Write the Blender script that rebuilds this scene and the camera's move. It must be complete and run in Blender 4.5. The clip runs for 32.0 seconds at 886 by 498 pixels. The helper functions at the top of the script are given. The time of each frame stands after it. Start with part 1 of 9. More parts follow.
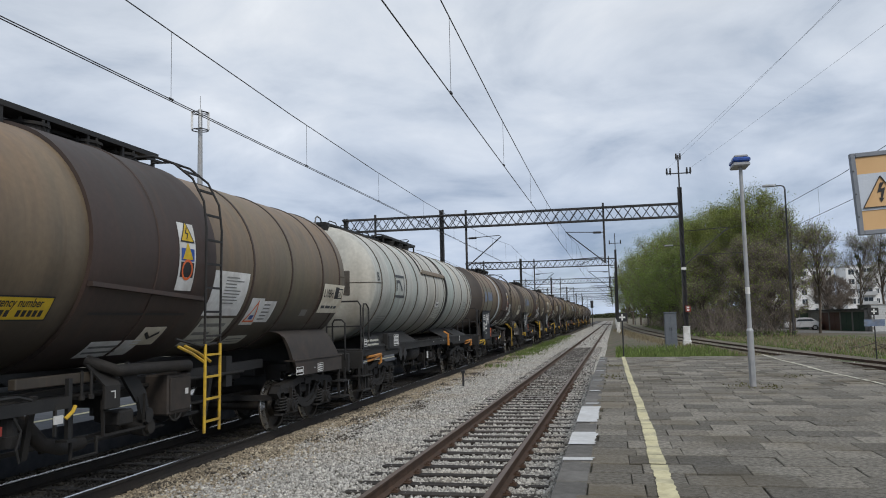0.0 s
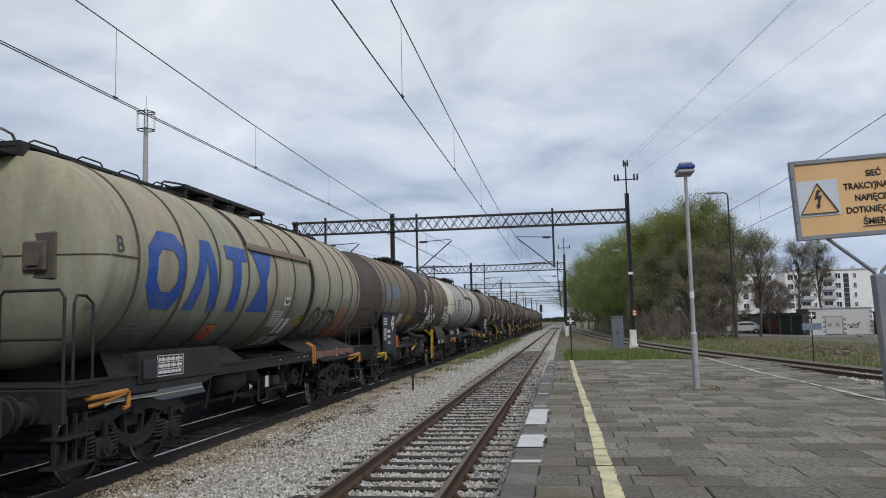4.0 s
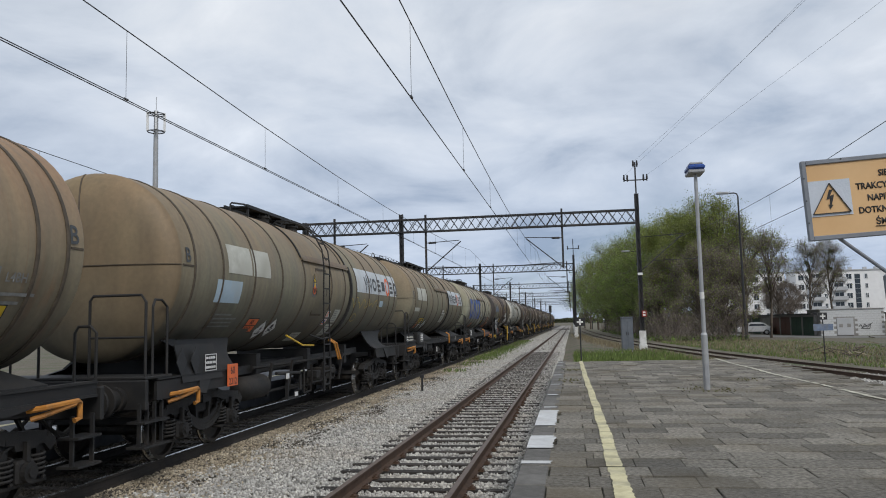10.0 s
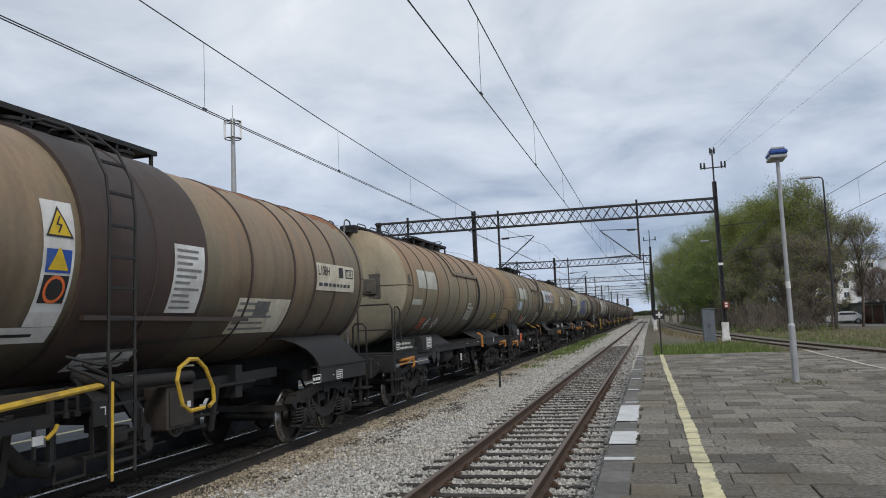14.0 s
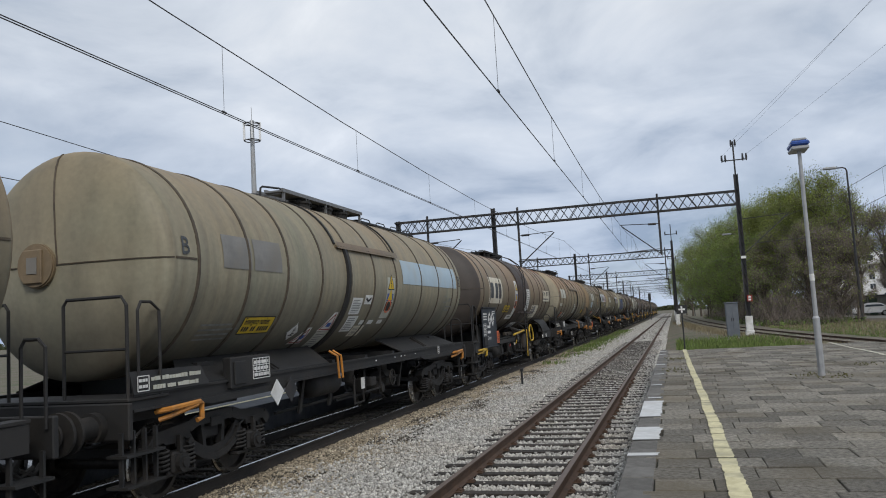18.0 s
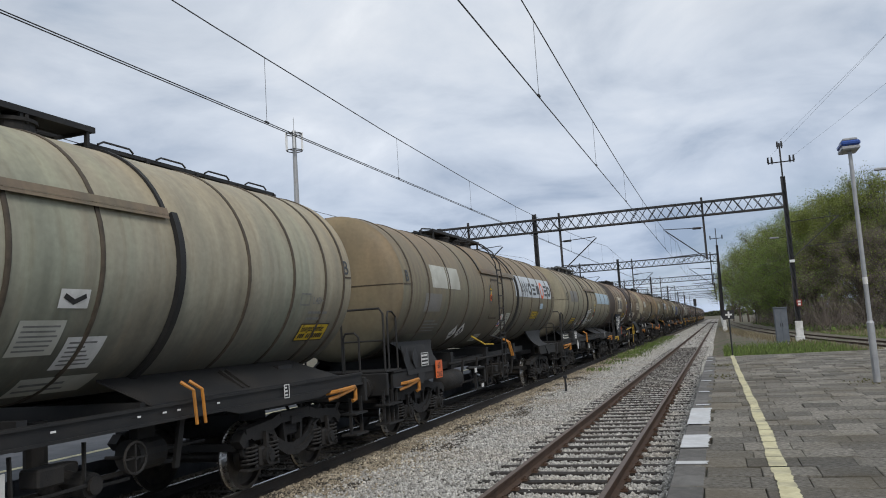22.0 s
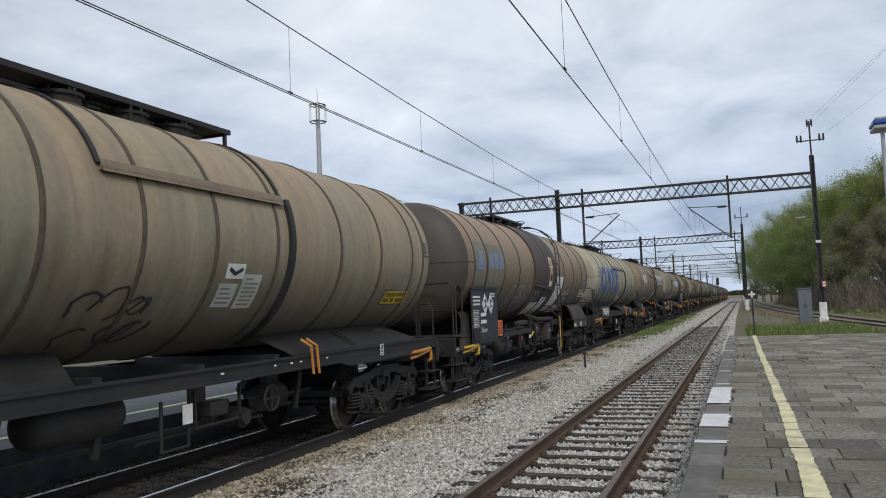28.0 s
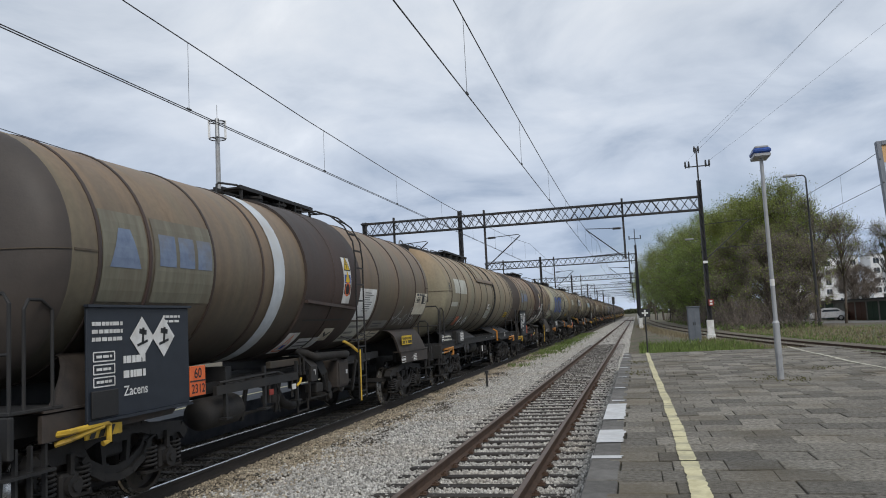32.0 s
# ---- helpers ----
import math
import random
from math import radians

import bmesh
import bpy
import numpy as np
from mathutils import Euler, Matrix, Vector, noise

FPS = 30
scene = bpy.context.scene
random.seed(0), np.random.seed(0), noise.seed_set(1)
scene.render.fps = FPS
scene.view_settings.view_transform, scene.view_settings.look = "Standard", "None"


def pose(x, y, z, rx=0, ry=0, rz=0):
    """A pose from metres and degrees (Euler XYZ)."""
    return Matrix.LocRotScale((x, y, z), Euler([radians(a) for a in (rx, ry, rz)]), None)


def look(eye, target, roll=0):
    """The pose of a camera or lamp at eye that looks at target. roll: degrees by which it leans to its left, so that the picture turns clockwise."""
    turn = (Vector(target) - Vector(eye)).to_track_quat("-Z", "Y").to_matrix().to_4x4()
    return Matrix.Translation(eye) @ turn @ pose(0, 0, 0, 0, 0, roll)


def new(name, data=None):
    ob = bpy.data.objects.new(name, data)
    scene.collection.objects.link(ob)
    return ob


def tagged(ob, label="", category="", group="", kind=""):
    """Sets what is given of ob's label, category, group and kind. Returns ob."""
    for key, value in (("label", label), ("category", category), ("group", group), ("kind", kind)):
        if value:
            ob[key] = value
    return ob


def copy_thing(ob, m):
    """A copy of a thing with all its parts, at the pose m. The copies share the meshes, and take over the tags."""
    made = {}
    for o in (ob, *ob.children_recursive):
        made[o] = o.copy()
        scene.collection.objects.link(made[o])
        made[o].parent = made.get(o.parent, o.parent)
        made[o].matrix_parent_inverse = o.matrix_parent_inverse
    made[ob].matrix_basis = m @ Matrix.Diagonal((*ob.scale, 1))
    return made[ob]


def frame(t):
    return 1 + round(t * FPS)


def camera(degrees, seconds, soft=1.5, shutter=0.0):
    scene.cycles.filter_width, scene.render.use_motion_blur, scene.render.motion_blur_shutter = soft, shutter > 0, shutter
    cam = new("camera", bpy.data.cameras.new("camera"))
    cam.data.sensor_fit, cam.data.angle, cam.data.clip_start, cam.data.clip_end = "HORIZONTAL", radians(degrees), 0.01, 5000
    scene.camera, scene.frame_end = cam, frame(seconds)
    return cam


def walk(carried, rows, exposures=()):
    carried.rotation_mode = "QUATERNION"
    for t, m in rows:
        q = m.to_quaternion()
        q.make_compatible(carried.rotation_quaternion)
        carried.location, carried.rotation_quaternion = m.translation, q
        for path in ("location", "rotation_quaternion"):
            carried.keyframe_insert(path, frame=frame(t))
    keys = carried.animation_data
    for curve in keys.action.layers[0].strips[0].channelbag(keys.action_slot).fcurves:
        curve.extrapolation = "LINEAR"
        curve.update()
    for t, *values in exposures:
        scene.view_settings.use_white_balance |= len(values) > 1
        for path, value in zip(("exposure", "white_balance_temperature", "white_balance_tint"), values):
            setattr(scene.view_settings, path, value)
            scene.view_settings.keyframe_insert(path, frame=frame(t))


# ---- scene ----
cam = camera(59.0, 32.0, 1.0)
PATH = [
    (0, pose(0.005, -0.003, 2.012, 95.21, 1.32, 12.32)),
    (0.5, pose(0.011, 0.005, 2.010, 95.25, 1.37, 11.66)),
    (1, pose(0.005, -0.008, 2.010, 95.23, 1.43, 11.00)),
    (1.5, pose(0.007, 0.001, 2.007, 95.19, 1.41, 10.41)),
    (2, pose(0.002, -0.014, 2.004, 95.20, 1.39, 9.63)),
    (2.5, pose(0.009, 0.009, 2.007, 95.19, 1.30, 9.07)),
    (3, pose(0.014, 0.004, 2.011, 95.29, 1.29, 8.67)),
    (3.5, pose(0.012, -0.002, 2.008, 95.39, 1.29, 8.66)),
    (5.5, pose(0.003, 0.003, 2.006, 95.44, 1.50, 8.86)),
    (6, pose(0.007, 0.003, 2.005, 95.45, 1.53, 8.83)),
    (6.5, pose(0.007, -0.005, 2.008, 95.46, 1.52, 8.81)),
    (7, pose(0.006, 0.000, 2.009, 95.49, 1.54, 8.79)),
    (7.5, pose(0.011, 0.021, 2.006, 95.54, 1.56, 8.73)),
    (8, pose(0.009, 0.009, 2.009, 95.53, 1.59, 8.73)),
    (8.5, pose(0.005, 0.002, 2.011, 95.55, 1.53, 8.80)),
    (9, pose(0.005, 0.016, 2.007, 95.58, 1.51, 8.91)),
    (9.5, pose(0.005, 0.008, 2.008, 95.54, 1.44, 9.07)),
    (10, pose(0.002, 0.003, 2.005, 95.49, 1.33, 9.35)),
    (10.5, pose(0.021, 0.001, 2.003, 95.57, 1.03, 9.68)),
    (11, pose(0.012, 0.006, 2.013, 95.25, 1.52, 10.27)),
    (11.5, pose(0.008, -0.003, 2.017, 95.19, 1.70, 11.03)),
    (12, pose(0.004, -0.018, 2.019, 95.32, 1.80, 11.82)),
    (12.5, pose(-0.005, -0.008, 2.019, 95.51, 1.92, 12.23)),
    (13, pose(-0.010, -0.001, 2.016, 95.58, 2.35, 12.96)),
    (13.5, pose(-0.022, 0.015, 2.018, 95.50, 2.58, 14.00)),
    (14, pose(-0.018, -0.001, 2.014, 95.41, 2.51, 14.83)),
    (14.5, pose(-0.008, -0.000, 2.016, 95.45, 2.47, 15.43)),
    (16.5, pose(-0.007, -0.000, 2.011, 95.43, 2.51, 15.98)),
    (17, pose(-0.008, -0.003, 2.011, 95.39, 2.64, 15.96)),
    (17.5, pose(-0.006, -0.007, 2.014, 95.31, 3.21, 16.23)),
    (18, pose(-0.007, -0.022, 2.017, 95.33, 3.33, 16.38)),
    (18.5, pose(-0.004, -0.010, 2.017, 95.43, 3.62, 16.69)),
    (19, pose(0.004, -0.024, 2.017, 95.70, 4.08, 16.91)),
    (19.5, pose(0.005, -0.006, 2.010, 95.91, 4.23, 17.12)),
    (20, pose(0.014, -0.005, 2.015, 95.89, 4.41, 17.38)),
    (20.5, pose(0.014, 0.118, 2.021, 95.98, 4.56, 18.32)),
    (21, pose(0.003, 0.004, 2.015, 96.02, 4.47, 19.12)),
    (21.5, pose(-0.012, 0.005, 2.011, 95.99, 4.16, 19.44)),
    (22, pose(-0.024, 0.005, 2.011, 96.03, 3.61, 19.44)),
    (22.5, pose(-0.019, 0.011, 2.009, 95.97, 3.34, 19.40)),
    (23, pose(-0.011, 0.019, 2.000, 95.90, 3.26, 19.31)),
    (23.5, pose(-0.009, 0.017, 2.006, 95.59, 3.32, 19.22)),
    (24, pose(-0.003, 0.011, 2.013, 95.31, 3.38, 19.16)),
    (24.5, pose(-0.018, 0.027, 2.015, 94.92, 3.56, 19.47)),
    (24.7, pose(-0.013, 0.020, 2.014, 94.97, 3.38, 21.47)),
    (24.9, pose(-0.000, 0.001, 2.010, 95.07, 2.96, 24.37)),
    (25, pose(-0.062, 0.018, 1.988, 95.16, 2.93, 25.77)),
    (25.5, pose(-0.062, 0.045, 1.986, 94.94, 2.25, 27.85)),
    (26, pose(-0.069, 0.060, 1.985, 94.57, 2.13, 28.74)),
    (26.5, pose(-0.061, 0.051, 1.985, 94.55, 2.00, 27.73)),
    (28.5, pose(-0.036, 0.037, 2.018, 94.18, 2.63, 18.85)),
    (29, pose(-0.037, 0.037, 2.023, 94.33, 2.73, 17.31)),
    (29.5, pose(-0.026, -0.025, 2.009, 94.64, 2.84, 15.90)),
    (30, pose(-0.027, -0.022, 2.014, 94.84, 2.85, 14.89)),
    (30.5, pose(-0.027, -0.008, 2.011, 95.09, 2.80, 14.23)),
    (31, pose(-0.021, -0.020, 2.022, 95.23, 2.74, 13.79)),
    (31.5, pose(-0.022, 0.001, 2.013, 95.34, 2.84, 13.78)),
    (32, pose(-0.026, 0.002, 2.021, 95.33, 2.92, 13.85)),
]
walk(cam, PATH, [(0, 0), (24.5, 0), (25.4, 0.25), (26.5, 0.27), (28.5, 0.05), (29.5, 0), (32, 0)])

# ---- light ----
world = bpy.data.worlds.new("sky")
scene.world = world
world.use_nodes = True
SUN_EL, SUN_AZ = radians(42), radians(148)


def build_sky():
    nt = world.node_tree
    n, l = nt.nodes, nt.links
    n.clear()
    out = n.new("ShaderNodeOutputWorld")
    bg = n.new("ShaderNodeBackground")
    sky = n.new("ShaderNodeTexSky")
    sky.sky_type = "NISHITA"
    sky.sun_disc = False
    sky.sun_elevation, sky.sun_rotation = SUN_EL, SUN_AZ
    skys = n.new("ShaderNodeVectorMath")
    skys.operation = "SCALE"
    skys.inputs["Scale"].default_value = 0.075
    l.new(sky.outputs[0], skys.inputs[0])
    co = n.new("ShaderNodeTexCoord")
    sep = n.new("ShaderNodeSeparateXYZ")
    l.new(co.outputs["Generated"], sep.inputs[0])
    # a flat cloud deck seen in perspective: direction divided by height
    up = n.new("ShaderNodeMath")
    up.operation = "MAXIMUM"
    up.inputs[1].default_value = 0.0
    l.new(sep.outputs[2], up.inputs[0])
    add = n.new("ShaderNodeMath")
    add.inputs[1].default_value = 0.24
    l.new(up.outputs[0], add.inputs[0])
    deck = n.new("ShaderNodeCombineXYZ")
    for i in (0, 1):
        d = n.new("ShaderNodeMath")
        d.operation = "DIVIDE"
        l.new(sep.outputs[i], d.inputs[0])
        l.new(add.outputs[0], d.inputs[1])
        l.new(d.outputs[0], deck.inputs[i])
    big = n.new("ShaderNodeTexNoise")
    big.inputs["Scale"].default_value, big.inputs["Detail"].default_value = 1.9, 9
    big.inputs["Roughness"].default_value, big.inputs["Distortion"].default_value = 0.55, 0.35
    l.new(deck.outputs[0], big.inputs["Vector"])
    ramp = n.new("ShaderNodeValToRGB")
    e = ramp.color_ramp.elements
    e[0].position, e[0].color = 0.33, (0.44, 0.52, 0.64, 1)
    e[1].position, e[1].color = 0.68, (0.90, 0.94, 1.0, 1)
    for p, c in ((0.43, (0.60, 0.665, 0.765, 1)), (0.52, (0.71, 0.77, 0.86, 1)), (0.59, (0.78, 0.83, 0.905, 1))):
        k = e.new(p)
        k.color = c
    l.new(big.outputs[0], ramp.inputs[0])
    # thin bluer bands towards the horizon
    fine = n.new("ShaderNodeTexNoise")
    fine.inputs["Scale"].default_value, fine.inputs["Detail"].default_value = 0.5, 5
    l.new(deck.outputs[0], fine.inputs["Vector"])
    gap = n.new("ShaderNodeMapRange")
    gap.inputs["From Min"].default_value, gap.inputs["From Max"].default_value = 0.52, 0.66
    gap.inputs["To Max"].default_value = 0.6
    l.new(fine.outputs[0], gap.inputs[0])
    mix = n.new("ShaderNodeMix")
    mix.data_type = "RGBA"
    l.new(gap.outputs[0], mix.inputs[0])
    l.new(ramp.outputs[0], mix.inputs[6])
    l.new(skys.outputs[0], mix.inputs[7])
    # the clouds grow bluer and heavier towards the horizon
    low = n.new("ShaderNodeMapRange")
    low.inputs["From Min"].default_value, low.inputs["From Max"].default_value = 0.03, 0.36
    low.inputs["To Min"].default_value, low.inputs["To Max"].default_value = 0.68, 0.0
    l.new(sep.outputs[2], low.inputs[0])
    deep = n.new("ShaderNodeMix")
    deep.data_type = "RGBA"
    deep.blend_type = "MULTIPLY"
    deep.inputs[7].default_value = (0.62, 0.73, 0.90, 1)
    l.new(low.outputs[0], deep.inputs[0])
    l.new(mix.outputs[2], deep.inputs[6])
    l.new(deep.outputs[2], bg.inputs[0])
    bg.inputs[1].default_value = 0.94
    l.new(bg.outputs[0], out.inputs[0])


build_sky()
sun = new("sun", bpy.data.lights.new("sun", "SUN"))
sun.data.energy, sun.data.angle, sun.data.color = 1.55, radians(18), (1.0, 0.95, 0.88)
sun.matrix_world = look((0, 0, 0), (math.sin(SUN_AZ) * -math.cos(SUN_EL), math.cos(SUN_AZ) * -math.cos(SUN_EL), -math.sin(SUN_EL)))

# ---- materials ----


def pbr(name, c1, c2, scale=3.0, rough=0.8, metal=0.0, bump=0.15, bscale=60.0, c3=None, c3scale=0.6, c3amt=0.5, vary=0.0, stretch=(1, 1, 1), rvar=0.12, world=False):
    """Two colours mixed by fine noise, a third by broad stains, relief by a finer noise; vary: by object or island."""
    m = bpy.data.materials.new(name)
    m.use_nodes = True
    nt = m.node_tree
    n, l = nt.nodes, nt.links
    b = n["Principled BSDF"]
    co = n.new("ShaderNodeTexCoord")
    mp = n.new("ShaderNodeMapping")
    mp.inputs["Scale"].default_value = stretch
    l.new(n.new("ShaderNodeNewGeometry").outputs["Position"] if world else co.outputs["Object"], mp.inputs[0])
    a = n.new("ShaderNodeTexNoise")
    a.inputs["Scale"].default_value, a.inputs["Detail"].default_value, a.inputs["Roughness"].default_value = scale, 8, 0.65
    l.new(mp.outputs[0], a.inputs["Vector"])
    r = n.new("ShaderNodeValToRGB")
    r.color_ramp.elements[0].position, r.color_ramp.elements[1].position = 0.35, 0.66
    r.color_ramp.elements[0].color, r.color_ramp.elements[1].color = (*c1, 1), (*c2, 1)
    l.new(a.outputs[0], r.inputs[0])
    col = r.outputs[0]
    if c3:
        s = n.new("ShaderNodeTexNoise")
        s.inputs["Scale"].default_value, s.inputs["Detail"].default_value = c3scale, 6
        l.new(mp.outputs[0], s.inputs["Vector"])
        mr = n.new("ShaderNodeMapRange")
        mr.inputs["From Min"].default_value, mr.inputs["From Max"].default_value, mr.inputs["To Max"].default_value = 0.48, 0.68, c3amt
        l.new(s.outputs[0], mr.inputs[0])
        mx = n.new("ShaderNodeMix")
        mx.data_type = "RGBA"
        mx.inputs[7].default_value = (*c3, 1)
        l.new(mr.outputs[0], mx.inputs[0])
        l.new(col, mx.inputs[6])
        col = mx.outputs[2]
    if vary:
        oi = n.new("ShaderNodeObjectInfo")
        ge = n.new("ShaderNodeNewGeometry")
        ad = n.new("ShaderNodeMath")
        l.new(oi.outputs["Random"], ad.inputs[0])
        l.new(ge.outputs["Random Per Island"], ad.inputs[1])
        fr = n.new("ShaderNodeMath")
        fr.operation = "FRACT"
        l.new(ad.outputs[0], fr.inputs[0])
        vr = n.new("ShaderNodeMapRange")
        vr.inputs["To Min"].default_value, vr.inputs["To Max"].default_value = 1 - vary, 1 + vary
        l.new(fr.outputs[0], vr.inputs[0])
        vm = n.new("ShaderNodeVectorMath")
        vm.operation = "SCALE"
        l.new(col, vm.inputs[0])
        l.new(vr.outputs[0], vm.inputs["Scale"])
        col = vm.outputs[0]
    l.new(col, b.inputs["Base Color"])
    b.inputs["Metallic"].default_value = metal
    rr = n.new("ShaderNodeMapRange")
    rr.inputs["To Min"].default_value, rr.inputs["To Max"].default_value = max(0.05, rough - rvar), min(1, rough + rvar)
    l.new(a.outputs[0], rr.inputs[0])
    l.new(rr.outputs[0], b.inputs["Roughness"])
    if bump:
        f = n.new("ShaderNodeTexNoise")
        f.inputs["Scale"].default_value, f.inputs["Detail"].default_value = bscale, 4
        l.new(mp.outputs[0], f.inputs["Vector"])
        bp = n.new("ShaderNodeBump")
        bp.inputs["Strength"].default_value, bp.inputs["Distance"].default_value = bump, 0.02
        l.new(f.outputs[0], bp.inputs["Height"])
        l.new(bp.outputs[0], b.inputs["Normal"])
    return m


def tank_paint(name, low, mid, top, rust, rough=0.55, streak=0.5):
    """Weathered tank paint: browner on the upper shell, greyer and darker low down, streaks that run down the sides."""
    m = bpy.data.materials.new(name)
    m.use_nodes = True
    nt = m.node_tree
    n, l = nt.nodes, nt.links
    b = n["Principled BSDF"]
    co = n.new("ShaderNodeTexCoord")
    sep = n.new("ShaderNodeSeparateXYZ")
    l.new(co.outputs["Object"], sep.inputs[0])
    oi = n.new("ShaderNodeObjectInfo")
    off = n.new("ShaderNodeVectorMath")
    off.operation = "SCALE"
    off.inputs["Scale"].default_value = 37.0
    l.new(oi.outputs["Random"], off.inputs[0])
    pos = n.new("ShaderNodeVectorMath")
    l.new(co.outputs["Object"], pos.inputs[0])
    l.new(off.outputs[0], pos.inputs[1])
    broad = n.new("ShaderNodeTexNoise")
    broad.inputs["Scale"].default_value, broad.inputs["Detail"].default_value = 0.9, 6
    l.new(pos.outputs[0], broad.inputs["Vector"])
    mp = n.new("ShaderNodeMapping")
    mp.inputs["Scale"].default_value = (1.2, 3.2, 0.30)
    l.new(pos.outputs[0], mp.inputs[0])
    runs = n.new("ShaderNodeTexNoise")
    runs.inputs["Scale"].default_value, runs.inputs["Detail"].default_value = 1.6, 7
    l.new(mp.outputs[0], runs.inputs["Vector"])
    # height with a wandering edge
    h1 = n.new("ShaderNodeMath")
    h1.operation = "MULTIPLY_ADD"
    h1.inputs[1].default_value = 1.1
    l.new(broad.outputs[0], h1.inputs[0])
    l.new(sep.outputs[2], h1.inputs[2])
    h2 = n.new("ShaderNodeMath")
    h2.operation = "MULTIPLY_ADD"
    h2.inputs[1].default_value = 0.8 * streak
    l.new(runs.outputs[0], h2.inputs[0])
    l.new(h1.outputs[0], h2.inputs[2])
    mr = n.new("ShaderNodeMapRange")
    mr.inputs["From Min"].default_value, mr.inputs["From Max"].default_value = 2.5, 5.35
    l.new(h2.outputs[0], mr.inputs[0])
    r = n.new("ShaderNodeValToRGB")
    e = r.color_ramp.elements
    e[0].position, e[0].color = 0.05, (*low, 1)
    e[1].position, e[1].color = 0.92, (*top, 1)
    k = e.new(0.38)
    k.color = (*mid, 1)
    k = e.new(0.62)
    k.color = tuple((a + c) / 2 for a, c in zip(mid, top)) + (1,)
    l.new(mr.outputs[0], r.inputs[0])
    spot = n.new("ShaderNodeTexNoise")
    spot.inputs["Scale"].default_value, spot.inputs["Detail"].default_value = 2.4, 9
    l.new(mp.outputs[0], spot.inputs["Vector"])
    sr = n.new("ShaderNodeMapRange")
    sr.inputs["From Min"].default_value, sr.inputs["From Max"].default_value, sr.inputs["To Max"].default_value = 0.55, 0.78, 0.55
    l.new(spot.outputs[0], sr.inputs[0])
    mx = n.new("ShaderNodeMix")
    mx.data_type = "RGBA"
    mx.inputs[7].default_value = (*rust, 1)
    l.new(sr.outputs[0], mx.inputs[0])
    l.new(r.outputs[0], mx.inputs[6])
    # broad bays that have faded to olive or browned by fumes
    bm = n.new("ShaderNodeMapping")
    bm.inputs["Scale"].default_value = (0.25, 0.85, 0.18)
    l.new(pos.outputs[0], bm.inputs[0])
    bay = n.new("ShaderNodeTexNoise")
    bay.inputs["Scale"].default_value, bay.inputs["Detail"].default_value = 1.0, 3
    l.new(bm.outputs[0], bay.inputs["Vector"])
    tint = n.new("ShaderNodeValToRGB")
    te = tint.color_ramp.elements
    te[0].position, te[0].color = 0.36, (1.04, 0.97, 0.87, 1)
    te[1].position, te[1].color = 0.64, (0.92, 1.0, 0.96, 1)
    mid_tint = te.new(0.5)
    mid_tint.color = (1.0, 0.99, 0.95, 1)
    l.new(bay.outputs[0], tint.inputs[0])
    tm = n.new("ShaderNodeMix")
    tm.data_type, tm.blend_type = "RGBA", "MULTIPLY"
    tm.inputs[0].default_value = 1.0
    l.new(mx.outputs[2], tm.inputs[6])
    l.new(tint.outputs[0], tm.inputs[7])
    fine = n.new("ShaderNodeTexNoise")
    fine.inputs["Scale"].default_value, fine.inputs["Detail"].default_value = 14, 8
    l.new(pos.outputs[0], fine.inputs["Vector"])
    fr = n.new("ShaderNodeMapRange")
    fr.inputs["To Min"].default_value, fr.inputs["To Max"].default_value = 0.78, 1.18
    l.new(fine.outputs[0], fr.inputs[0])
    dr = n.new("ShaderNodeMapRange")
    dr.inputs["From Min"].default_value, dr.inputs["From Max"].default_value = 0.32, 0.66
    dr.inputs["To Min"].default_value, dr.inputs["To Max"].default_value = 0.80, 1.10
    l.new(runs.outputs[0], dr.inputs[0])
    dm = n.new("ShaderNodeMath")
    dm.operation = "MULTIPLY"
    l.new(dr.outputs[0], dm.inputs[0])
    l.new(fr.outputs[0], dm.inputs[1])
    vm = n.new("ShaderNodeVectorMath")
    vm.operation = "SCALE"
    l.new(tm.outputs[2], vm.inputs[0])
    l.new(dm.outputs[0], vm.inputs["Scale"])
    l.new(vm.outputs[0], b.inputs["Base Color"])
    rr = n.new("ShaderNodeMapRange")
    rr.inputs["To Min"].default_value, rr.inputs["To Max"].default_value = rough - 0.12, rough + 0.2
    l.new(runs.outputs[0], rr.inputs[0])
    l.new(rr.outputs[0], b.inputs["Roughness"])
    bp = n.new("ShaderNodeBump")
    bp.inputs["Strength"].default_value, bp.inputs["Distance"].default_value = 0.12, 0.03
    dent = n.new("ShaderNodeTexNoise")
    dent.inputs["Scale"].default_value = 2.0
    l.new(pos.outputs[0], dent.inputs["Vector"])
    l.new(dent.outputs[0], bp.inputs["Height"])
    l.new(bp.outputs[0], b.inputs["Normal"])
    return m


def plain(name, c, rough=0.6, metal=0.0, wear=0.25):
    c2 = tuple(min(1, v * (1 + wear)) for v in c)
    c1 = tuple(v * (1 - wear) for v in c)
    return pbr(name, c1, c2, 9.0, rough, metal, 0.06, 90.0)


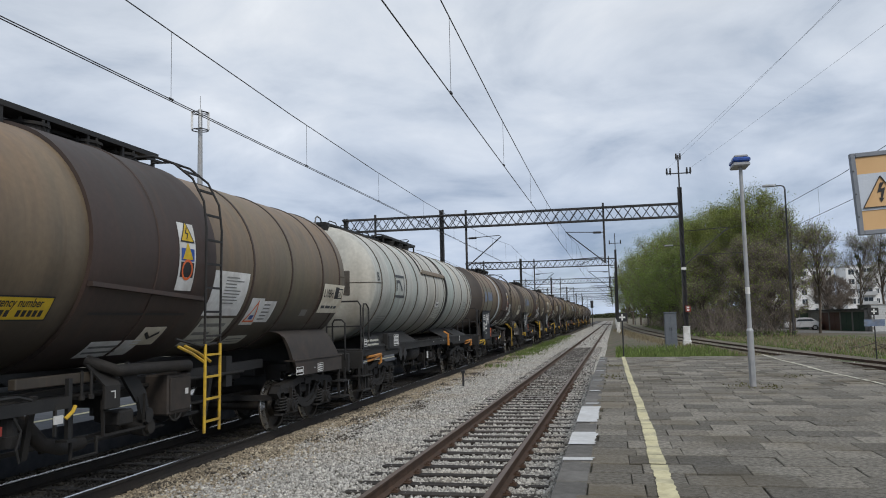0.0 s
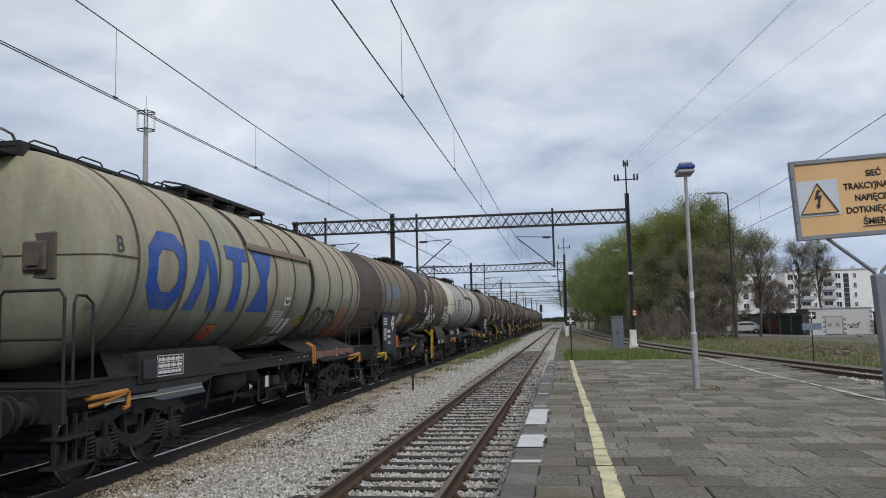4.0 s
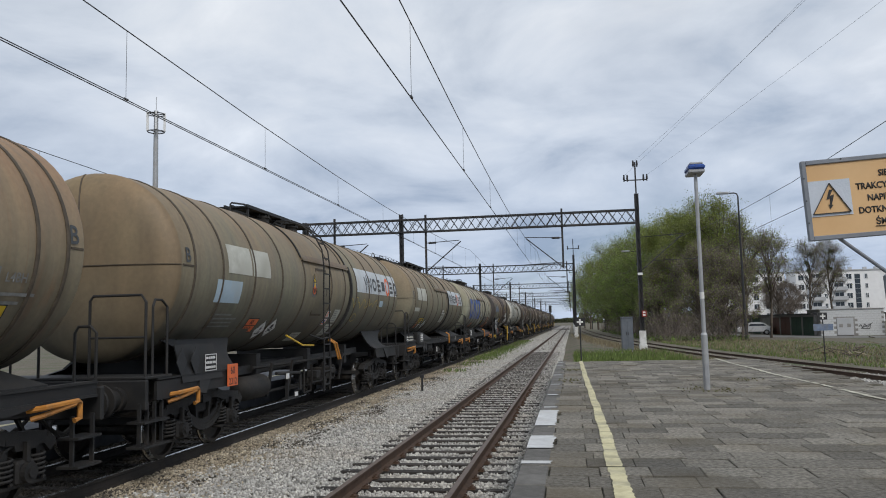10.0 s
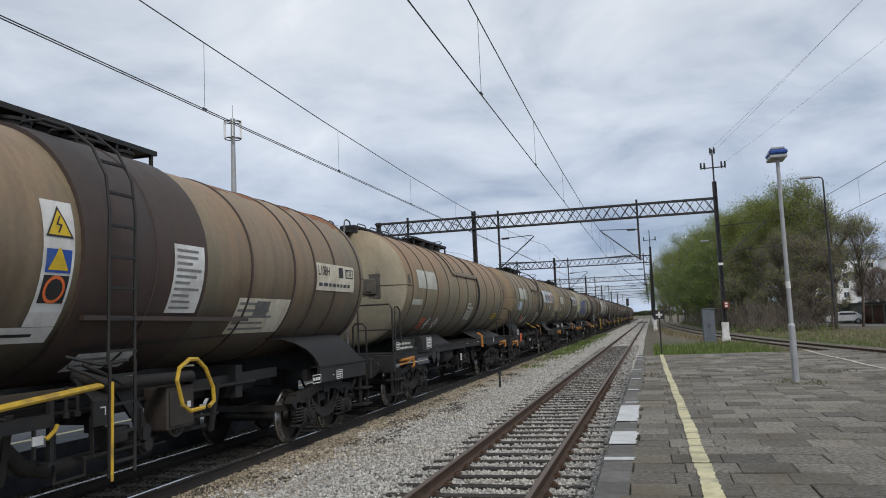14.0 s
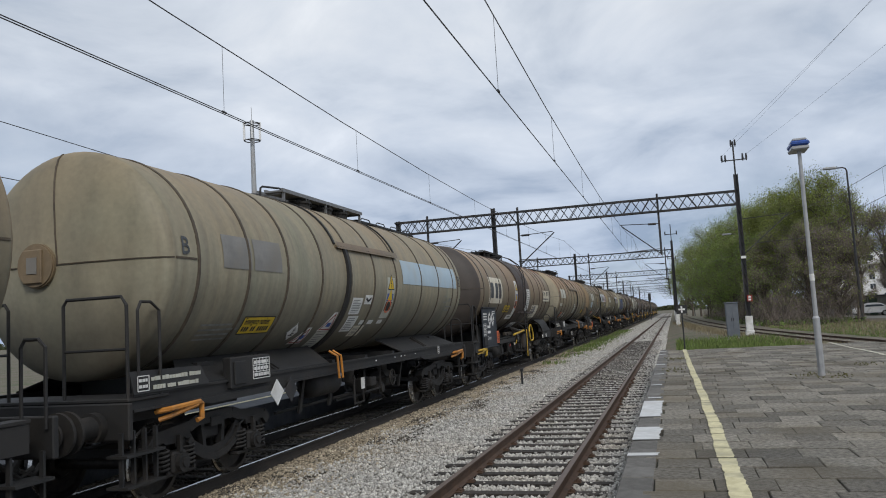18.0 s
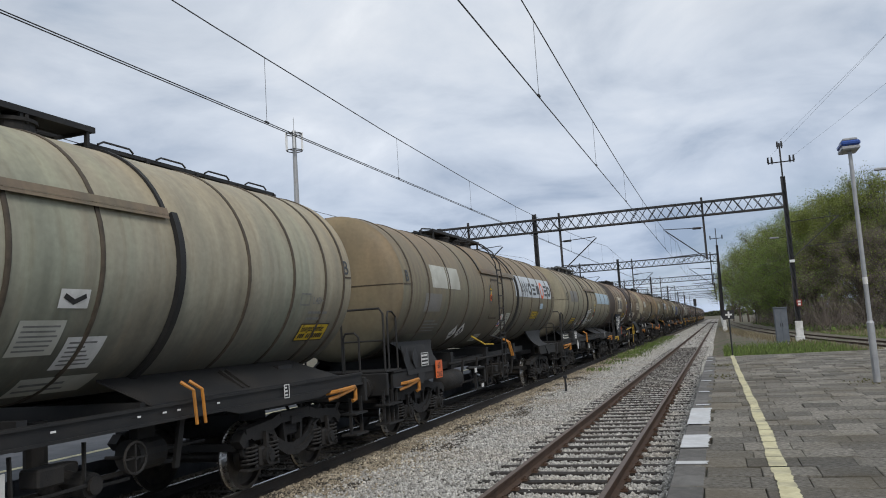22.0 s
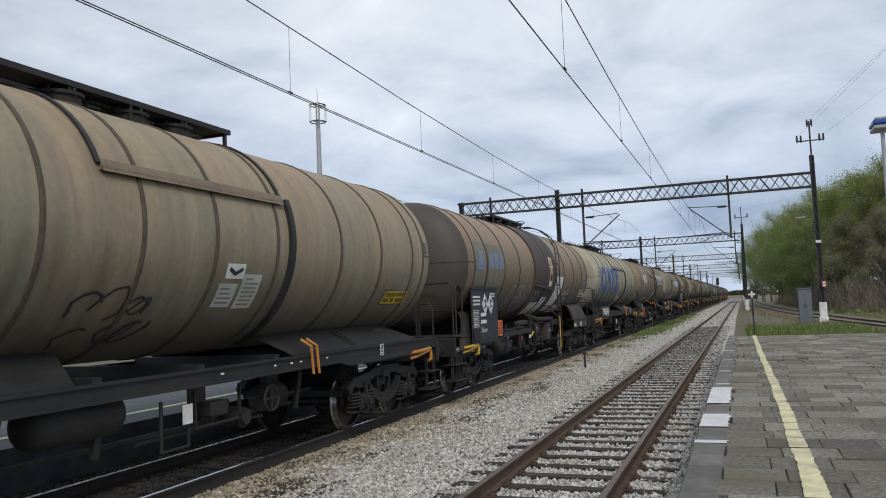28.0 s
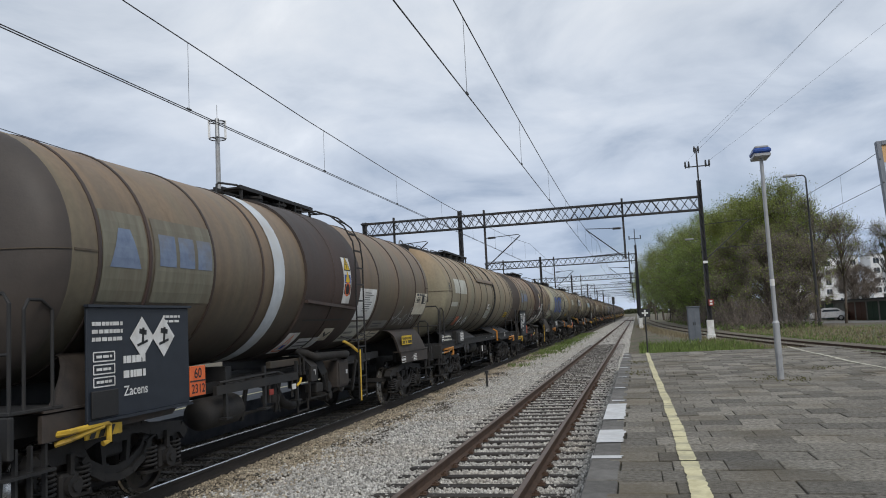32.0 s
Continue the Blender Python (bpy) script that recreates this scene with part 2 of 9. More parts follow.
def leaf_paint(name, c1, c2, c3):
    """Thin leaves: light passes through them as well as being thrown back."""
    m = pbr(name, c1, c2, 0.6, 0.7, 0, 0.0, 30, c3, 0.15, 0.7, 0.4)
    nt = m.node_tree
    b = nt.nodes["Principled BSDF"]
    tr = nt.nodes.new("ShaderNodeBsdfTranslucent")
    nt.links.new(b.inputs["Base Color"].links[0].from_socket, tr.inputs[0])
    mx = nt.nodes.new("ShaderNodeMixShader")
    mx.inputs[0].default_value = 0.5
    nt.links.new(b.outputs[0], mx.inputs[1])
    nt.links.new(tr.outputs[0], mx.inputs[2])
    nt.links.new(mx.outputs[0], nt.nodes["Material Output"].inputs[0])
    return m


M = {
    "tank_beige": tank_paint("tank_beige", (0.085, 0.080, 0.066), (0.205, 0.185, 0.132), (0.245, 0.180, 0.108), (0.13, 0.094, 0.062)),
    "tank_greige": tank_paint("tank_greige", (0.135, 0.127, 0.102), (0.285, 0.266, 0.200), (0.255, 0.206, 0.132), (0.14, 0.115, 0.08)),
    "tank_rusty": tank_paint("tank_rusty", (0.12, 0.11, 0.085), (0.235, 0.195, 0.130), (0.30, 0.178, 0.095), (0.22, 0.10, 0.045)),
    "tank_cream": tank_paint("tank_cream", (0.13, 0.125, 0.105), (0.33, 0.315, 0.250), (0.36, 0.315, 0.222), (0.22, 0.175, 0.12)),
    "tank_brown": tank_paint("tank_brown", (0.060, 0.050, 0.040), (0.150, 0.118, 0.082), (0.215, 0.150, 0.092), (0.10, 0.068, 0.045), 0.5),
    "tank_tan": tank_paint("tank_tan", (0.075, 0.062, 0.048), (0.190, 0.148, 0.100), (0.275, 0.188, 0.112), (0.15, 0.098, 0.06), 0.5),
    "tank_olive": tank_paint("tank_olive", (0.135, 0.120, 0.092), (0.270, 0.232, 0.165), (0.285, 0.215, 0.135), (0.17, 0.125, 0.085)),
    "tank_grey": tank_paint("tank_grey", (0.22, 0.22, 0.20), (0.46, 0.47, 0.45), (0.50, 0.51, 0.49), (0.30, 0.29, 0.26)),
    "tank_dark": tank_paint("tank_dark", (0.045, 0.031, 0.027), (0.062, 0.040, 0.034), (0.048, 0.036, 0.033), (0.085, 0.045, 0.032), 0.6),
    "rust_band": plain("rust_band", (0.26, 0.10, 0.035), 0.8),
    "frame_black": pbr("frame_black", (0.008, 0.008, 0.0085), (0.019, 0.0185, 0.018), 4, 0.65, 0.0, 0.1, 80, (0.030, 0.025, 0.020), 1.4, 0.5),
    "bogie": pbr("bogie", (0.0075, 0.007, 0.0068), (0.019, 0.017, 0.0155), 6, 0.75, 0.0, 0.3, 70, (0.034, 0.028, 0.022), 2.5, 0.6),
    "wheel": pbr("wheel", (0.03, 0.028, 0.026), (0.07, 0.06, 0.05), 8, 0.55, 0.6, 0.1, 60),
    "tread": plain("tread", (0.55, 0.53, 0.50), 0.28, 1.0, 0.1),
    "steel_dull": pbr("steel_dull", (0.16, 0.16, 0.16), (0.25, 0.25, 0.25), 10, 0.5, 0.5, 0.05, 80),
    "white": pbr("white", (0.62, 0.62, 0.60), (0.78, 0.78, 0.76), 5, 0.6, 0, 0.0, 50, (0.42, 0.40, 0.36), 3.0, 0.5),
    "cream_plate": pbr("cream_plate", (0.58, 0.53, 0.42), (0.70, 0.66, 0.55), 5, 0.6, 0, 0.0, 50, (0.42, 0.35, 0.25), 3.0, 0.6),
    "orange_plate": pbr("orange_plate", (0.72, 0.13, 0.035), (0.82, 0.19, 0.05), 6, 0.5, 0, 0, 50, (0.4, 0.1, 0.05), 3, 0.4),
    "ink": plain("ink", (0.02, 0.02, 0.021), 0.6),
    "ink_grey": plain("ink_grey", (0.055, 0.06, 0.065), 0.6),
    "print_grey": plain("print_grey", (0.20, 0.20, 0.19), 0.7),
    "yellow_plate": plain("yellow_plate", (0.62, 0.42, 0.02), 0.6, 0, 0.12),
    "yellow_paint": pbr("yellow_paint", (0.52, 0.33, 0.03), (0.66, 0.43, 0.04), 7, 0.55, 0, 0.05, 60, (0.2, 0.13, 0.05), 4, 0.6),
    "orange_paint": pbr("orange_paint", (0.46, 0.185, 0.03), (0.58, 0.245, 0.04), 7, 0.55, 0, 0.05, 60, (0.2, 0.10, 0.04), 4, 0.6),
    "blue_letter": pbr("blue_letter", (0.012, 0.065, 0.30), (0.02, 0.085, 0.37), 5, 0.5, 0, 0, 40, (0.10, 0.15, 0.30), 2.2, 0.45),
    "blue_faded": pbr("blue_faded", (0.12, 0.16, 0.25), (0.19, 0.245, 0.34), 5, 0.6, 0, 0, 40, (0.17, 0.15, 0.11), 2.2, 0.7),
    "blue_pale": pbr("blue_pale", (0.36, 0.47, 0.55), (0.43, 0.54, 0.62), 4, 0.6, 0, 0, 40, (0.36, 0.36, 0.33), 2.0, 0.5),
    "pale_patch": pbr("pale_patch", (0.42, 0.42, 0.36), (0.56, 0.56, 0.50), 4, 0.6, 0, 0, 40, (0.30, 0.28, 0.22), 2.0, 0.6),
    "grey_patch": pbr("grey_patch", (0.17, 0.165, 0.155), (0.23, 0.225, 0.21), 4, 0.6, 0, 0, 40, (0.17, 0.15, 0.12), 2.0, 0.6),
    "olive_patch": pbr("olive_patch", (0.135, 0.128, 0.090), (0.20, 0.19, 0.14), 3, 0.6, 0, 0, 40, (0.12, 0.098, 0.07), 1.3, 0.85, 0, (1, 3, 0.5)),
    "tank_end": pbr("tank_end", (0.040, 0.033, 0.029), (0.066, 0.055, 0.047), 1.2, 0.6, 0, 0.1, 30, (0.085, 0.066, 0.052), 0.7, 0.6),
    "tank_end_tan": tank_paint("tank_end_tan", (0.13, 0.115, 0.085), (0.20, 0.155, 0.10), (0.25, 0.175, 0.10), (0.13, 0.095, 0.06)),
    "tank_end_cream": tank_paint("tank_end_cream", (0.21, 0.19, 0.148), (0.305, 0.28, 0.215), (0.31, 0.265, 0.185), (0.18, 0.14, 0.09)),
    "sill_pink": pbr("sill_pink", (0.15, 0.072, 0.052), (0.26, 0.125, 0.090), 3, 0.7, 0, 0.1, 40, (0.06, 0.045, 0.038), 1.6, 0.8),
    "rail_oily": pbr("rail_oily", (0.016, 0.0135, 0.012), (0.036, 0.029, 0.024), 7, 0.75, 0.1, 0.25, 70),
    "white_strip": pbr("white_strip", (0.47, 0.51, 0.535), (0.61, 0.65, 0.68), 4, 0.6, 0, 0, 40, (0.34, 0.32, 0.28), 2.0, 0.5),
    "orange_ring": plain("orange_ring", (0.75, 0.13, 0.03), 0.5, 0, 0.1),
    "board_navy": pbr("board_navy", (0.012, 0.016, 0.024), (0.022, 0.028, 0.038), 5, 0.5, 0, 0.03, 60),
    "red_paint": plain("red_paint", (0.26, 0.03, 0.018), 0.6),
    "graffiti_white": plain("graffiti_white", (0.36, 0.355, 0.34), 0.6),
    "graffiti_orange": plain("graffiti_orange", (0.33, 0.11, 0.055), 0.6),
    "graffiti_yellow": plain("graffiti_yellow", (0.40, 0.30, 0.06), 0.6),
    "steel_black": pbr("steel_black", (0.020, 0.021, 0.023), (0.040, 0.041, 0.043), 5, 0.6, 0.2, 0.08, 60, (0.07, 0.05, 0.04), 1.0, 0.5),
    "wire": plain("wire", (0.045, 0.045, 0.047), 0.5, 0.3),
    "galv": pbr("galv", (0.30, 0.31, 0.32), (0.42, 0.43, 0.44), 3, 0.5, 0.25, 0.05, 60, (0.33, 0.30, 0.27), 1.2, 0.4),
    "lamp_blue": plain("lamp_blue", (0.02, 0.07, 0.30), 0.35),
    "sign_orange": pbr("sign_orange", (0.66, 0.41, 0.19), (0.73, 0.47, 0.23), 2, 0.5, 0, 0, 40, (0.62, 0.43, 0.22), 1.2, 0.4),
    "rail_side": pbr("rail_side", (0.046, 0.027, 0.018), (0.098, 0.058, 0.037), 7, 0.85, 0.1, 0.25, 70),
    "rail_top": pbr("rail_top", (0.10, 0.070, 0.054), (0.18, 0.135, 0.105), 8, 0.55, 0.4, 0.05, 60),
    "rail_shiny": pbr("rail_shiny", (0.42, 0.42, 0.42), (0.62, 0.62, 0.61), 8, 0.25, 0.9, 0.0, 60),
    "sleeper": pbr("sleeper", (0.018, 0.015, 0.013), (0.05, 0.042, 0.035), 5, 0.9, 0, 0.5, 40, (0.08, 0.068, 0.058), 2.5, 0.4, 0.3, (8, 1, 1)),
    "ballast": pbr("ballast", (0.14, 0.132, 0.118), (0.36, 0.345, 0.32), 22, 0.95, 0, 1.0, 45, (0.30, 0.25, 0.19), 0.35, 0.4),
    "stone": pbr("stone", (0.29, 0.282, 0.26), (0.58, 0.565, 0.525), 8, 0.9, 0, 0.25, 60, (0.40, 0.345, 0.27), 0.5, 0.4, 0.42),
    "stone_brown": pbr("stone_brown", (0.16, 0.132, 0.092), (0.50, 0.435, 0.325), 8, 0.95, 0, 0.25, 60, (0.26, 0.21, 0.14), 1.6, 0.6, 0.45),
    "oil_dirt": pbr("oil_dirt", (0.045, 0.038, 0.031), (0.11, 0.093, 0.074), 9, 0.95, 0, 0.9, 35, (0.16, 0.14, 0.11), 0.9, 0.4),
    "slab": pbr("slab", (0.098, 0.089, 0.071), (0.310, 0.286, 0.240), 20, 0.92, 0, 0.9, 120, (0.135, 0.112, 0.074), 0.7, 0.75, 0.36, world=True),
    "slab_joint": pbr("slab_joint", (0.04, 0.036, 0.027), (0.085, 0.077, 0.058), 12, 1.0, 0, 0.5, 50, (0.075, 0.085, 0.04), 0.8, 0.5),
    "yellow_line": pbr("yellow_line", (0.50, 0.45, 0.26), (0.68, 0.63, 0.40), 9, 0.8, 0, 0.15, 90, (0.30, 0.275, 0.20), 3.5, 0.7),
    "line_pale": pbr("line_pale", (0.42, 0.40, 0.32), (0.60, 0.57, 0.46), 9, 0.8, 0, 0.15, 90, (0.26, 0.24, 0.18), 3.0, 0.7),
    "mark_white": pbr("mark_white", (0.48, 0.49, 0.49), (0.62, 0.63, 0.63), 6, 0.8, 0, 0.15, 90, (0.45, 0.44, 0.42), 2.0, 0.5),
    "soil": pbr("soil", (0.085, 0.07, 0.048), (0.17, 0.145, 0.105), 5, 1, 0, 0.8, 25, (0.06, 0.085, 0.028), 0.35, 0.8),
    "asphalt": pbr("asphalt", (0.14, 0.135, 0.128), (0.21, 0.205, 0.195), 9, 0.9, 0, 0.3, 90),
    "grass": pbr("grass", (0.080, 0.130, 0.024), (0.155, 0.215, 0.052), 2, 0.8, 0, 0.0, 30, (0.15, 0.14, 0.06), 0.7, 0.5, 0.4),
    "dry_grass": pbr("dry_grass", (0.16, 0.132, 0.082), (0.28, 0.24, 0.15), 2, 0.9, 0, 0.0, 30, None, 0.7, 0.5, 0.4),
    "leaf": leaf_paint("leaf", (0.155, 0.225, 0.045), (0.265, 0.35, 0.085), (0.28, 0.31, 0.09)),
    "leaf_olive": leaf_paint("leaf_olive", (0.17, 0.22, 0.045), (0.29, 0.34, 0.08), (0.27, 0.28, 0.08)),
    "bark": pbr("bark", (0.06, 0.048, 0.037), (0.13, 0.105, 0.08), 4, 0.95, 0, 0.8, 14, None, 0.6, 0.5, 0.25, (3, 3, 0.7)),
    "twig": pbr("twig", (0.12, 0.097, 0.080), (0.225, 0.188, 0.157), 4, 0.95, 0, 0.0, 14, None, 0.6, 0.5, 0.3),
    "concrete": pbr("concrete", (0.27, 0.265, 0.25), (0.40, 0.39, 0.37), 2.5, 0.92, 0, 0.3, 50, (0.17, 0.16, 0.145), 0.8, 0.5),
    "wall_white": pbr("wall_white", (0.76, 0.76, 0.76), (0.84, 0.84, 0.84), 0.5, 0.9, 0, 0.05, 30, (0.55, 0.54, 0.52), 0.12, 0.5),
    "wall_grey": pbr("wall_grey", (0.40, 0.41, 0.42), (0.48, 0.49, 0.50), 0.5, 0.9, 0, 0.05, 30),
    "window_dark": plain("window_dark", (0.035, 0.045, 0.055), 0.15),
    "garage_wall": pbr("garage_wall", (0.22, 0.21, 0.20), (0.33, 0.32, 0.30), 1.5, 0.95, 0, 0.2, 30, (0.16, 0.15, 0.14), 0.4, 0.5),
    "door_green": pbr("door_green", (0.022, 0.055, 0.035), (0.04, 0.085, 0.055), 3, 0.6, 0, 0.1, 30),
    "door_brown": pbr("door_brown", (0.085, 0.035, 0.024), (0.13, 0.055, 0.035), 3, 0.6, 0, 0.1, 30),
    "roof_felt": pbr("roof_felt", (0.055, 0.055, 0.056), (0.10, 0.10, 0.10), 2, 0.95, 0, 0.2, 30),
    "car_paint": plain("car_paint", (0.55, 0.56, 0.57), 0.3, 0.2, 0.05),
    "rubber": plain("rubber", (0.015, 0.015, 0.015), 0.8),
    "glass_dark": plain("glass_dark", (0.02, 0.025, 0.03), 0.08),
    "cabinet_grey": pbr("cabinet_grey", (0.10, 0.115, 0.135), (0.14, 0.155, 0.175), 3, 0.6, 0, 0.05, 50),
    "white_lamp": plain("white_lamp", (0.75, 0.76, 0.76), 0.4),
}

# ---- mesh tools ----


def finish(bm, material, smooth=False):
    me = bpy.data.meshes.new("mesh")
    bm.normal_update()
    bm.to_mesh(me)
    bm.free()
    for mt in material if isinstance(material, (list, tuple)) else [material]:
        me.materials.append(M[mt])
    if smooth:
        me.polygons.foreach_set("use_smooth", [True] * len(me.polygons))
        me.set_sharp_from_angle(angle=radians(38))
    return me


def part(name, bm, material, parent, label="", smooth=False, m=None):
    """Links a bmesh, or a mesh that is shared, as one part under a thing or a part."""
    me = bm if isinstance(bm, bpy.types.Mesh) else finish(bm, material, smooth)
    ob = new(name, me)
    ob.parent = parent
    if m is not None:
        ob.matrix_basis = m
    if label:
        ob["label"] = label
    if name in ("print_line", "marking", "load_table", "graffiti"):
        ob["kind"] = "stuff"
    return ob


def thing(name, label, category, group="", kind="", m=None):
    ob = new(name)
    ob.empty_display_size = 0.2
    if m is not None:
        ob.matrix_basis = m
    return tagged(ob, label, category, group, kind)


def box(bm, x0, x1, y0, y1, z0, z1, bevel=0.0, mi=0):
    r = bmesh.ops.create_cube(bm, size=1.0, matrix=Matrix.Translation(((x0 + x1) / 2, (y0 + y1) / 2, (z0 + z1) / 2)) @ Matrix.Diagonal((abs(x1 - x0), abs(y1 - y0), abs(z1 - z0), 1)))
    fs = {f for v in r["verts"] for f in v.link_faces}
    if bevel:
        es = {e for f in fs for e in f.edges}
        g = bmesh.ops.bevel(bm, geom=list(es), offset=bevel, segments=1, affect="EDGES")
        fs = set(g["faces"]) | {f for f in fs if f.is_valid}
    for f in fs:
        f.material_index = mi
    return bm


def rod(bm, p, q, r, seg=8, r2=None, mi=0):
    p, q = Vector(p), Vector(q)
    d = q - p
    if d.length < 1e-6:
        return bm
    m = Matrix.Translation((p + q) / 2) @ d.to_track_quat("Z", "Y").to_matrix().to_4x4()
    g = bmesh.ops.create_cone(bm, cap_ends=True, segments=seg, radius1=r, radius2=r if r2 is None else r2, depth=d.length, matrix=m)
    if mi:
        for v in g["verts"]:
            for f in v.link_faces:
                f.material_index = mi
    return bm


def bar(bm, p, q, w, h=None):
    """A square bar from p to q."""
    p, q = Vector(p), Vector(q)
    d = q - p
    m = Matrix.Translation((p + q) / 2) @ d.to_track_quat("Z", "Y").to_matrix().to_4x4() @ Matrix.Diagonal((w, h or w, d.length, 1))
    bmesh.ops.create_cube(bm, size=1.0, matrix=m)
    return bm


def pipe(bm, pts, r, seg=8):
    """One bent tube through the points."""
    pts = [Vector(p) for p in pts]
    rows = []
    side = None
    for k, p in enumerate(pts):
        d = (pts[min(k + 1, len(pts) - 1)] - pts[max(k - 1, 0)]).normalized()
        if side is None:
            side = d.orthogonal().normalized()
        side = (side - d * side.dot(d)).normalized()
        up = d.cross(side)
        rows.append([bm.verts.new(p + (side * math.cos(a) + up * math.sin(a)) * r) for a in [2 * math.pi * i / seg for i in range(seg)]])
    for a, b in zip(rows, rows[1:]):
        for i in range(seg):
            bm.faces.new((a[i], a[(i + 1) % seg], b[(i + 1) % seg], b[i]))
    bm.faces.new(list(reversed(rows[0])))
    bm.faces.new(rows[-1])
    return bm


def poly(bm, pts, depth, axis):
    """A flat outline pushed out by a thickness along an axis vector."""
    vs = [bm.verts.new(p) for p in pts]
    f = bm.faces.new(vs)
    g = bmesh.ops.extrude_face_region(bm, geom=[f])
    bmesh.ops.translate(bm, verts=[v for v in g["geom"] if isinstance(v, bmesh.types.BMVert)], vec=Vector(axis) * depth)
    bmesh.ops.recalc_face_normals(bm, faces=bm.faces)
    return bm


def revolve_y(bm, prof, seg=48, cx=0.0, cz=0.0, a0=0.0, a1=2 * math.pi):
    """A profile of (y, radius) turned about an axis along y."""
    full = abs(a1 - a0 - 2 * math.pi) < 1e-6
    n = seg if full else seg + 1
    rings = []
    for y, r in prof:
        if r < 1e-5:
            rings.append([bm.verts.new((cx, y, cz))])
        else:
            rings.append([bm.verts.new((cx + r * math.cos(a0 + (a1 - a0) * i / seg), y, cz + r * math.sin(a0 + (a1 - a0) * i / seg))) for i in range(n)])
    for a, b in zip(rings, rings[1:]):
        for i in range(seg):
            j = (i + 1) % n
            if len(a) == 1:
                bm.faces.new((a[0], b[j], b[i]))
            elif len(b) == 1:
                bm.faces.new((a[i], a[j], b[0]))
            else:
                bm.faces.new((a[i], a[j], b[j], b[i]))
    return bm


def raw(name, verts, faces, material):
    me = bpy.data.meshes.new(name)
    me.from_pydata(verts, [], faces)
    me.update()
    for mt in material if isinstance(material, (list, tuple)) else [material]:
        me.materials.append(M[mt])
    return me


# ---- plan (metres; rail tops at z = 0, tracks run along y) ----
XN, XT, XF = -2.235, -7.24, -13.0
HALF = 0.72
PLAT, EDGE, PEND = 0.50, -0.60, 30.2
SPEED = 5.80


def side_track_x(y):
    """Centre of the track behind the platform, which swings in to the main line far ahead."""
    return 2.0 + 15.0 * math.exp(-max(y, -20.0) / 50.0)


# ---- ground ----
def ground_sheet():
    xs = [-3000, -600, -200, -60, -16, -11.5, -9.3, -8.9, -5.6, -5.2, -3.9, -3.6, -0.9, -0.4, 0.4, 8, 16, 40, 90, 250, 700, 3000]
    ys = [-2000, -300, -60, -20, 0, 10, 20, 30, 31.5, 40, 60, 90, 130, 200, 400, 900, 2500]
    def z(x, y):
        if -16 <= x <= -0.4:
            return -0.34
        if x > -0.4:
            if x < 9:
                return -0.12 if y > 31 else -0.34
            return -0.12
        return -0.2
    vs = [(x, y, z(x, y)) for y in ys for x in xs]
    w = len(xs)
    fs = [(j * w + i, j * w + i + 1, (j + 1) * w + i + 1, (j + 1) * w + i) for j in range(len(ys) - 1) for i in range(w - 1)]
    ob = new("ground", raw("ground", vs, fs, "soil"))
    tagged(ob, "brown soil with patchy weeds around the tracks", "ground", kind="structure")


ground_sheet()


def ballast_bed(name, x0, x1, y0, y1, ztop, label, material="ballast"):
    bm = bmesh.new()
    nx, ny = max(6, int((x1 - x0) / 0.25)), 60
    rows = []
    for j in range(ny + 1):
        y = y0 + (y1 - y0) * (j / ny) ** 2
        rows.append([bm.verts.new((x0 + (x1 - x0) * i / nx, y, (ztop if 0 < i < nx else ztop - 0.3) + 0.025 * noise.noise((x0 + i * 0.7, y * 0.8, 2.0)))) for i in range(nx + 1)])
    for a, b in zip(rows, rows[1:]):
        for i in range(nx):
            bm.faces.new((a[i], a[i + 1], b[i + 1], b[i]))
    ob = new(name, finish(bm, material))
    return tagged(ob, label, "ballast", kind="structure")


ballast_bed("ballast_bed", -5.9, EDGE + 0.02, -12, 420, -0.225, "pale grey crushed stone ballast of the empty track")
ballast_bed("track_bed", -9.4, -5.9, -12, 420, -0.20, "oily dark track bed under the goods train", "oil_dirt")


def rail_profile():
    return [(-0.075, -0.172), (0.075, -0.172), (0.075, -0.160), (0.012, -0.135), (0.012, -0.045), (0.036, -0.034), (0.036, -0.006), (0.026, 0.0), (-0.026, 0.0), (-0.036, -0.006), (-0.036, -0.034), (-0.012, -0.045), (-0.012, -0.135), (-0.075, -0.160)]


def rail(path, name, label, top="rail_top", side="rail_side"):
    """A rail swept along a line of (x, y) points."""
    prof = rail_profile()
    vs, fs, mi = [], [], []
    n = len(prof)
    for k, (x, y) in enumerate(path):
        a, b = path[max(0, k - 1)], path[min(len(path) - 1, k + 1)]
        d = Vector((b[0] - a[0], b[1] - a[1])).normalized()
        vs += [(x + u * d.y, y - u * d.x, v) for u, v in prof]
    for k in range(len(path) - 1):
        for i in range(n):
            j = (i + 1) % n
            fs.append((k * n + i, k * n + j, (k + 1) * n + j, (k + 1) * n + i))
            mi.append(1 if i in (6, 7, 8) else 0)
    me = raw(name, vs, fs, [side, top])
    me.polygons.foreach_set("material_index", mi)
    return tagged(new(name, me), label, "rail", "running rails", "structure")


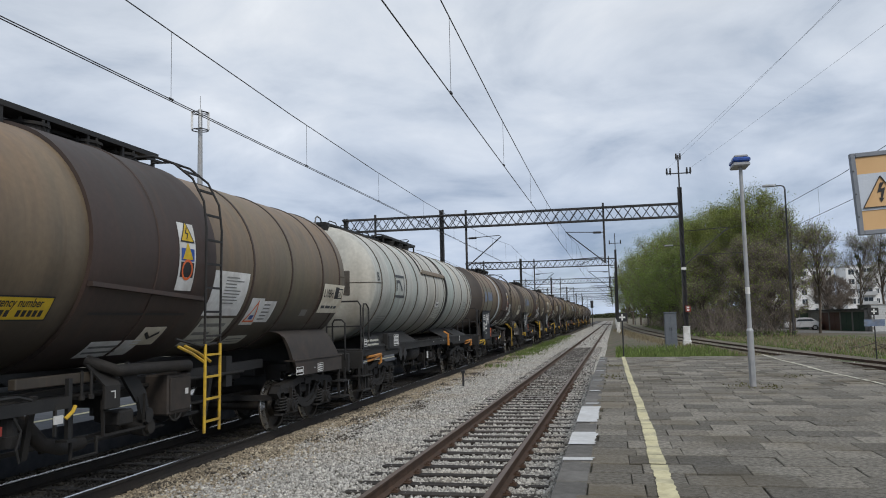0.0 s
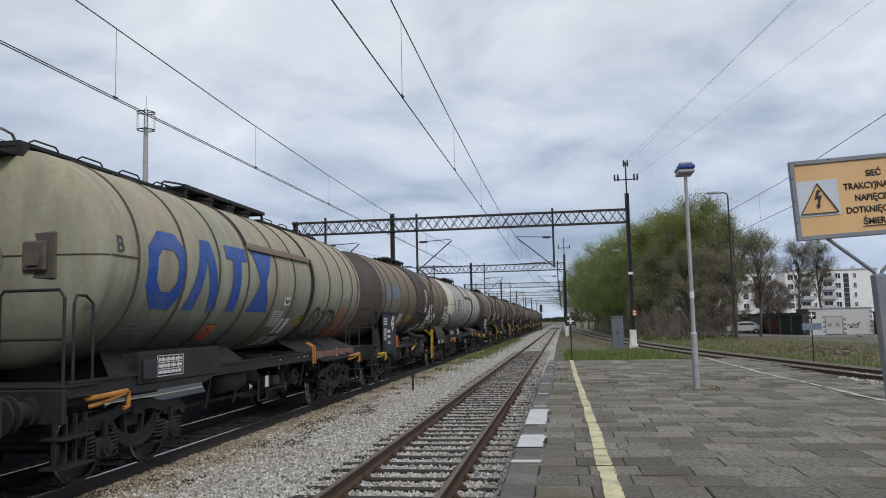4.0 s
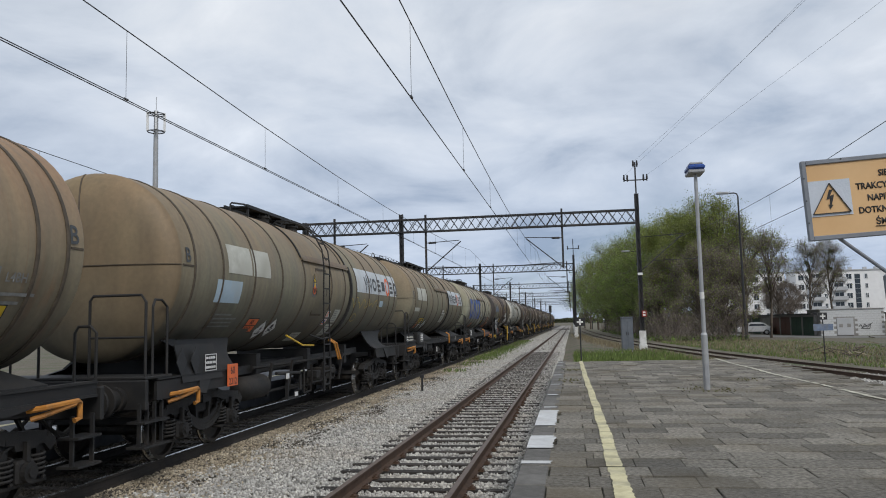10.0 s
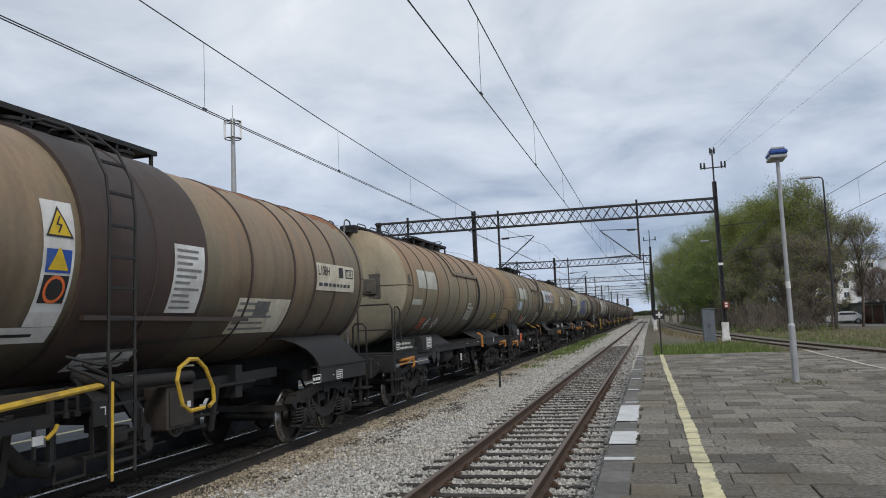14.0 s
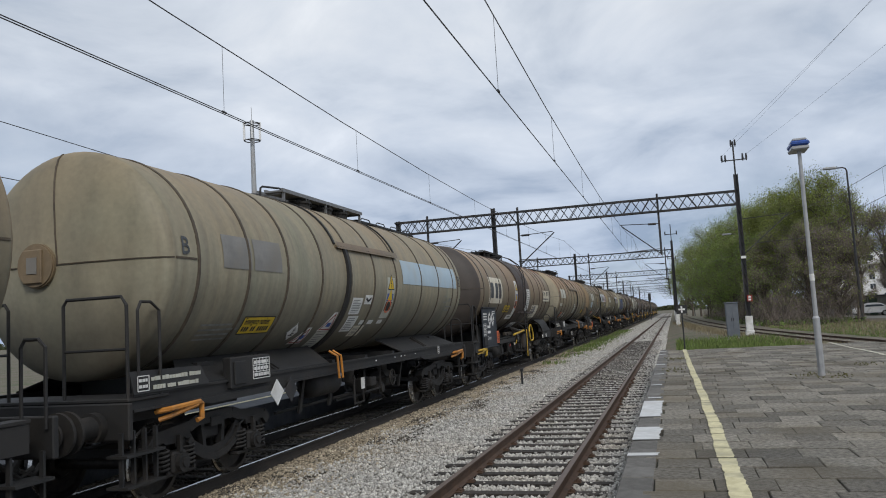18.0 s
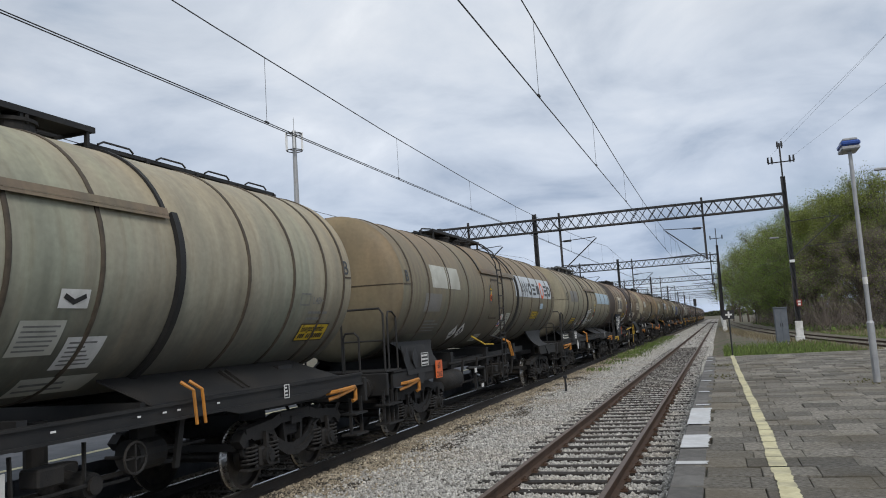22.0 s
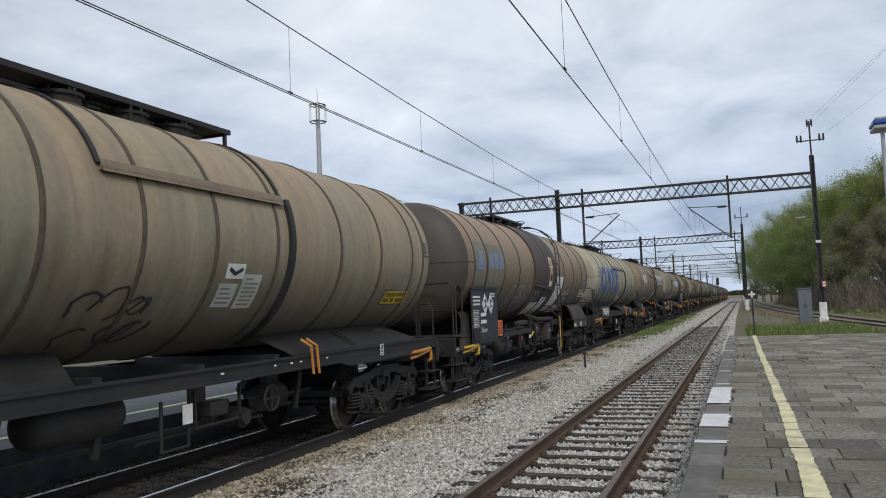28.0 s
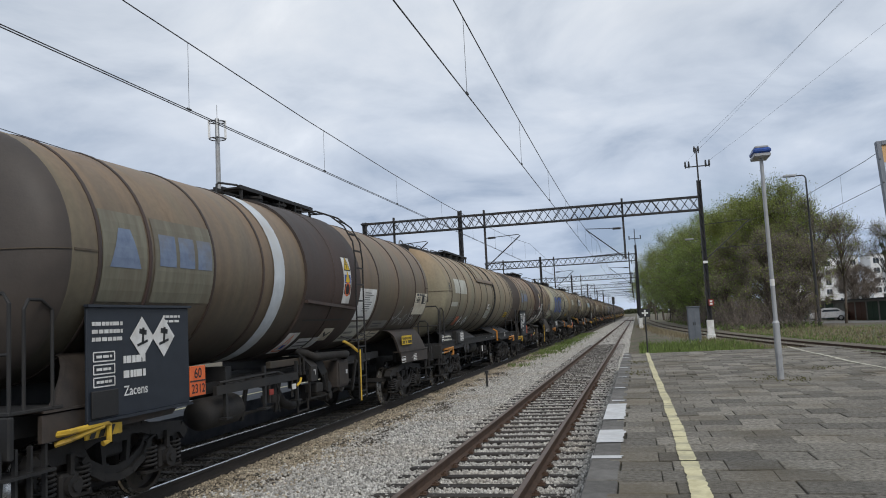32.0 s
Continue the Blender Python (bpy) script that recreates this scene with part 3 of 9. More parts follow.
STRAIGHT = [-15, 0, 6, 12, 20, 35, 60, 100, 160, 250, 420]
for dx in (-HALF, HALF):
    rail([(XN + dx, y) for y in STRAIGHT], "rail", "rust-brown running rail of the empty track")
    rail([(XT + dx, y) for y in STRAIGHT], "rail", "dark oily rail with a worn bright top under the train", "rail_shiny", "rail_oily")
SIDE_Y = [-10, 0, 8, 16, 22, 28, 34, 40, 46, 52, 58, 66, 74, 84, 96, 110, 130, 155, 185, 220, 260]
for dx in (-HALF, HALF):
    rail([(side_track_x(y) + dx, y) for y in SIDE_Y], "rail", "brown rail of the curving track behind the platform")


def side_bed():
    bm = bmesh.new()
    rows = []
    for y in SIDE_Y:
        x = side_track_x(y)
        rows.append([bm.verts.new((x + u, y, v)) for u, v in ((-1.9, -0.36), (-1.4, -0.2), (-0.6, -0.15), (0.6, -0.15), (1.4, -0.2), (2.2, -0.4))])
    for a, b in zip(rows, rows[1:]):
        for i in range(5):
            bm.faces.new((a[i], a[i + 1], b[i + 1], b[i]))
    tagged(new("side_track_bed", finish(bm, "ballast")), "pale stone bed of the curving side track", "ballast", kind="structure")


side_bed()


# ---- platform ----
def platform_right(y):
    return 6.75 - 0.012 * y


def platform_base():
    bm = bmesh.new()
    ys = [-12, 0, 8, 14, 20, 25, PEND]
    rows = []
    for y in ys:
        xr = platform_right(y)
        rows.append([bm.verts.new(p) for p in ((EDGE + 0.05, y, -0.4), (EDGE + 0.05, y, PLAT - 0.035), (xr, y, PLAT - 0.035), (xr, y, -0.4))])
    for a, b in zip(rows, rows[1:]):
        for i in range(3):
            bm.faces.new((a[i], a[i + 1], b[i + 1], b[i]))
    bm.faces.new(rows[-1])
    bmesh.ops.recalc_face_normals(bm, faces=bm.faces)
    tagged(new("platform", finish(bm, "slab_joint")), "weathered low platform paved with grey concrete slabs", "platform", kind="structure")


platform_base()
# ---- catenary portals ----
def lattice_beam(bm, x0, x1, y, z0, z1, depth=0.5, step=0.62):
    for yy in (y - depth / 2, y + depth / 2):
        for z in (z0, z1):
            bar(bm, (x0, yy, z), (x1, yy, z), 0.10, 0.10)
        n = int((x1 - x0) / step)
        for i in range(n):
            a, b = x0 + (x1 - x0) * i / n, x0 + (x1 - x0) * (i + 1) / n
            bar(bm, (a, yy, z0 if i % 2 else z1), (b, yy, z1 if i % 2 else z0), 0.045, 0.045)
            if yy < y:
                bar(bm, (a, yy, z1 if i % 2 else z0), (b, yy, z0 if i % 2 else z1), 0.045, 0.045)
    for i in range(0, n + 1, 4):
        x = x0 + (x1 - x0) * i / n
        bar(bm, (x, y - depth / 2, z0), (x, y + depth / 2, z0), 0.05)
        bar(bm, (x, y - depth / 2, z1), (x, y + depth / 2, z1), 0.05)


def portal(y, near=True):
    p = thing("catenary_portal", "black steel lattice portal carrying the overhead wires", "catenary portal", "catenary portals", m=pose(0, y, 0))
    xr = 4.72 if y < 80 else 0.45
    bm = bmesh.new()
    lattice_beam(bm, -19.6, xr - 0.12, 0, 8.72, 9.62)
    part("beam", bm, "steel_black", p)
    for x, zt in ((xr, 10.75), (-12.05, 10.05), (-19.4, 9.75)):
        bm = bmesh.new()
        box(bm, x - 0.10, x + 0.10, -0.03, 0.03, -0.4, zt - 0.01)
        for u in (-0.11, 0.11):
            box(bm, x + u - 0.03, x + u + 0.03, -0.15, 0.15, -0.4, zt)
        for k in range(14):
            z = 0.3 + k * zt / 15
            bar(bm, (x - 0.1, 0.1, z), (x + 0.1, 0.1, z + 0.5), 0.06, 0.06)
            bar(bm, (x - 0.1, -0.12, z + 0.5), (x + 0.1, -0.12, z), 0.06, 0.06)
        m = part("mast", bm, "steel_black", p)
        bm = bmesh.new()
        box(bm, x - 0.27, x + 0.27, -0.27, 0.27, -0.5, 0.3, 0.03)
        box(bm, x - 0.22, x + 0.22, -0.19, 0.19, 0.3, 1.25, 0.02)
        part("painted_foot", bm, "white", m, "whitewashed mast foot")
    if y < 80:
        bm = bmesh.new()
        bar(bm, (xr, 0, 10.7), (xr, 0, 13.0), 0.10)
        bar(bm, (xr - 0.8, 0, 11.72), (xr + 0.8, 0, 11.72), 0.07)
        for u in (-0.78, -0.55, 0.55, 0.78, -0.12, 0.14):
            z = 11.75 if abs(u) > 0.3 else 12.75
            rod(bm, (xr + u, 0, z), (xr + u, 0, z + 0.36), 0.075, 8, 0.05)
            rod(bm, (xr + u, 0, z - 0.12), (xr + u, 0, z), 0.04)
        part("insulator_arm", bm, "steel_black", p, "cross arm with dark pin insulators")
    elif y < 220:
        bm = bmesh.new()
        bar(bm, (xr, 0, 10.7), (xr, 0, 12.9), 0.10)
        bar(bm, (xr - 0.75, 0, 11.6), (xr + 0.75, 0, 11.6), 0.08)
        for u in (-0.72, 0.72):
            rod(bm, (xr + u, 0, 11.5), (xr + u, 0, 12.0), 0.07, 8)
        part("insulator_arm", bm, "steel_black", p, "cross arm with dark pin insulators")
    if y < 80:
        bm = bmesh.new()
        box(bm, xr - 0.16, xr + 0.16, -0.33, -0.30, 5.05, 5.22)
        part("number_plate", bm, "white", p, "small white plate")
        bm = bmesh.new()
        box(bm, xr - 0.02, xr + 0.30, -0.35, -0.32, 2.2, 2.62)
        q = part("route_plate", bm, "red_paint", p, "red plate with pale bars")
        bm = bmesh.new()
        box(bm, xr + 0.05, xr + 0.22, -0.358, -0.352, 2.44, 2.56)
        box(bm, xr + 0.05, xr + 0.22, -0.358, -0.352, 2.26, 2.38)
        part("plate_bar", bm, "white", q)
    for xp, side in ((-0.47, -1), (-10.25, 1), (-17.1, 1)):
        if xp > xr:
            continue
        bm = bmesh.new()
        bar(bm, (xp, 0, 5.72), (xp, 0, 9.95), 0.14, 0.14)
        part("drop_post", bm, "steel_black", p)
        bm = bmesh.new()
        e = xp + side * 2.55
        bar(bm, (xp, 0, 5.78), (e, 0, 7.92), 0.07)
        bar(bm, (e - 0.1, 0, 8.0), (xp, 0, 7.88), 0.05)
        rod(bm, (xp + side * 0.2, 0, 7.88), (xp + side * 0.75, 0, 7.89), 0.075, 8)
        bar(bm, (xp + side * 0.05, 0, 6.15), (xp + side * 2.6, 0, 6.05), 0.05)
        bar(bm, (xp + side * 1.9, 0, 5.62), (xp + side * 0.6, 0, 6.1), 0.035)
        part("cantilever", bm, "steel_black", p, "tubular cantilever arm with insulator")
    return p


for k, y in enumerate((55.5, 105.0, 157.0, 209.0, 261.0, 313.0)):
    portal(y, k < 2)


def sag(y, z, drop):
    s = ((y - 3.5) / 52.0) % 1.0
    return z - drop * 4 * s * (1 - s)


def overhead_line(x, zc, zm, drop, name, label):
    t = thing(name, label, "overhead wire", "overhead wires")
    ys = [-48.5 + 52.0 * k / 8 for k in range(8 * 8 + 1)]
    for u in ((-0.03, 0.03) if zc > 5.6 else (0.0,)):
        bm = bmesh.new()
        rod(bm, (x + u, ys[0], zc), (x + u, ys[-1], zc), 0.009, 6)
        part("contact_wire", bm, "wire", t)
    bm = bmesh.new()
    pipe(bm, [(x, a, sag(a, zm, drop)) for a in ys], 0.010, 6)
    part("messenger_wire", bm, "wire", t)
    y = 5.6
    while y < 160:
        bm = bmesh.new()
        rod(bm, (x, y, zc), (x, y, sag(y, zm, drop)), 0.004, 5)
        rod(bm, (x, y - 0.05, zc + 0.02), (x, y + 0.05, zc + 0.02), 0.022, 6)
        part("dropper", bm, "wire", t)
        y += 5.9
    return t


overhead_line(-2.30, 5.46, 7.05, 0.72, "overhead_line", "thin dark contact wire with sagging messenger and droppers")
overhead_line(-7.05, 5.76, 7.25, 0.62, "overhead_line", "paired dark contact wires with messenger over the goods train")


# ---- platform lamp ----
def platform_lamp():
    t = thing("platform_lamp", "slim grey platform lamp post with blue flat head", "lamp post", m=pose(2.76, 17.47, PLAT))
    bm = bmesh.new()
    rod(bm, (0, 0, -0.05), (0, 0, 1.15), 0.068, 16, 0.068)
    rod(bm, (0, 0, 1.15), (0, 0, 1.2), 0.075, 16, 0.048)
    rod(bm, (0, 0, 1.2), (0, 0, 4.62), 0.046, 16, 0.038)
    part("pole", bm, "galv", t, smooth=True)
    bm = bmesh.new()
    box(bm, -0.035, 0.035, -0.072, -0.055, 0.18, 0.5, 0.004)
    part("hatch", bm, "galv", t)
    bm = bmesh.new()
    box(bm, -0.17, 0.17, -0.22, 0.36, 4.62, 4.70, 0.02)
    part("head_base", bm, "galv", t)
    bm = bmesh.new()
    box(bm, -0.18, 0.18, -0.24, 0.38, 4.70, 4.80, 0.03)
    part("head_cover", bm, "lamp_blue", t, "blue lamp housing")
    bm = bmesh.new()
    box(bm, -0.14, 0.14, -0.18, 0.32, 4.80, 4.86, 0.02)
    part("head_cap", bm, "galv", t)
    bm = bmesh.new()
    rod(bm, (0, 0, 1.92), (0, 0, 2.06), 0.048, 12)
    part("sticker", bm, "white", t, "white paper sticker round the pole")


platform_lamp()
# ---- tank wagons (local: rail top at z = 0, +y is the way of travel, +x faces the platform) ----
R, AZ = 1.47, 3.0
SHARED = {}


def shared(key, make, material, smooth=False):
    """One mesh for all alike parts."""
    if key not in SHARED:
        bm = bmesh.new()
        make(bm)
        SHARED[key] = finish(bm, material, smooth)
    return SHARED[key]


LIFT = [0.0]


def on_tank(y, v, out=0.004):
    """A place on the shell: y along it, v metres of arc above its widest line."""
    a = v / R
    out += LIFT[0]
    return Vector(((R + out) * math.cos(a), y, AZ + (R + out) * math.sin(a)))


def arc(z):
    return R * math.asin(max(-0.999, min(0.999, (z - AZ) / R)))


def patch(bm, q, out=0.006, n=5):
    """A sheet on the shell between four corners (y, v), in order round it."""
    (a, b, c, d) = [Vector(p) for p in q]
    g = []
    for j in range(n + 1):
        row = []
        for i in range(n + 1):
            s, t = i / n, j / n
            p = (a * (1 - s) + b * s) * (1 - t) + (d * (1 - s) + c * s) * t
            row.append(bm.verts.new(on_tank(p.x, p.y, out)))
        g.append(row)
    for j in range(n):
        for i in range(n):
            bm.faces.new((g[j][i], g[j][i + 1], g[j + 1][i + 1], g[j + 1][i]))
    return bm


def rect(bm, y0, y1, v0, v1, out=0.006, n=5):
    return patch(bm, ((y0, v0), (y1, v0), (y1, v1), (y0, v1)), out, n)


def stroke(bm, pts, w, out=0.008):
    """A painted line on the shell: one ribbon with mitred bends."""
    p = [Vector(q) for q in pts]
    p = [q for k, q in enumerate(p) if k == 0 or (q - p[k - 1]).length > 1e-5]
    closed = len(p) > 3 and (p[0] - p[-1]).length < 1e-5
    if closed:
        p.pop()
    n = len(p)
    if n < 2:
        return bm

    def normal(a, b):
        d = (b - a).normalized()
        return Vector((-d.y, d.x))
    edges = []
    for k in range(n):
        before = normal(p[k - 1], p[k]) if k or closed else None
        after = normal(p[k], p[(k + 1) % n]) if k < n - 1 or closed else None
        a, b = before or after, after or before
        m = a + b
        m = a if m.length < 0.2 else m.normalized()
        m = m * (w / 2 / max(0.5, m.dot(a)))
        edges.append((p[k] - m, p[k] + m))
    loop = list(range(n)) + ([0] if closed else [])
    last, first = None, None
    for a, b in zip(loop, loop[1:]):
        for q in (0.0, 0.5, 1.0):
            if last and q == 0.0:
                continue
            low, high = edges[a][0].lerp(edges[b][0], q), edges[a][1].lerp(edges[b][1], q)
            if closed and q == 1.0 and b == 0:
                col = first
            else:
                col = [bm.verts.new(on_tank(*low.lerp(high, h), out)) for h in (0.0, 0.5, 1.0)]
            if last:
                for h in (0, 1):
                    bm.faces.new((last[h], col[h], col[h + 1], last[h + 1]))
            first = first or col
            last = col
    return bm


TEXTS = {}


def text_bm(words, size, spread=1.0, bold=0.012):
    """Letters of the built-in font as flat faces (u, v), cut into bands so that they can follow a curve."""
    if (words, bold) not in TEXTS:
        cu = bpy.data.curves.new("letters", "FONT")
        cu.body, cu.size, cu.resolution_u, cu.offset = words, 1.0, 3, bold
        ob = bpy.data.objects.new("letters", cu)
        scene.collection.objects.link(ob)
        me = bpy.data.meshes.new_from_object(ob.evaluated_get(bpy.context.evaluated_depsgraph_get()))
        bpy.data.objects.remove(ob)
        bpy.data.curves.remove(cu)
        TEXTS[words, bold] = me
    bm = bmesh.new()
    bm.from_mesh(TEXTS[words, bold])
    bmesh.ops.scale(bm, verts=bm.verts, vec=(size * spread, size, 1))
    if size > 0.2:
        for k in range(-2, int(size * 1.3 / 0.1) + 1):
            bmesh.ops.bisect_plane(bm, geom=bm.verts[:] + bm.edges[:] + bm.faces[:], plane_co=(0, k * 0.1, 0), plane_no=(0, 1, 0))
    return bm


def tank_text(words, y, v, size, out=0.009, spread=1.0):
    bm = text_bm(words, size, spread)
    for w in bm.verts:
        w.co = on_tank(y + w.co.x, v + w.co.y, out)
    return bm


def flat_text(words, size, m, spread=1.0, bold=0.012):
    bm = text_bm(words, size, spread, bold)
    bmesh.ops.transform(bm, matrix=m, verts=bm.verts)
    return bm


SIDE = Matrix(((0, 0, 1, 0), (1, 0, 0, 0), (0, 1, 0, 0), (0, 0, 0, 1)))  # letters upright on a face that looks along +x


# the dished tank end: radius and share of its depth
DOME = ((0.0, 1.0), (0.4, 0.96), (0.8, 0.85), (1.08, 0.70), (1.26, 0.53), (1.38, 0.34), (1.445, 0.13), (1.465, 0.02))


def shell(h, d=0.30):
    def make(bm):
        end = [(-h - d * f, r) for r, f in DOME] + [(-h + 0.03, R)]
        mid = [(-h + 2 * h * k / 12, R) for k in range(1, 12)]
        revolve_y(bm, end + mid + [(-y, r) for y, r in reversed(end)], 56, 0, AZ)
        bmesh.ops.recalc_face_normals(bm, faces=bm.faces)
        for f in bm.faces:
            f.material_index = 1 if abs(f.calc_center_median().y) > h - 0.005 else 0
    return make


def ring(w=0.06, t=0.018):
    def make(bm):
        revolve_y(bm, [(-w / 2, R - 0.01), (-w / 2, R + t * 0.6), (-w / 4, R + t), (w / 4, R + t), (w / 2, R + t * 0.6), (w / 2, R - 0.01)], 56, 0, AZ)
        bmesh.ops.recalc_face_normals(bm, faces=bm.faces)
    return make


def wheelset(bm):
    rod(bm, (-1.0, 0, 0), (1.0, 0, 0), 0.085, 12)
    for s in (-1, 1):
        prof = [(0.645, 0.10), (0.645, 0.16), (0.69, 0.20), (0.70, 0.38), (0.665, 0.405), (0.665, 0.46), (0.685, 0.49), (0.705, 0.485), (0.72, 0.462), (0.80, 0.452), (0.80, 0.40), (0.735, 0.385), (0.73, 0.21), (0.80, 0.17), (0.80, 0.09)]
        seg = 32
        rows = [[bm.verts.new((s * x, r * math.cos(2 * math.pi * i / seg), r * math.sin(2 * math.pi * i / seg))) for i in range(seg)] for x, r in prof]
        for k, (a, b) in enumerate(zip(rows, rows[1:])):
            for i in range(seg):
                f = bm.faces.new((a[i], a[(i + 1) % seg], b[(i + 1) % seg], b[i]))
                f.material_index = 1 if k in (7, 8) else 0
        # balance holes give the turning away
        for k in range(3):
            a = k * 2.1
            rod(bm, (s * 0.725, 0.29 * math.cos(a), 0.29 * math.sin(a)), (s * 0.742, 0.29 * math.cos(a), 0.29 * math.sin(a)), 0.035, 8)
    bmesh.ops.recalc_face_normals(bm, faces=bm.faces)


def side_frame(bm):
    """A cast bogie side: a beam arched over the boxes, a sagging lower chord, and openings between."""
    top = [(-1.42, 0.68), (-1.30, 0.80), (-0.62, 0.86), (-0.42, 0.92), (0.42, 0.92), (0.62, 0.86), (1.30, 0.80), (1.42, 0.68)]
    low = [(0.62, 0.70), (0.50, 0.54), (0.26, 0.42), (0.0, 0.38), (-0.26, 0.42), (-0.50, 0.54), (-0.62, 0.70)]
    for a, b in zip(top, top[1:]):
        bar(bm, (1.01, a[0], a[1]), (1.01, b[0], b[1]), 0.16, 0.15)
    for a, b in zip(low, low[1:]):
        bar(bm, (1.01, a[0], a[1]), (1.01, b[0], b[1]), 0.15, 0.09)
        bar(bm, (1.03, a[0], a[1] + 0.07), (1.03, b[0], b[1] + 0.07), 0.03, 0.13)
    for s in (-1, 1):
        poly(bm, [(0.99, s * 0.52, 0.84), (0.99, s * 0.72, 0.84), (0.99, s * 0.70, 0.44), (0.99, s * 0.60, 0.44)], 0.05, (1, 0, 0))
        poly(bm, [(0.99, s * 1.16, 0.80), (0.99, s * 1.36, 0.74), (0.99, s * 1.32, 0.52), (0.99, s * 1.22, 0.44)], 0.05, (1, 0, 0))
        bar(bm, (1.06, s * 0.55, 0.70), (1.06, s * 0.95, 0.84), 0.03)
        bar(bm, (1.0, s * 0.20, 0.46), (1.0, s * 0.26, 0.88), 0.08, 0.07)
        poly(bm, [(1.05, s * 0.72, 0.88), (1.05, s * 1.30, 0.82), (1.05, s * 1.12, 0.70), (1.05, s * 0.78, 0.70)], 0.04, (1, 0, 0))
    bar(bm, (1.05, -0.15, 0.86), (1.05, 0.15, 0.86), 0.12, 0.12)


def axle_box(bm):
    box(bm, 0.93, 1.14, -0.15, 0.15, 0.33, 0.60, 0.03)
    rod(bm, (1.12, 0, 0.46), (1.20, 0, 0.46), 0.115, 14)
    rod(bm, (1.19, 0, 0.46), (1.225, 0, 0.46), 0.06, 8)
    box(bm, 0.95, 1.10, -0.40, 0.40, 0.30, 0.345, 0.01)
    bar(bm, (1.12, 0.02, 0.58), (1.12, 0.02, 0.80), 0.05, 0.06)


def coil(bm):
    """One continuous helical spring."""
    turns, seg, ring_n = 5.5, 10, 5
    n = int(turns * seg)
    rows = []
    for k in range(n + 1):
        a = 2 * math.pi * k / seg
        c = Vector((1.03 + 0.105 * math.cos(a), 0.105 * math.sin(a), 0.36 + 0.29 * k / n))
        out = Vector((math.cos(a), math.sin(a), 0))
        rows.append([bm.verts.new(c + out * 0.019 * math.cos(q) + Vector((0, 0, 0.019 * math.sin(q)))) for q in [2 * math.pi * i / ring_n for i in range(ring_n)]])
    for a, b in zip(rows, rows[1:]):
        for i in range(ring_n):
            bm.faces.new((a[i], a[(i + 1) % ring_n], b[(i + 1) % ring_n], b[i]))
    bm.faces.new(rows[0])
    bm.faces.new(rows[-1])
    bmesh.ops.recalc_face_normals(bm, faces=bm.faces)


def bogie(parent, y):
    b = part("bogie", shared("bolster", lambda bm: (box(bm, -1.0, 1.0, -0.2, 0.2, 0.62, 0.86, 0.03), box(bm, -0.12, 0.12, -1.3, 1.3, 0.55, 0.70, 0.02), box(bm, -0.95, 0.95, -1.42, -1.34, 0.6, 0.7), box(bm, -0.95, 0.95, 1.34, 1.42, 0.6, 0.7)), "bogie"), None, parent, "black cast two-axle bogie", m=pose(0, y, 0))
    for s in (1, -1):
        part("side_frame", shared("side_frame", side_frame, "bogie"), None, b, m=pose(0, 0, 0, 0, 0, 0 if s > 0 else 180))
        for u in (-0.9, 0.9):
            part("axle_box", shared("axle_box", axle_box, "bogie"), None, b, m=pose(0, u * s, 0, 0, 0, 0 if s > 0 else 180))
            if s > 0:
                for k in (-0.27, 0.27):
                    part("spring", shared("coil", coil, "bogie"), None, b, m=pose(0, u + k, 0))
    out = []
    for u in (-0.9, 0.9):
        w = part("wheelset", shared("wheelset", wheelset, ["wheel", "tread"], True), None, b, "dark wheelset with a polished rim", m=pose(0, u, 0.46))
        w["roll"] = u
        out.append(w)
    for sx in (-0.72, 0.72):
        for sy in (-0.39, 0.39):
            part("brake_block", shared("brake", lambda bm: box(bm, -0.05, 0.05, -0.04, 0.04, 0.34, 0.66, 0.01), "bogie"), None, b, m=pose(sx, sy, 0))
    return b


def buffer_mesh(bm):
    rod(bm, (0, 0, 0), (0, 0.10, 0), 0.17, 16)
    rod(bm, (0, 0.08, 0), (0, 0.34, 0), 0.135, 18, 0.125)
    rod(bm, (0, 0.34, 0), (0, 0.37, 0), 0.15, 18)
    rod(bm, (0, 0.36, 0), (0, 0.56, 0), 0.095, 14)
    rod(bm, (0, 0.56, 0), (0, 0.60, 0), 0.235, 22)


def ladder_mesh(w, pts, step=0.3, r=0.018):
    """Two stringers through points and rungs between them; w along y."""
    def make(bm):
        for s in (-w / 2, w / 2):
            pipe(bm, [Vector(p) + Vector((0, s, 0)) for p in pts], r, 6)
        ln = 0.0
        for a, b in zip(pts, pts[1:]):
            a, b = Vector(a), Vector(b)
            n = max(1, int((b - a).length / step))
            for k in range(n):
                p = a.lerp(b, (k + 0.5) / n)
                bar(bm, p - Vector((0, w / 2, 0)), p + Vector((0, w / 2, 0)), 0.03, 0.03)
    return make


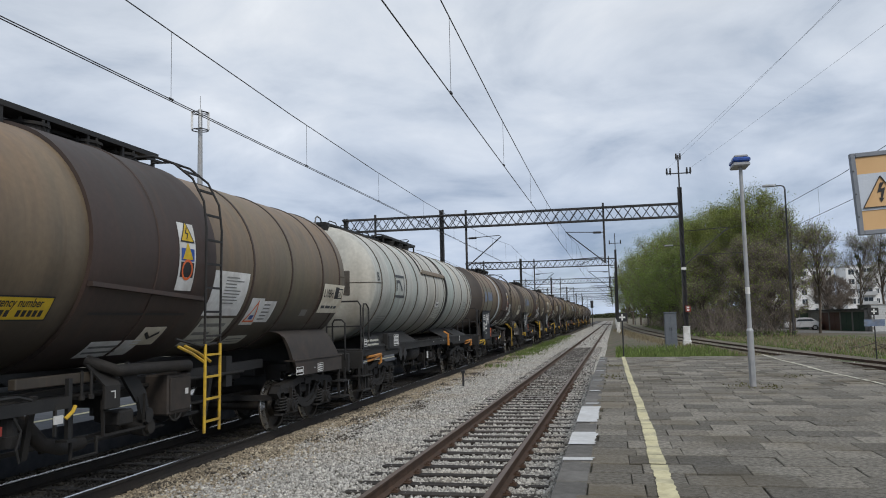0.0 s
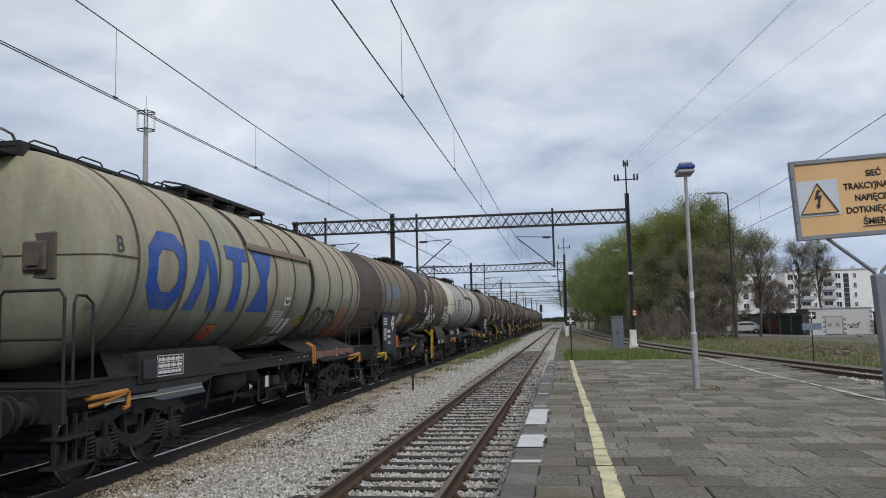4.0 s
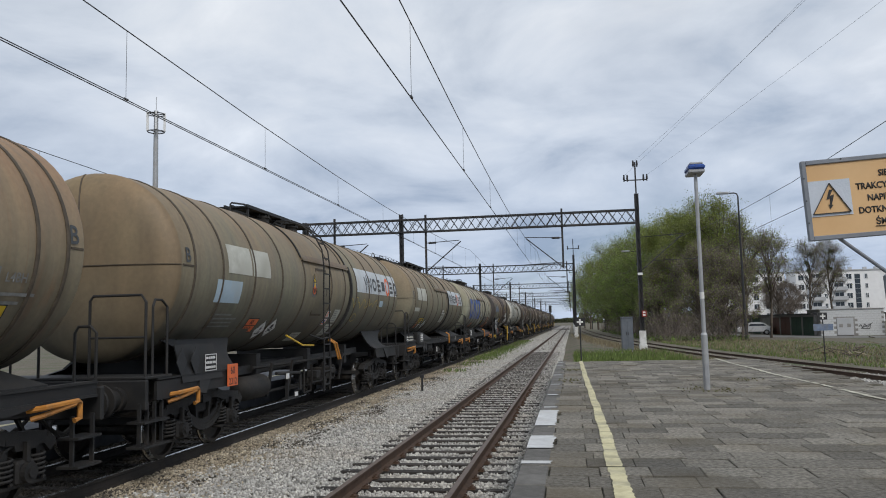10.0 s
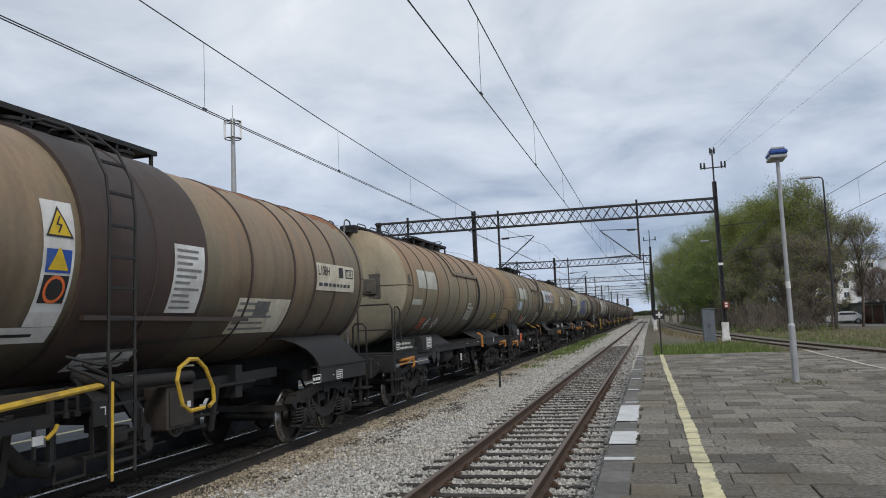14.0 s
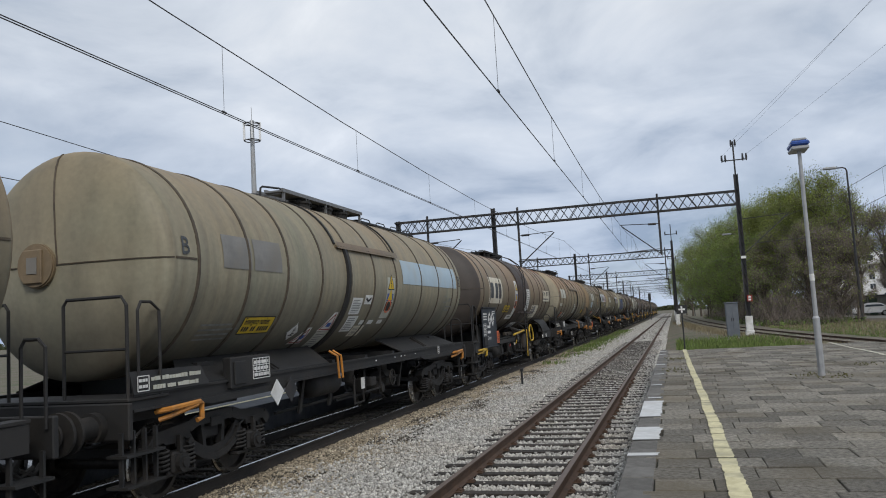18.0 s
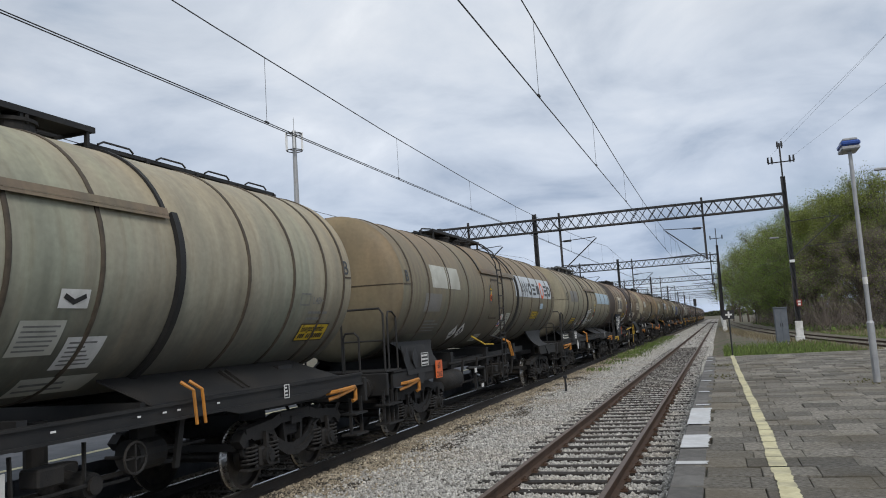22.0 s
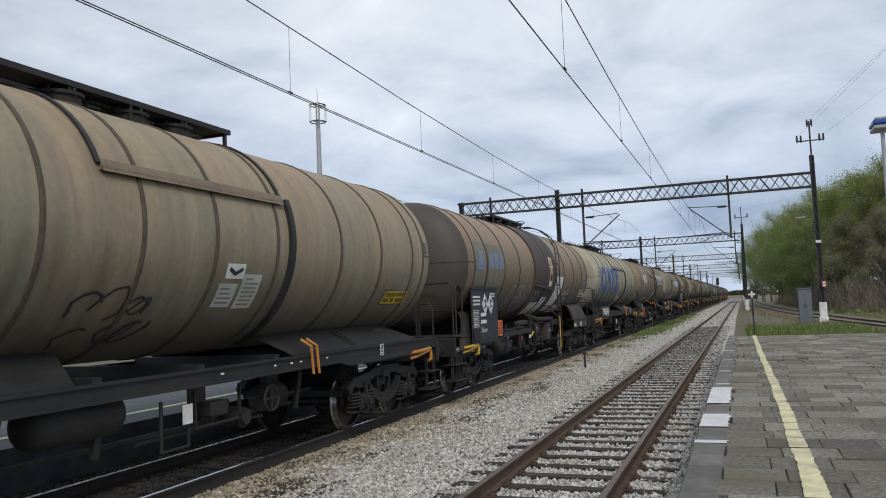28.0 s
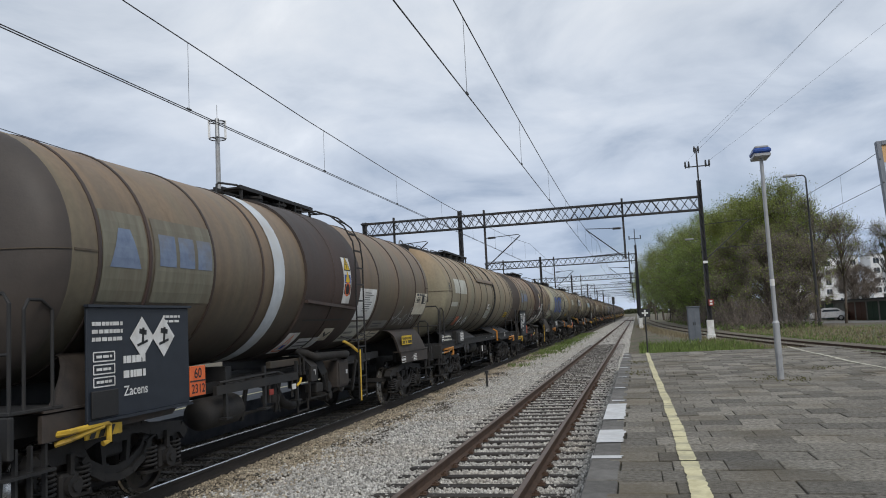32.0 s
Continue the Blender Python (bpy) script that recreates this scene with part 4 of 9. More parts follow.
def end_deck(t, h, s, railing, dark="frame_black"):
    """The end of the frame: headstock, buffers, hook, hoses, deck and its hand rails. s: the end, -1 or 1."""
    e = h + 0.72
    part("headstock", shared(("head", round(h, 2)), lambda bm: (box(bm, -1.32, 1.32, e - 0.08, e, 0.90, 1.32, 0.015), box(bm, -0.3, 0.3, h - 2.0, e - 0.08, 1.0, 1.28, 0.02), *[box(bm, sx * 1.0 - 0.04, sx * 1.0 + 0.04, h - 2.0, e - 0.08, 1.06, 1.28) for sx in (-1, 1)]), dark), None, t, m=pose(0, 0, 0, 0, 0, 0 if s > 0 else 180))
    for sx in (-0.875, 0.875):
        part("buffer", shared("buffer", buffer_mesh, "bogie", True), None, t, "black round buffer", m=pose(sx, s * e, 1.06, 0, 0, 0 if s > 0 else 180))
    turn = pose(0, s * e, 0, 0, 0, 0 if s > 0 else 180)
    part("coupling", shared("coupling", lambda bm: (box(bm, -0.05, 0.05, 0, 0.34, 1.0, 1.10, 0.01), bar(bm, (0.0, 0.30, 1.02), (0.0, 0.60, 0.86), 0.06), bar(bm, (0, 0.02, 1.0), (0, 0.30, 0.62), 0.05)), "bogie"), None, t, m=turn)
    for sx in (-1, 1):
        part("brake_hose", shared(("hose", sx), lambda bm: pipe(bm, [(sx * 0.36, 0, 0.95), (sx * 0.38, 0.18, 0.80), (sx * 0.40, 0.42, 0.62), (sx * 0.40, 0.62, 0.70)], 0.028, 6), "bogie"), None, t, m=turn)
    for sx in (1, -1):
        part("step_iron", shared("step", lambda bm: (bar(bm, (1.25, -0.30, 1.0), (1.25, -0.30, 0.40), 0.05, 0.03), bar(bm, (1.25, 0.10, 1.0), (1.25, 0.10, 0.40), 0.05, 0.03), box(bm, 1.08, 1.36, -0.34, 0.14, 0.38, 0.41), box(bm, 1.08, 1.36, -0.34, 0.14, 0.72, 0.75)), dark), None, t, m=pose(0, s * (e - 0.25), 0, 0, 0, 0 if s * sx > 0 else 180) if sx * s > 0 else pose(0, s * (e - 0.25), 0) @ Matrix.Diagonal((sx, s, 1, 1)))
    if railing:
        part("end_deck", shared(("deck", round(h, 2)), lambda bm: box(bm, -1.30, 1.30, h - 0.05, h + 0.70, 1.325, 1.365, 0.008), "frame_black"), None, t, m=pose(0, 0, 0, 0, 0, 0 if s > 0 else 180))

        def rail_pipes(bm, k):
            y0, y1 = h + 0.05, h + 0.66
            sx = 1 if k % 2 else -1
            if k < 2:
                pipe(bm, [(sx * 1.27, y1, 1.36), (sx * 1.27, y1, 2.42), (sx * 1.20, y1, 2.52), (sx * 0.45, y1, 2.52), (sx * 0.40, y1, 2.45), (sx * 0.40, y1, 1.36)], 0.021, 7)
                pipe(bm, [(sx * 1.27, y1, 1.92), (sx * 0.40, y1, 1.92)], 0.017, 6)
            else:
                pipe(bm, [(sx * 1.29, y0 + 0.05, 1.36), (sx * 1.29, y0 + 0.05, 2.36), (sx * 1.27, y0 + 0.18, 2.46), (sx * 1.27, y0 + 0.36, 2.46), (sx * 1.27, y0 + 0.42, 2.36), (sx * 1.27, y0 + 0.42, 1.36)], 0.019, 7)
        for k in range(4):
            part("railing", shared(("railing", round(h, 2), k), lambda bm: rail_pipes(bm, k), "frame_black"), None, t, "bent black tube railing", m=pose(0, 0, 0, 0, 0, 0 if s > 0 else 180))
    else:
        def grip(bm, sx):
            pipe(bm, [(sx * 1.25, h + 0.62, 1.2), (sx * 1.25, h + 0.62, 2.0), (sx * 1.17, h + 0.62, 2.08), (sx * 1.0, h + 0.62, 2.08), (sx * 0.95, h + 0.62, 2.0), (sx * 0.95, h + 0.62, 1.25)], 0.02, 7)
        for sx in (-1, 1):
            part("hand_grip", shared(("grip", round(h, 2), sx), lambda bm: grip(bm, sx), "frame_black"), None, t, m=pose(0, 0, 0, 0, 0, 0 if s > 0 else 180))


def saddle(bm, sx):
    """Long sloping support plate between side sill and tank, and the block over the pivot."""
    if sx:
        poly(bm, [(sx * 1.27, -3.35, 1.395), (sx * 1.27, 1.05, 1.395), (sx * 0.74, 0.45, 1.70), (sx * 0.74, -3.6, 1.70)], 0.025, (0, 0, 1))
        bar(bm, (sx * 1.22, -1.55, 1.42), (sx * 0.86, -1.55, 1.66), 0.04, 0.09)
        bar(bm, (sx * 1.22, -1.42, 1.42), (sx * 0.86, -1.42, 1.66), 0.04, 0.09)
        poly(bm, [(sx * 1.305, -2.1, 1.21), (sx * 1.305, -1.75, 1.13), (sx * 1.305, 0.4, 1.13), (sx * 1.305, 0.95, 1.21)], 0.05, (-sx, 0, 0))
    else:
        box(bm, -0.95, 0.95, -0.2, 0.2, 1.2, 1.66)
        box(bm, -0.35, 0.35, -0.35, 0.35, 0.8, 1.25)


# the end brackets of frameless wagons: (share of the drop, inner edge, outer edge, how far out) from tank to sill
SKIRTS = {
    "flared": [(0.0, -1.02, 1.40, 0.93), (0.10, -1.16, 1.18, 0.945), (0.25, -1.10, 0.90, 0.965), (0.45, -1.00, 0.66, 1.00), (0.65, -0.93, 0.55, 1.06), (0.85, -0.87, 0.62, 1.16), (1.0, -0.83, 0.95, 1.285)],
    "upright": [(0.0, -1.70, 0.92, 0.955), (0.08, -1.45, 0.96, 1.10), (0.25, -1.30, 1.02, 1.17), (0.45, -1.25, 1.10, 1.215), (0.65, -1.21, 1.19, 1.245), (0.85, -1.17, 1.28, 1.265), (1.0, -1.13, 1.35, 1.275)],
    "arched": [(0.0, -2.30, 0.62, 0.955), (0.07, -1.85, 0.68, 1.10), (0.22, -1.45, 0.78, 1.17), (0.42, -1.12, 0.95, 1.22), (0.65, -0.88, 1.15, 1.25), (0.85, -0.76, 1.38, 1.275), (1.0, -0.72, 1.60, 1.285)],
}
SILLS = {"flared": (-0.80, -0.72, 1.95, 1.30, 1.03), "upright": (-1.12, -0.92, 1.50, 1.30, 1.02), "arched": (-0.72, -0.70, 1.68, 1.30, 1.02)}


def skirt(bm, style, sx):
    """One side of the bracket between tank and bogie: a bent plate that swells from the tank to the sill."""
    top, low = 1.90, 1.32
    rows = []
    for u, a, b, x in SKIRTS[style]:
        rows.append([bm.verts.new((sx * x, a + (b - a) * k / 4, top + (low - top) * u)) for k in range(5)])
    fs = [bm.faces.new((p[i], p[i + 1], q[i + 1], q[i])) for p, q in zip(rows, rows[1:]) for i in range(4)]
    g = bmesh.ops.extrude_face_region(bm, geom=fs)
    bmesh.ops.translate(bm, verts=[v for v in g["geom"] if isinstance(v, bmesh.types.BMVert)], vec=(-sx * 0.06, 0, 0))
    bmesh.ops.recalc_face_normals(bm, faces=bm.faces)


def bracket_sill(bm, style, sx):
    a, b, e, z1, z0 = SILLS[style]
    poly(bm, [(sx * 1.29, a, z1), (sx * 1.29, b, z0 + 0.08), (sx * 1.29, b + 0.12, z0), (sx * 1.29, e, z0 - 0.02), (sx * 1.29, e, z1 - 0.02)], 0.05, (-sx, 0, 0))
    box(bm, sx * 1.20 - 0.11, sx * 1.20 + 0.11, a, e, z1, z1 + 0.025)


def gusset(bm, sx):
    poly(bm, [(sx * 1.34, 0.50, 0.98), (sx * 1.34, 0.74, 1.02), (sx * 1.295, 0.62, 1.34), (sx * 1.295, 0.16, 1.32)], 0.035, (-sx, 0, 0))


def pivot(bm):
    box(bm, -0.95, 0.95, -0.2, 0.2, 1.2, 1.66)
    box(bm, -0.35, 0.35, -0.35, 0.35, 0.8, 1.25)


def reservoir(bm):
    prof = [(-0.62, 0), (-0.60, 0.10), (-0.54, 0.20), (-0.46, 0.235), (0.46, 0.235), (0.54, 0.20), (0.60, 0.10), (0.62, 0)]
    revolve_y(bm, prof, 20, 0, 0)
    bmesh.ops.recalc_face_normals(bm, faces=bm.faces)


def brake_gear(t, y, frameless):
    z = 0.95
    if frameless:
        part("centre_sill", shared("csill", lambda bm: box(bm, -0.35, 0.35, -4.6, 4.6, 1.02, 1.30, 0.02), "frame_black"), None, t)
        for x in (-0.75, 0.75):
            part("side_beam", shared("sidebeam", lambda bm: bar(bm, (0, -4.6, 1.18), (0, 4.6, 1.30), 0.10, 0.16), "frame_black"), None, t, m=pose(x, 0, 0))
        for v in (-3.1, 0.0, 3.1):
            part("cross_beam", shared("crossbeam", lambda bm: box(bm, -0.9, 0.9, -0.1, 0.1, 1.0, 1.5), "frame_black"), None, t, m=pose(0, v, 0))
    part("air_reservoir", shared("reservoir", reservoir, "bogie", True), None, t, "black cylindrical air reservoir", m=pose(0.95, -3.6, 0.86) if frameless else pose(0.95, y - 2.6, 1.05))
    part("brake_cylinder", shared("cylinder", lambda bm: (rod(bm, (0, -0.3, 0), (0, 0.16, 0), 0.19, 16), rod(bm, (0, 0.16, 0), (0, 0.25, 0), 0.19, 16, 0.09), rod(bm, (0, 0.2, 0), (0, 1.1, -0.02), 0.025, 6), box(bm, -0.06, 0.06, -0.2, 0.1, 0.15, 0.4)), "bogie"), None, t, m=pose(0.7, y + 1.3, 0.82))
    part("outlet_valve", shared("valve", lambda bm: (rod(bm, (0.4, 0, 1.35), (0.4, 0, 0.85), 0.12, 12), rod(bm, (0.4, 0, 0.85), (0.95, 0, 0.72), 0.10, 12), rod(bm, (0.95, 0, 0.72), (1.14, 0, 0.70), 0.13, 14), rod(bm, (1.13, 0, 0.70), (1.19, 0, 0.70), 0.09, 10), box(bm, 0.6, 0.8, -0.18, 0.18, 0.62, 0.92, 0.02)), "bogie"), None, t, "black outlet valve with a capped pipe", m=pose(0, y, 0))
    part("hand_wheel", shared("hwheel", lambda bm: [rod(bm, (1.20, 0.17 * math.cos(a), 0.17 * math.sin(a)), (1.20, 0.17 * math.cos(a + 0.53), 0.17 * math.sin(a + 0.53)), 0.016, 6) for a in [k * 0.5236 for k in range(12)]] + [bar(bm, (1.20, -0.16, 0), (1.20, 0.16, 0), 0.018), bar(bm, (1.20, 0, -0.16), (1.20, 0, 0.16), 0.018), rod(bm, (0.8, 0, 0), (1.22, 0, 0), 0.02, 6)], "bogie"), None, t, m=pose(0, y + 0.55, 0.88))
    part("brake_lever", shared("levers", lambda bm: (bar(bm, (1.18, -0.02, 1.15), (1.18, 0.0, 0.72), 0.04, 0.02), bar(bm, (1.18, 0.85, 1.15), (1.18, 0.85, 0.78), 0.04, 0.02), bar(bm, (1.15, -0.1, 0.72), (1.15, 1.0, 0.72), 0.03), bar(bm, (0.8, -0.6, 0.62), (0.8, 1.9, 0.60), 0.035), box(bm, 0.95, 1.2, 0.28, 0.6, 0.80, 0.98, 0.02), pipe(bm, [(1.2, -0.6, 1.1), (1.2, -0.6, 0.55), (1.2, -0.15, 0.55), (1.2, -0.15, 0.75)], 0.022, 6)), "bogie"), None, t, m=pose(0, y - 1.0, 0))
    if not frameless:
        part("lever_plate", shared("lplate2", lambda bm: box(bm, 1.20, 1.215, 0, 0.16, 0.80, 1.02), "white"), None, t, "small white brake plate", m=pose(0, y - 1.25, 0))
    part("support_bracket", shared("hang", lambda bm: [bar(bm, (1.12, u, 1.3), (1.0, u, 0.62), 0.09, 0.04) for u in (-3.1, -1.9, 1.9)] + [bar(bm, (0.6, -3.2, 0.64), (0.6, 2.4, 0.64), 0.05), pipe(bm, [(0.9, -3.6, 1.22), (0.9, 3.4, 1.22)], 0.03, 6)], "bogie"), None, t, m=pose(0, y * 0.5, 0))


def sheet(t, name, material, y0, y1, z0, z1, label="", out=0.006, n=6):
    bm = bmesh.new()
    rect(bm, y0, y1, arc(z0), arc(z1), out, n)
    return part(name, bm, material, t, label)


def print_bars(t, y0, y1, z0, z1, rows, material="print_grey", out=0.010, seed=1, name="print_line"):
    """Writing too small to read: a bar for each line."""
    rnd = random.Random(seed)
    a0, a1 = arc(z0), arc(z1)
    hgt = (a1 - a0) / rows
    for k in range(rows):
        bm = bmesh.new()
        w = (y1 - y0) * rnd.uniform(0.55, 0.98)
        rect(bm, y0 + 0.02, y0 + w, a0 + k * hgt + hgt * 0.28, a0 + k * hgt + hgt * 0.66, out, 2)
        part(name, bm, material, t)


def document(t, y0, y1, z0, z1, rows, material="white", label="white paper notice with grey print", seed=1):
    p = sheet(t, "notice", material, y0, y1, z0, z1, label)
    print_bars(p, y0 + 0.03, y1 - 0.03, z0 + 0.03, z1 - 0.03, rows, seed=seed)


def hazard_diamond(t, y, z, s, seed=0):
    bm = bmesh.new()
    v = arc(z)
    patch(bm, ((y, v - s), (y + s, v), (y, v + s), (y - s, v)), 0.007, 6)
    p = part("hazard_placard", bm, "white", t, "white diamond hazard placard with black symbol")
    bm = bmesh.new()
    k = s * 0.97
    c = [(y, v - k), (y + k, v), (y, v + k), (y - k, v), (y, v - k)]
    stroke(bm, c, s * 0.045, 0.010)
    part("border", bm, "ink", p)
    bm = bmesh.new()
    if seed % 2:
        rect(bm, y - s * 0.24, y + s * 0.24, v + s * 0.0, v + s * 0.4, 0.010, 2)
        stroke(bm, [(y - s * 0.45, v - s * 0.32), (y + s * 0.45, v - s * 0.02)], s * 0.11, 0.010)
        stroke(bm, [(y - s * 0.45, v - s * 0.02), (y + s * 0.45, v - s * 0.32)], s * 0.11, 0.010)
    else:
        stroke(bm, [(y, v - s * 0.30), (y + s * 0.02, v + s * 0.48)], s * 0.09, 0.010)
        stroke(bm, [(y, v + s * 0.1), (y - s * 0.25, v + s * 0.35)], s * 0.06, 0.010)
        stroke(bm, [(y, v + s * 0.05), (y + s * 0.25, v + s * 0.28)], s * 0.06, 0.010)
        rect(bm, y - s * 0.42, y + s * 0.36, v - s * 0.38, v - s * 0.27, 0.010, 2)
        rect(bm, y + s * 0.02, y + s * 0.42, v - s * 0.2, v - s * 0.1, 0.010, 2)
    part("symbol", bm, "ink", p)


def orange_plate(t, y0, y1, z0, z1):
    p = sheet(t, "hazard_number_plate", "orange_plate", y0, y1, z0, z1, "orange hazard number plate with black border")
    a0, a1 = arc(z0), arc(z1)
    am = (a0 + a1) / 2
    bm = bmesh.new()
    stroke(bm, [(y0, a0), (y1, a0), (y1, a1), (y0, a1), (y0, a0)], 0.02, 0.009)
    stroke(bm, [(y0, am), (y1, am)], 0.02, 0.009)
    part("border", bm, "ink", p)
    s = (a1 - a0) * 0.46
    part("lettering", tank_text("60", y0 + (y1 - y0) * 0.30, am + 0.035, s, 0.010), "ink", p)
    part("lettering", tank_text("2312", y0 + (y1 - y0) * 0.08, a0 + 0.035, s, 0.010), "ink", p)


def emergency_plate(t, y0, y1, z0, z1):
    p = sheet(t, "emergency_plate", "yellow_plate", y0, y1, z0, z1, "yellow plate headed emergency number, black border")
    a0, a1 = arc(z0), arc(z1)
    bm = bmesh.new()
    stroke(bm, [(y0, a0), (y1, a0), (y1, a1), (y0, a1), (y0, a0)], 0.018, 0.009)
    part("border", bm, "ink", p)
    s = (a1 - a0) * 0.52
    part("lettering", tank_text("Emergency number", y0 + 0.05, a0 + (a1 - a0) * 0.58, s, 0.010, (y1 - y0 - 0.1) / (s * 8.6)), "ink", p)
    bm = bmesh.new()
    n, u = 12, (y1 - y0 - 0.12) / 12
    for k in range(n):
        if k not in (3, 6):
            rect(bm, y0 + 0.06 + k * u, y0 + 0.06 + k * u + u * 0.68, a0 + (a1 - a0) * 0.16, a0 + (a1 - a0) * 0.44, 0.010, 1)
    part("print_line", bm, "ink", p)


def warning_strip(t, y0, y1, z0, z1, material="white"):
    p = sheet(t, "warning_panel", material, y0, y1, z0, z1, "pale panel with electric shock warning signs", n=8)
    a0, a1 = arc(z0), arc(z1)
    w = (y1 - y0) * 0.40
    yc, d = (y0 + y1) / 2, (a1 - a0)
    bm = bmesh.new()
    v = a0 + d * 0.72
    patch(bm, ((yc - w, v), (yc + w, v), (yc + 0.01, v + w * 1.7), (yc - 0.01, v + w * 1.7)), 0.010, 3)
    part("warning_triangle", bm, "yellow_plate", p, "yellow warning triangle")
    bm = bmesh.new()
    stroke(bm, [(yc - w, v), (yc + w, v), (yc, v + w * 1.7), (yc - w, v)], 0.02, 0.012)
    stroke(bm, [(yc + 0.02, v + w * 1.2), (yc - 0.03, v + w * 0.7), (yc + 0.03, v + w * 0.65), (yc - 0.02, v + w * 0.2)], 0.02, 0.012)
    part("border", bm, "ink", p)
    bm = bmesh.new()
    rect(bm, yc - w, yc + w, a0 + d * 0.44, a0 + d * 0.62, 0.010, 3)
    part("blue_panel", bm, "blue_letter", p)
    bm = bmesh.new()
    v = a0 + d * 0.46
    patch(bm, ((yc - w * 0.8, v), (yc + w * 0.8, v), (yc + 0.01, v + w * 1.3), (yc - 0.01, v + w * 1.3)), 0.012, 3)
    part("warning_triangle", bm, "yellow_plate", p)
    bm = bmesh.new()
    rect(bm, yc - w, yc + w, a0 + d * 0.20, a0 + d * 0.42, 0.010, 3)
    part("panel", bm, "ink", p)
    bm = bmesh.new()
    for k in range(12):
        a, b = k * math.pi / 6, (k + 1) * math.pi / 6
        r = w * 0.75
        stroke(bm, [(yc + r * math.cos(a), a0 + d * 0.31 + r * math.sin(a)), (yc + r * math.cos(b), a0 + d * 0.31 + r * math.sin(b))], 0.035, 0.013)
    part("red_ring", bm, "orange_plate", p)


def white_blocks(bm, x, y0, y1, z0, z1, rows, seed):
    rnd = random.Random(seed)
    hgt = (z1 - z0) / rows
    for k in range(rows):
        y = y0
        while y < y1 - 0.03:
            w = min(rnd.uniform(0.05, 0.13), y1 - y)
            box(bm, x, x + 0.004, y, y + w * 0.8, z0 + k * hgt + hgt * 0.25, z0 + k * hgt + hgt * 0.75)
            y += w


def frame_marks(t, x, y0, y1, z0, z1, rows, seed, outline=True):
    bm = bmesh.new()
    white_blocks(bm, x, y0 + 0.02, y1 - 0.02, z0 + 0.015, z1 - 0.015, rows, seed)
    if outline:
        for a, b in (((y0, z0), (y1, z0)), ((y1, z0), (y1, z1)), ((y1, z1), (y0, z1)), ((y0, z1), (y0, z0))):
            bar(bm, (x + 0.002, a[0], a[1]), (x + 0.002, b[0], b[1]), 0.004, 0.012)
    return part("marking", bm, "white", t, "white stencilled marking")


def load_table(t, x, y0, y1, z0, z1):
    """The white ruled table of load limits: an outline, columns and blocks of figures."""
    bm = bmesh.new()
    for k in range(4):
        z = z0 + (z1 - z0) * k / 3
        bar(bm, (x, y0, z), (x, y1, z), 0.004, 0.011)
    for k in range(6):
        y = y0 + (y1 - y0) * k / 5
        bar(bm, (x, y, z0 if k in (0, 5) else z0 + (z1 - z0) / 3), (x, y, z1), 0.004, 0.011)
    white_blocks(bm, x, y0 + 0.03, y1 - 0.03, z0 + 0.01, z1 - 0.01, 3, 77)
    part("load_table", bm, "white", t, "white ruled load table")


def shunter_handle(t, y, z, material="orange_paint"):
    def make(bm):
        pipe(bm, [(1.22, -0.10, 0.0), (1.40, -0.05, 0.03), (1.40, 0.55, 0.05), (1.38, 0.62, 0.02), (1.38, 0.62, -0.16), (1.36, 0.54, -0.18)], 0.034, 7)
        pipe(bm, [(1.24, -0.06, -0.10), (1.36, 0.0, -0.06), (1.40, 0.5, 0.02)], 0.030, 7)
    return part("shunter_handle", shared(("handle", material), make, material), None, t, "bright bent shunter handle", m=pose(0, y, z))


def stripe_board(t, y, z):
    def make(bm):
        poly(bm, [(1.31, 0, 0), (1.31, 0.62, 0), (1.31, 0.62, 0.12), (1.31, 0, 0.16)], 0.02, (1, 0, 0))
    p = part("stripe_board", shared("stripeb", make, "yellow_paint"), None, t, "yellow and black striped board", m=pose(0, y, z))
    part("stripe", shared("stripes", lambda bm: [poly(bm, [(1.335, u, 0.005), (1.335, u + 0.08, 0.005), (1.335, u + 0.14, 0.115), (1.335, u + 0.06, 0.115)], 0.004, (1, 0, 0)) for u in (0.05, 0.2, 0.35)], "ink"), None, p)


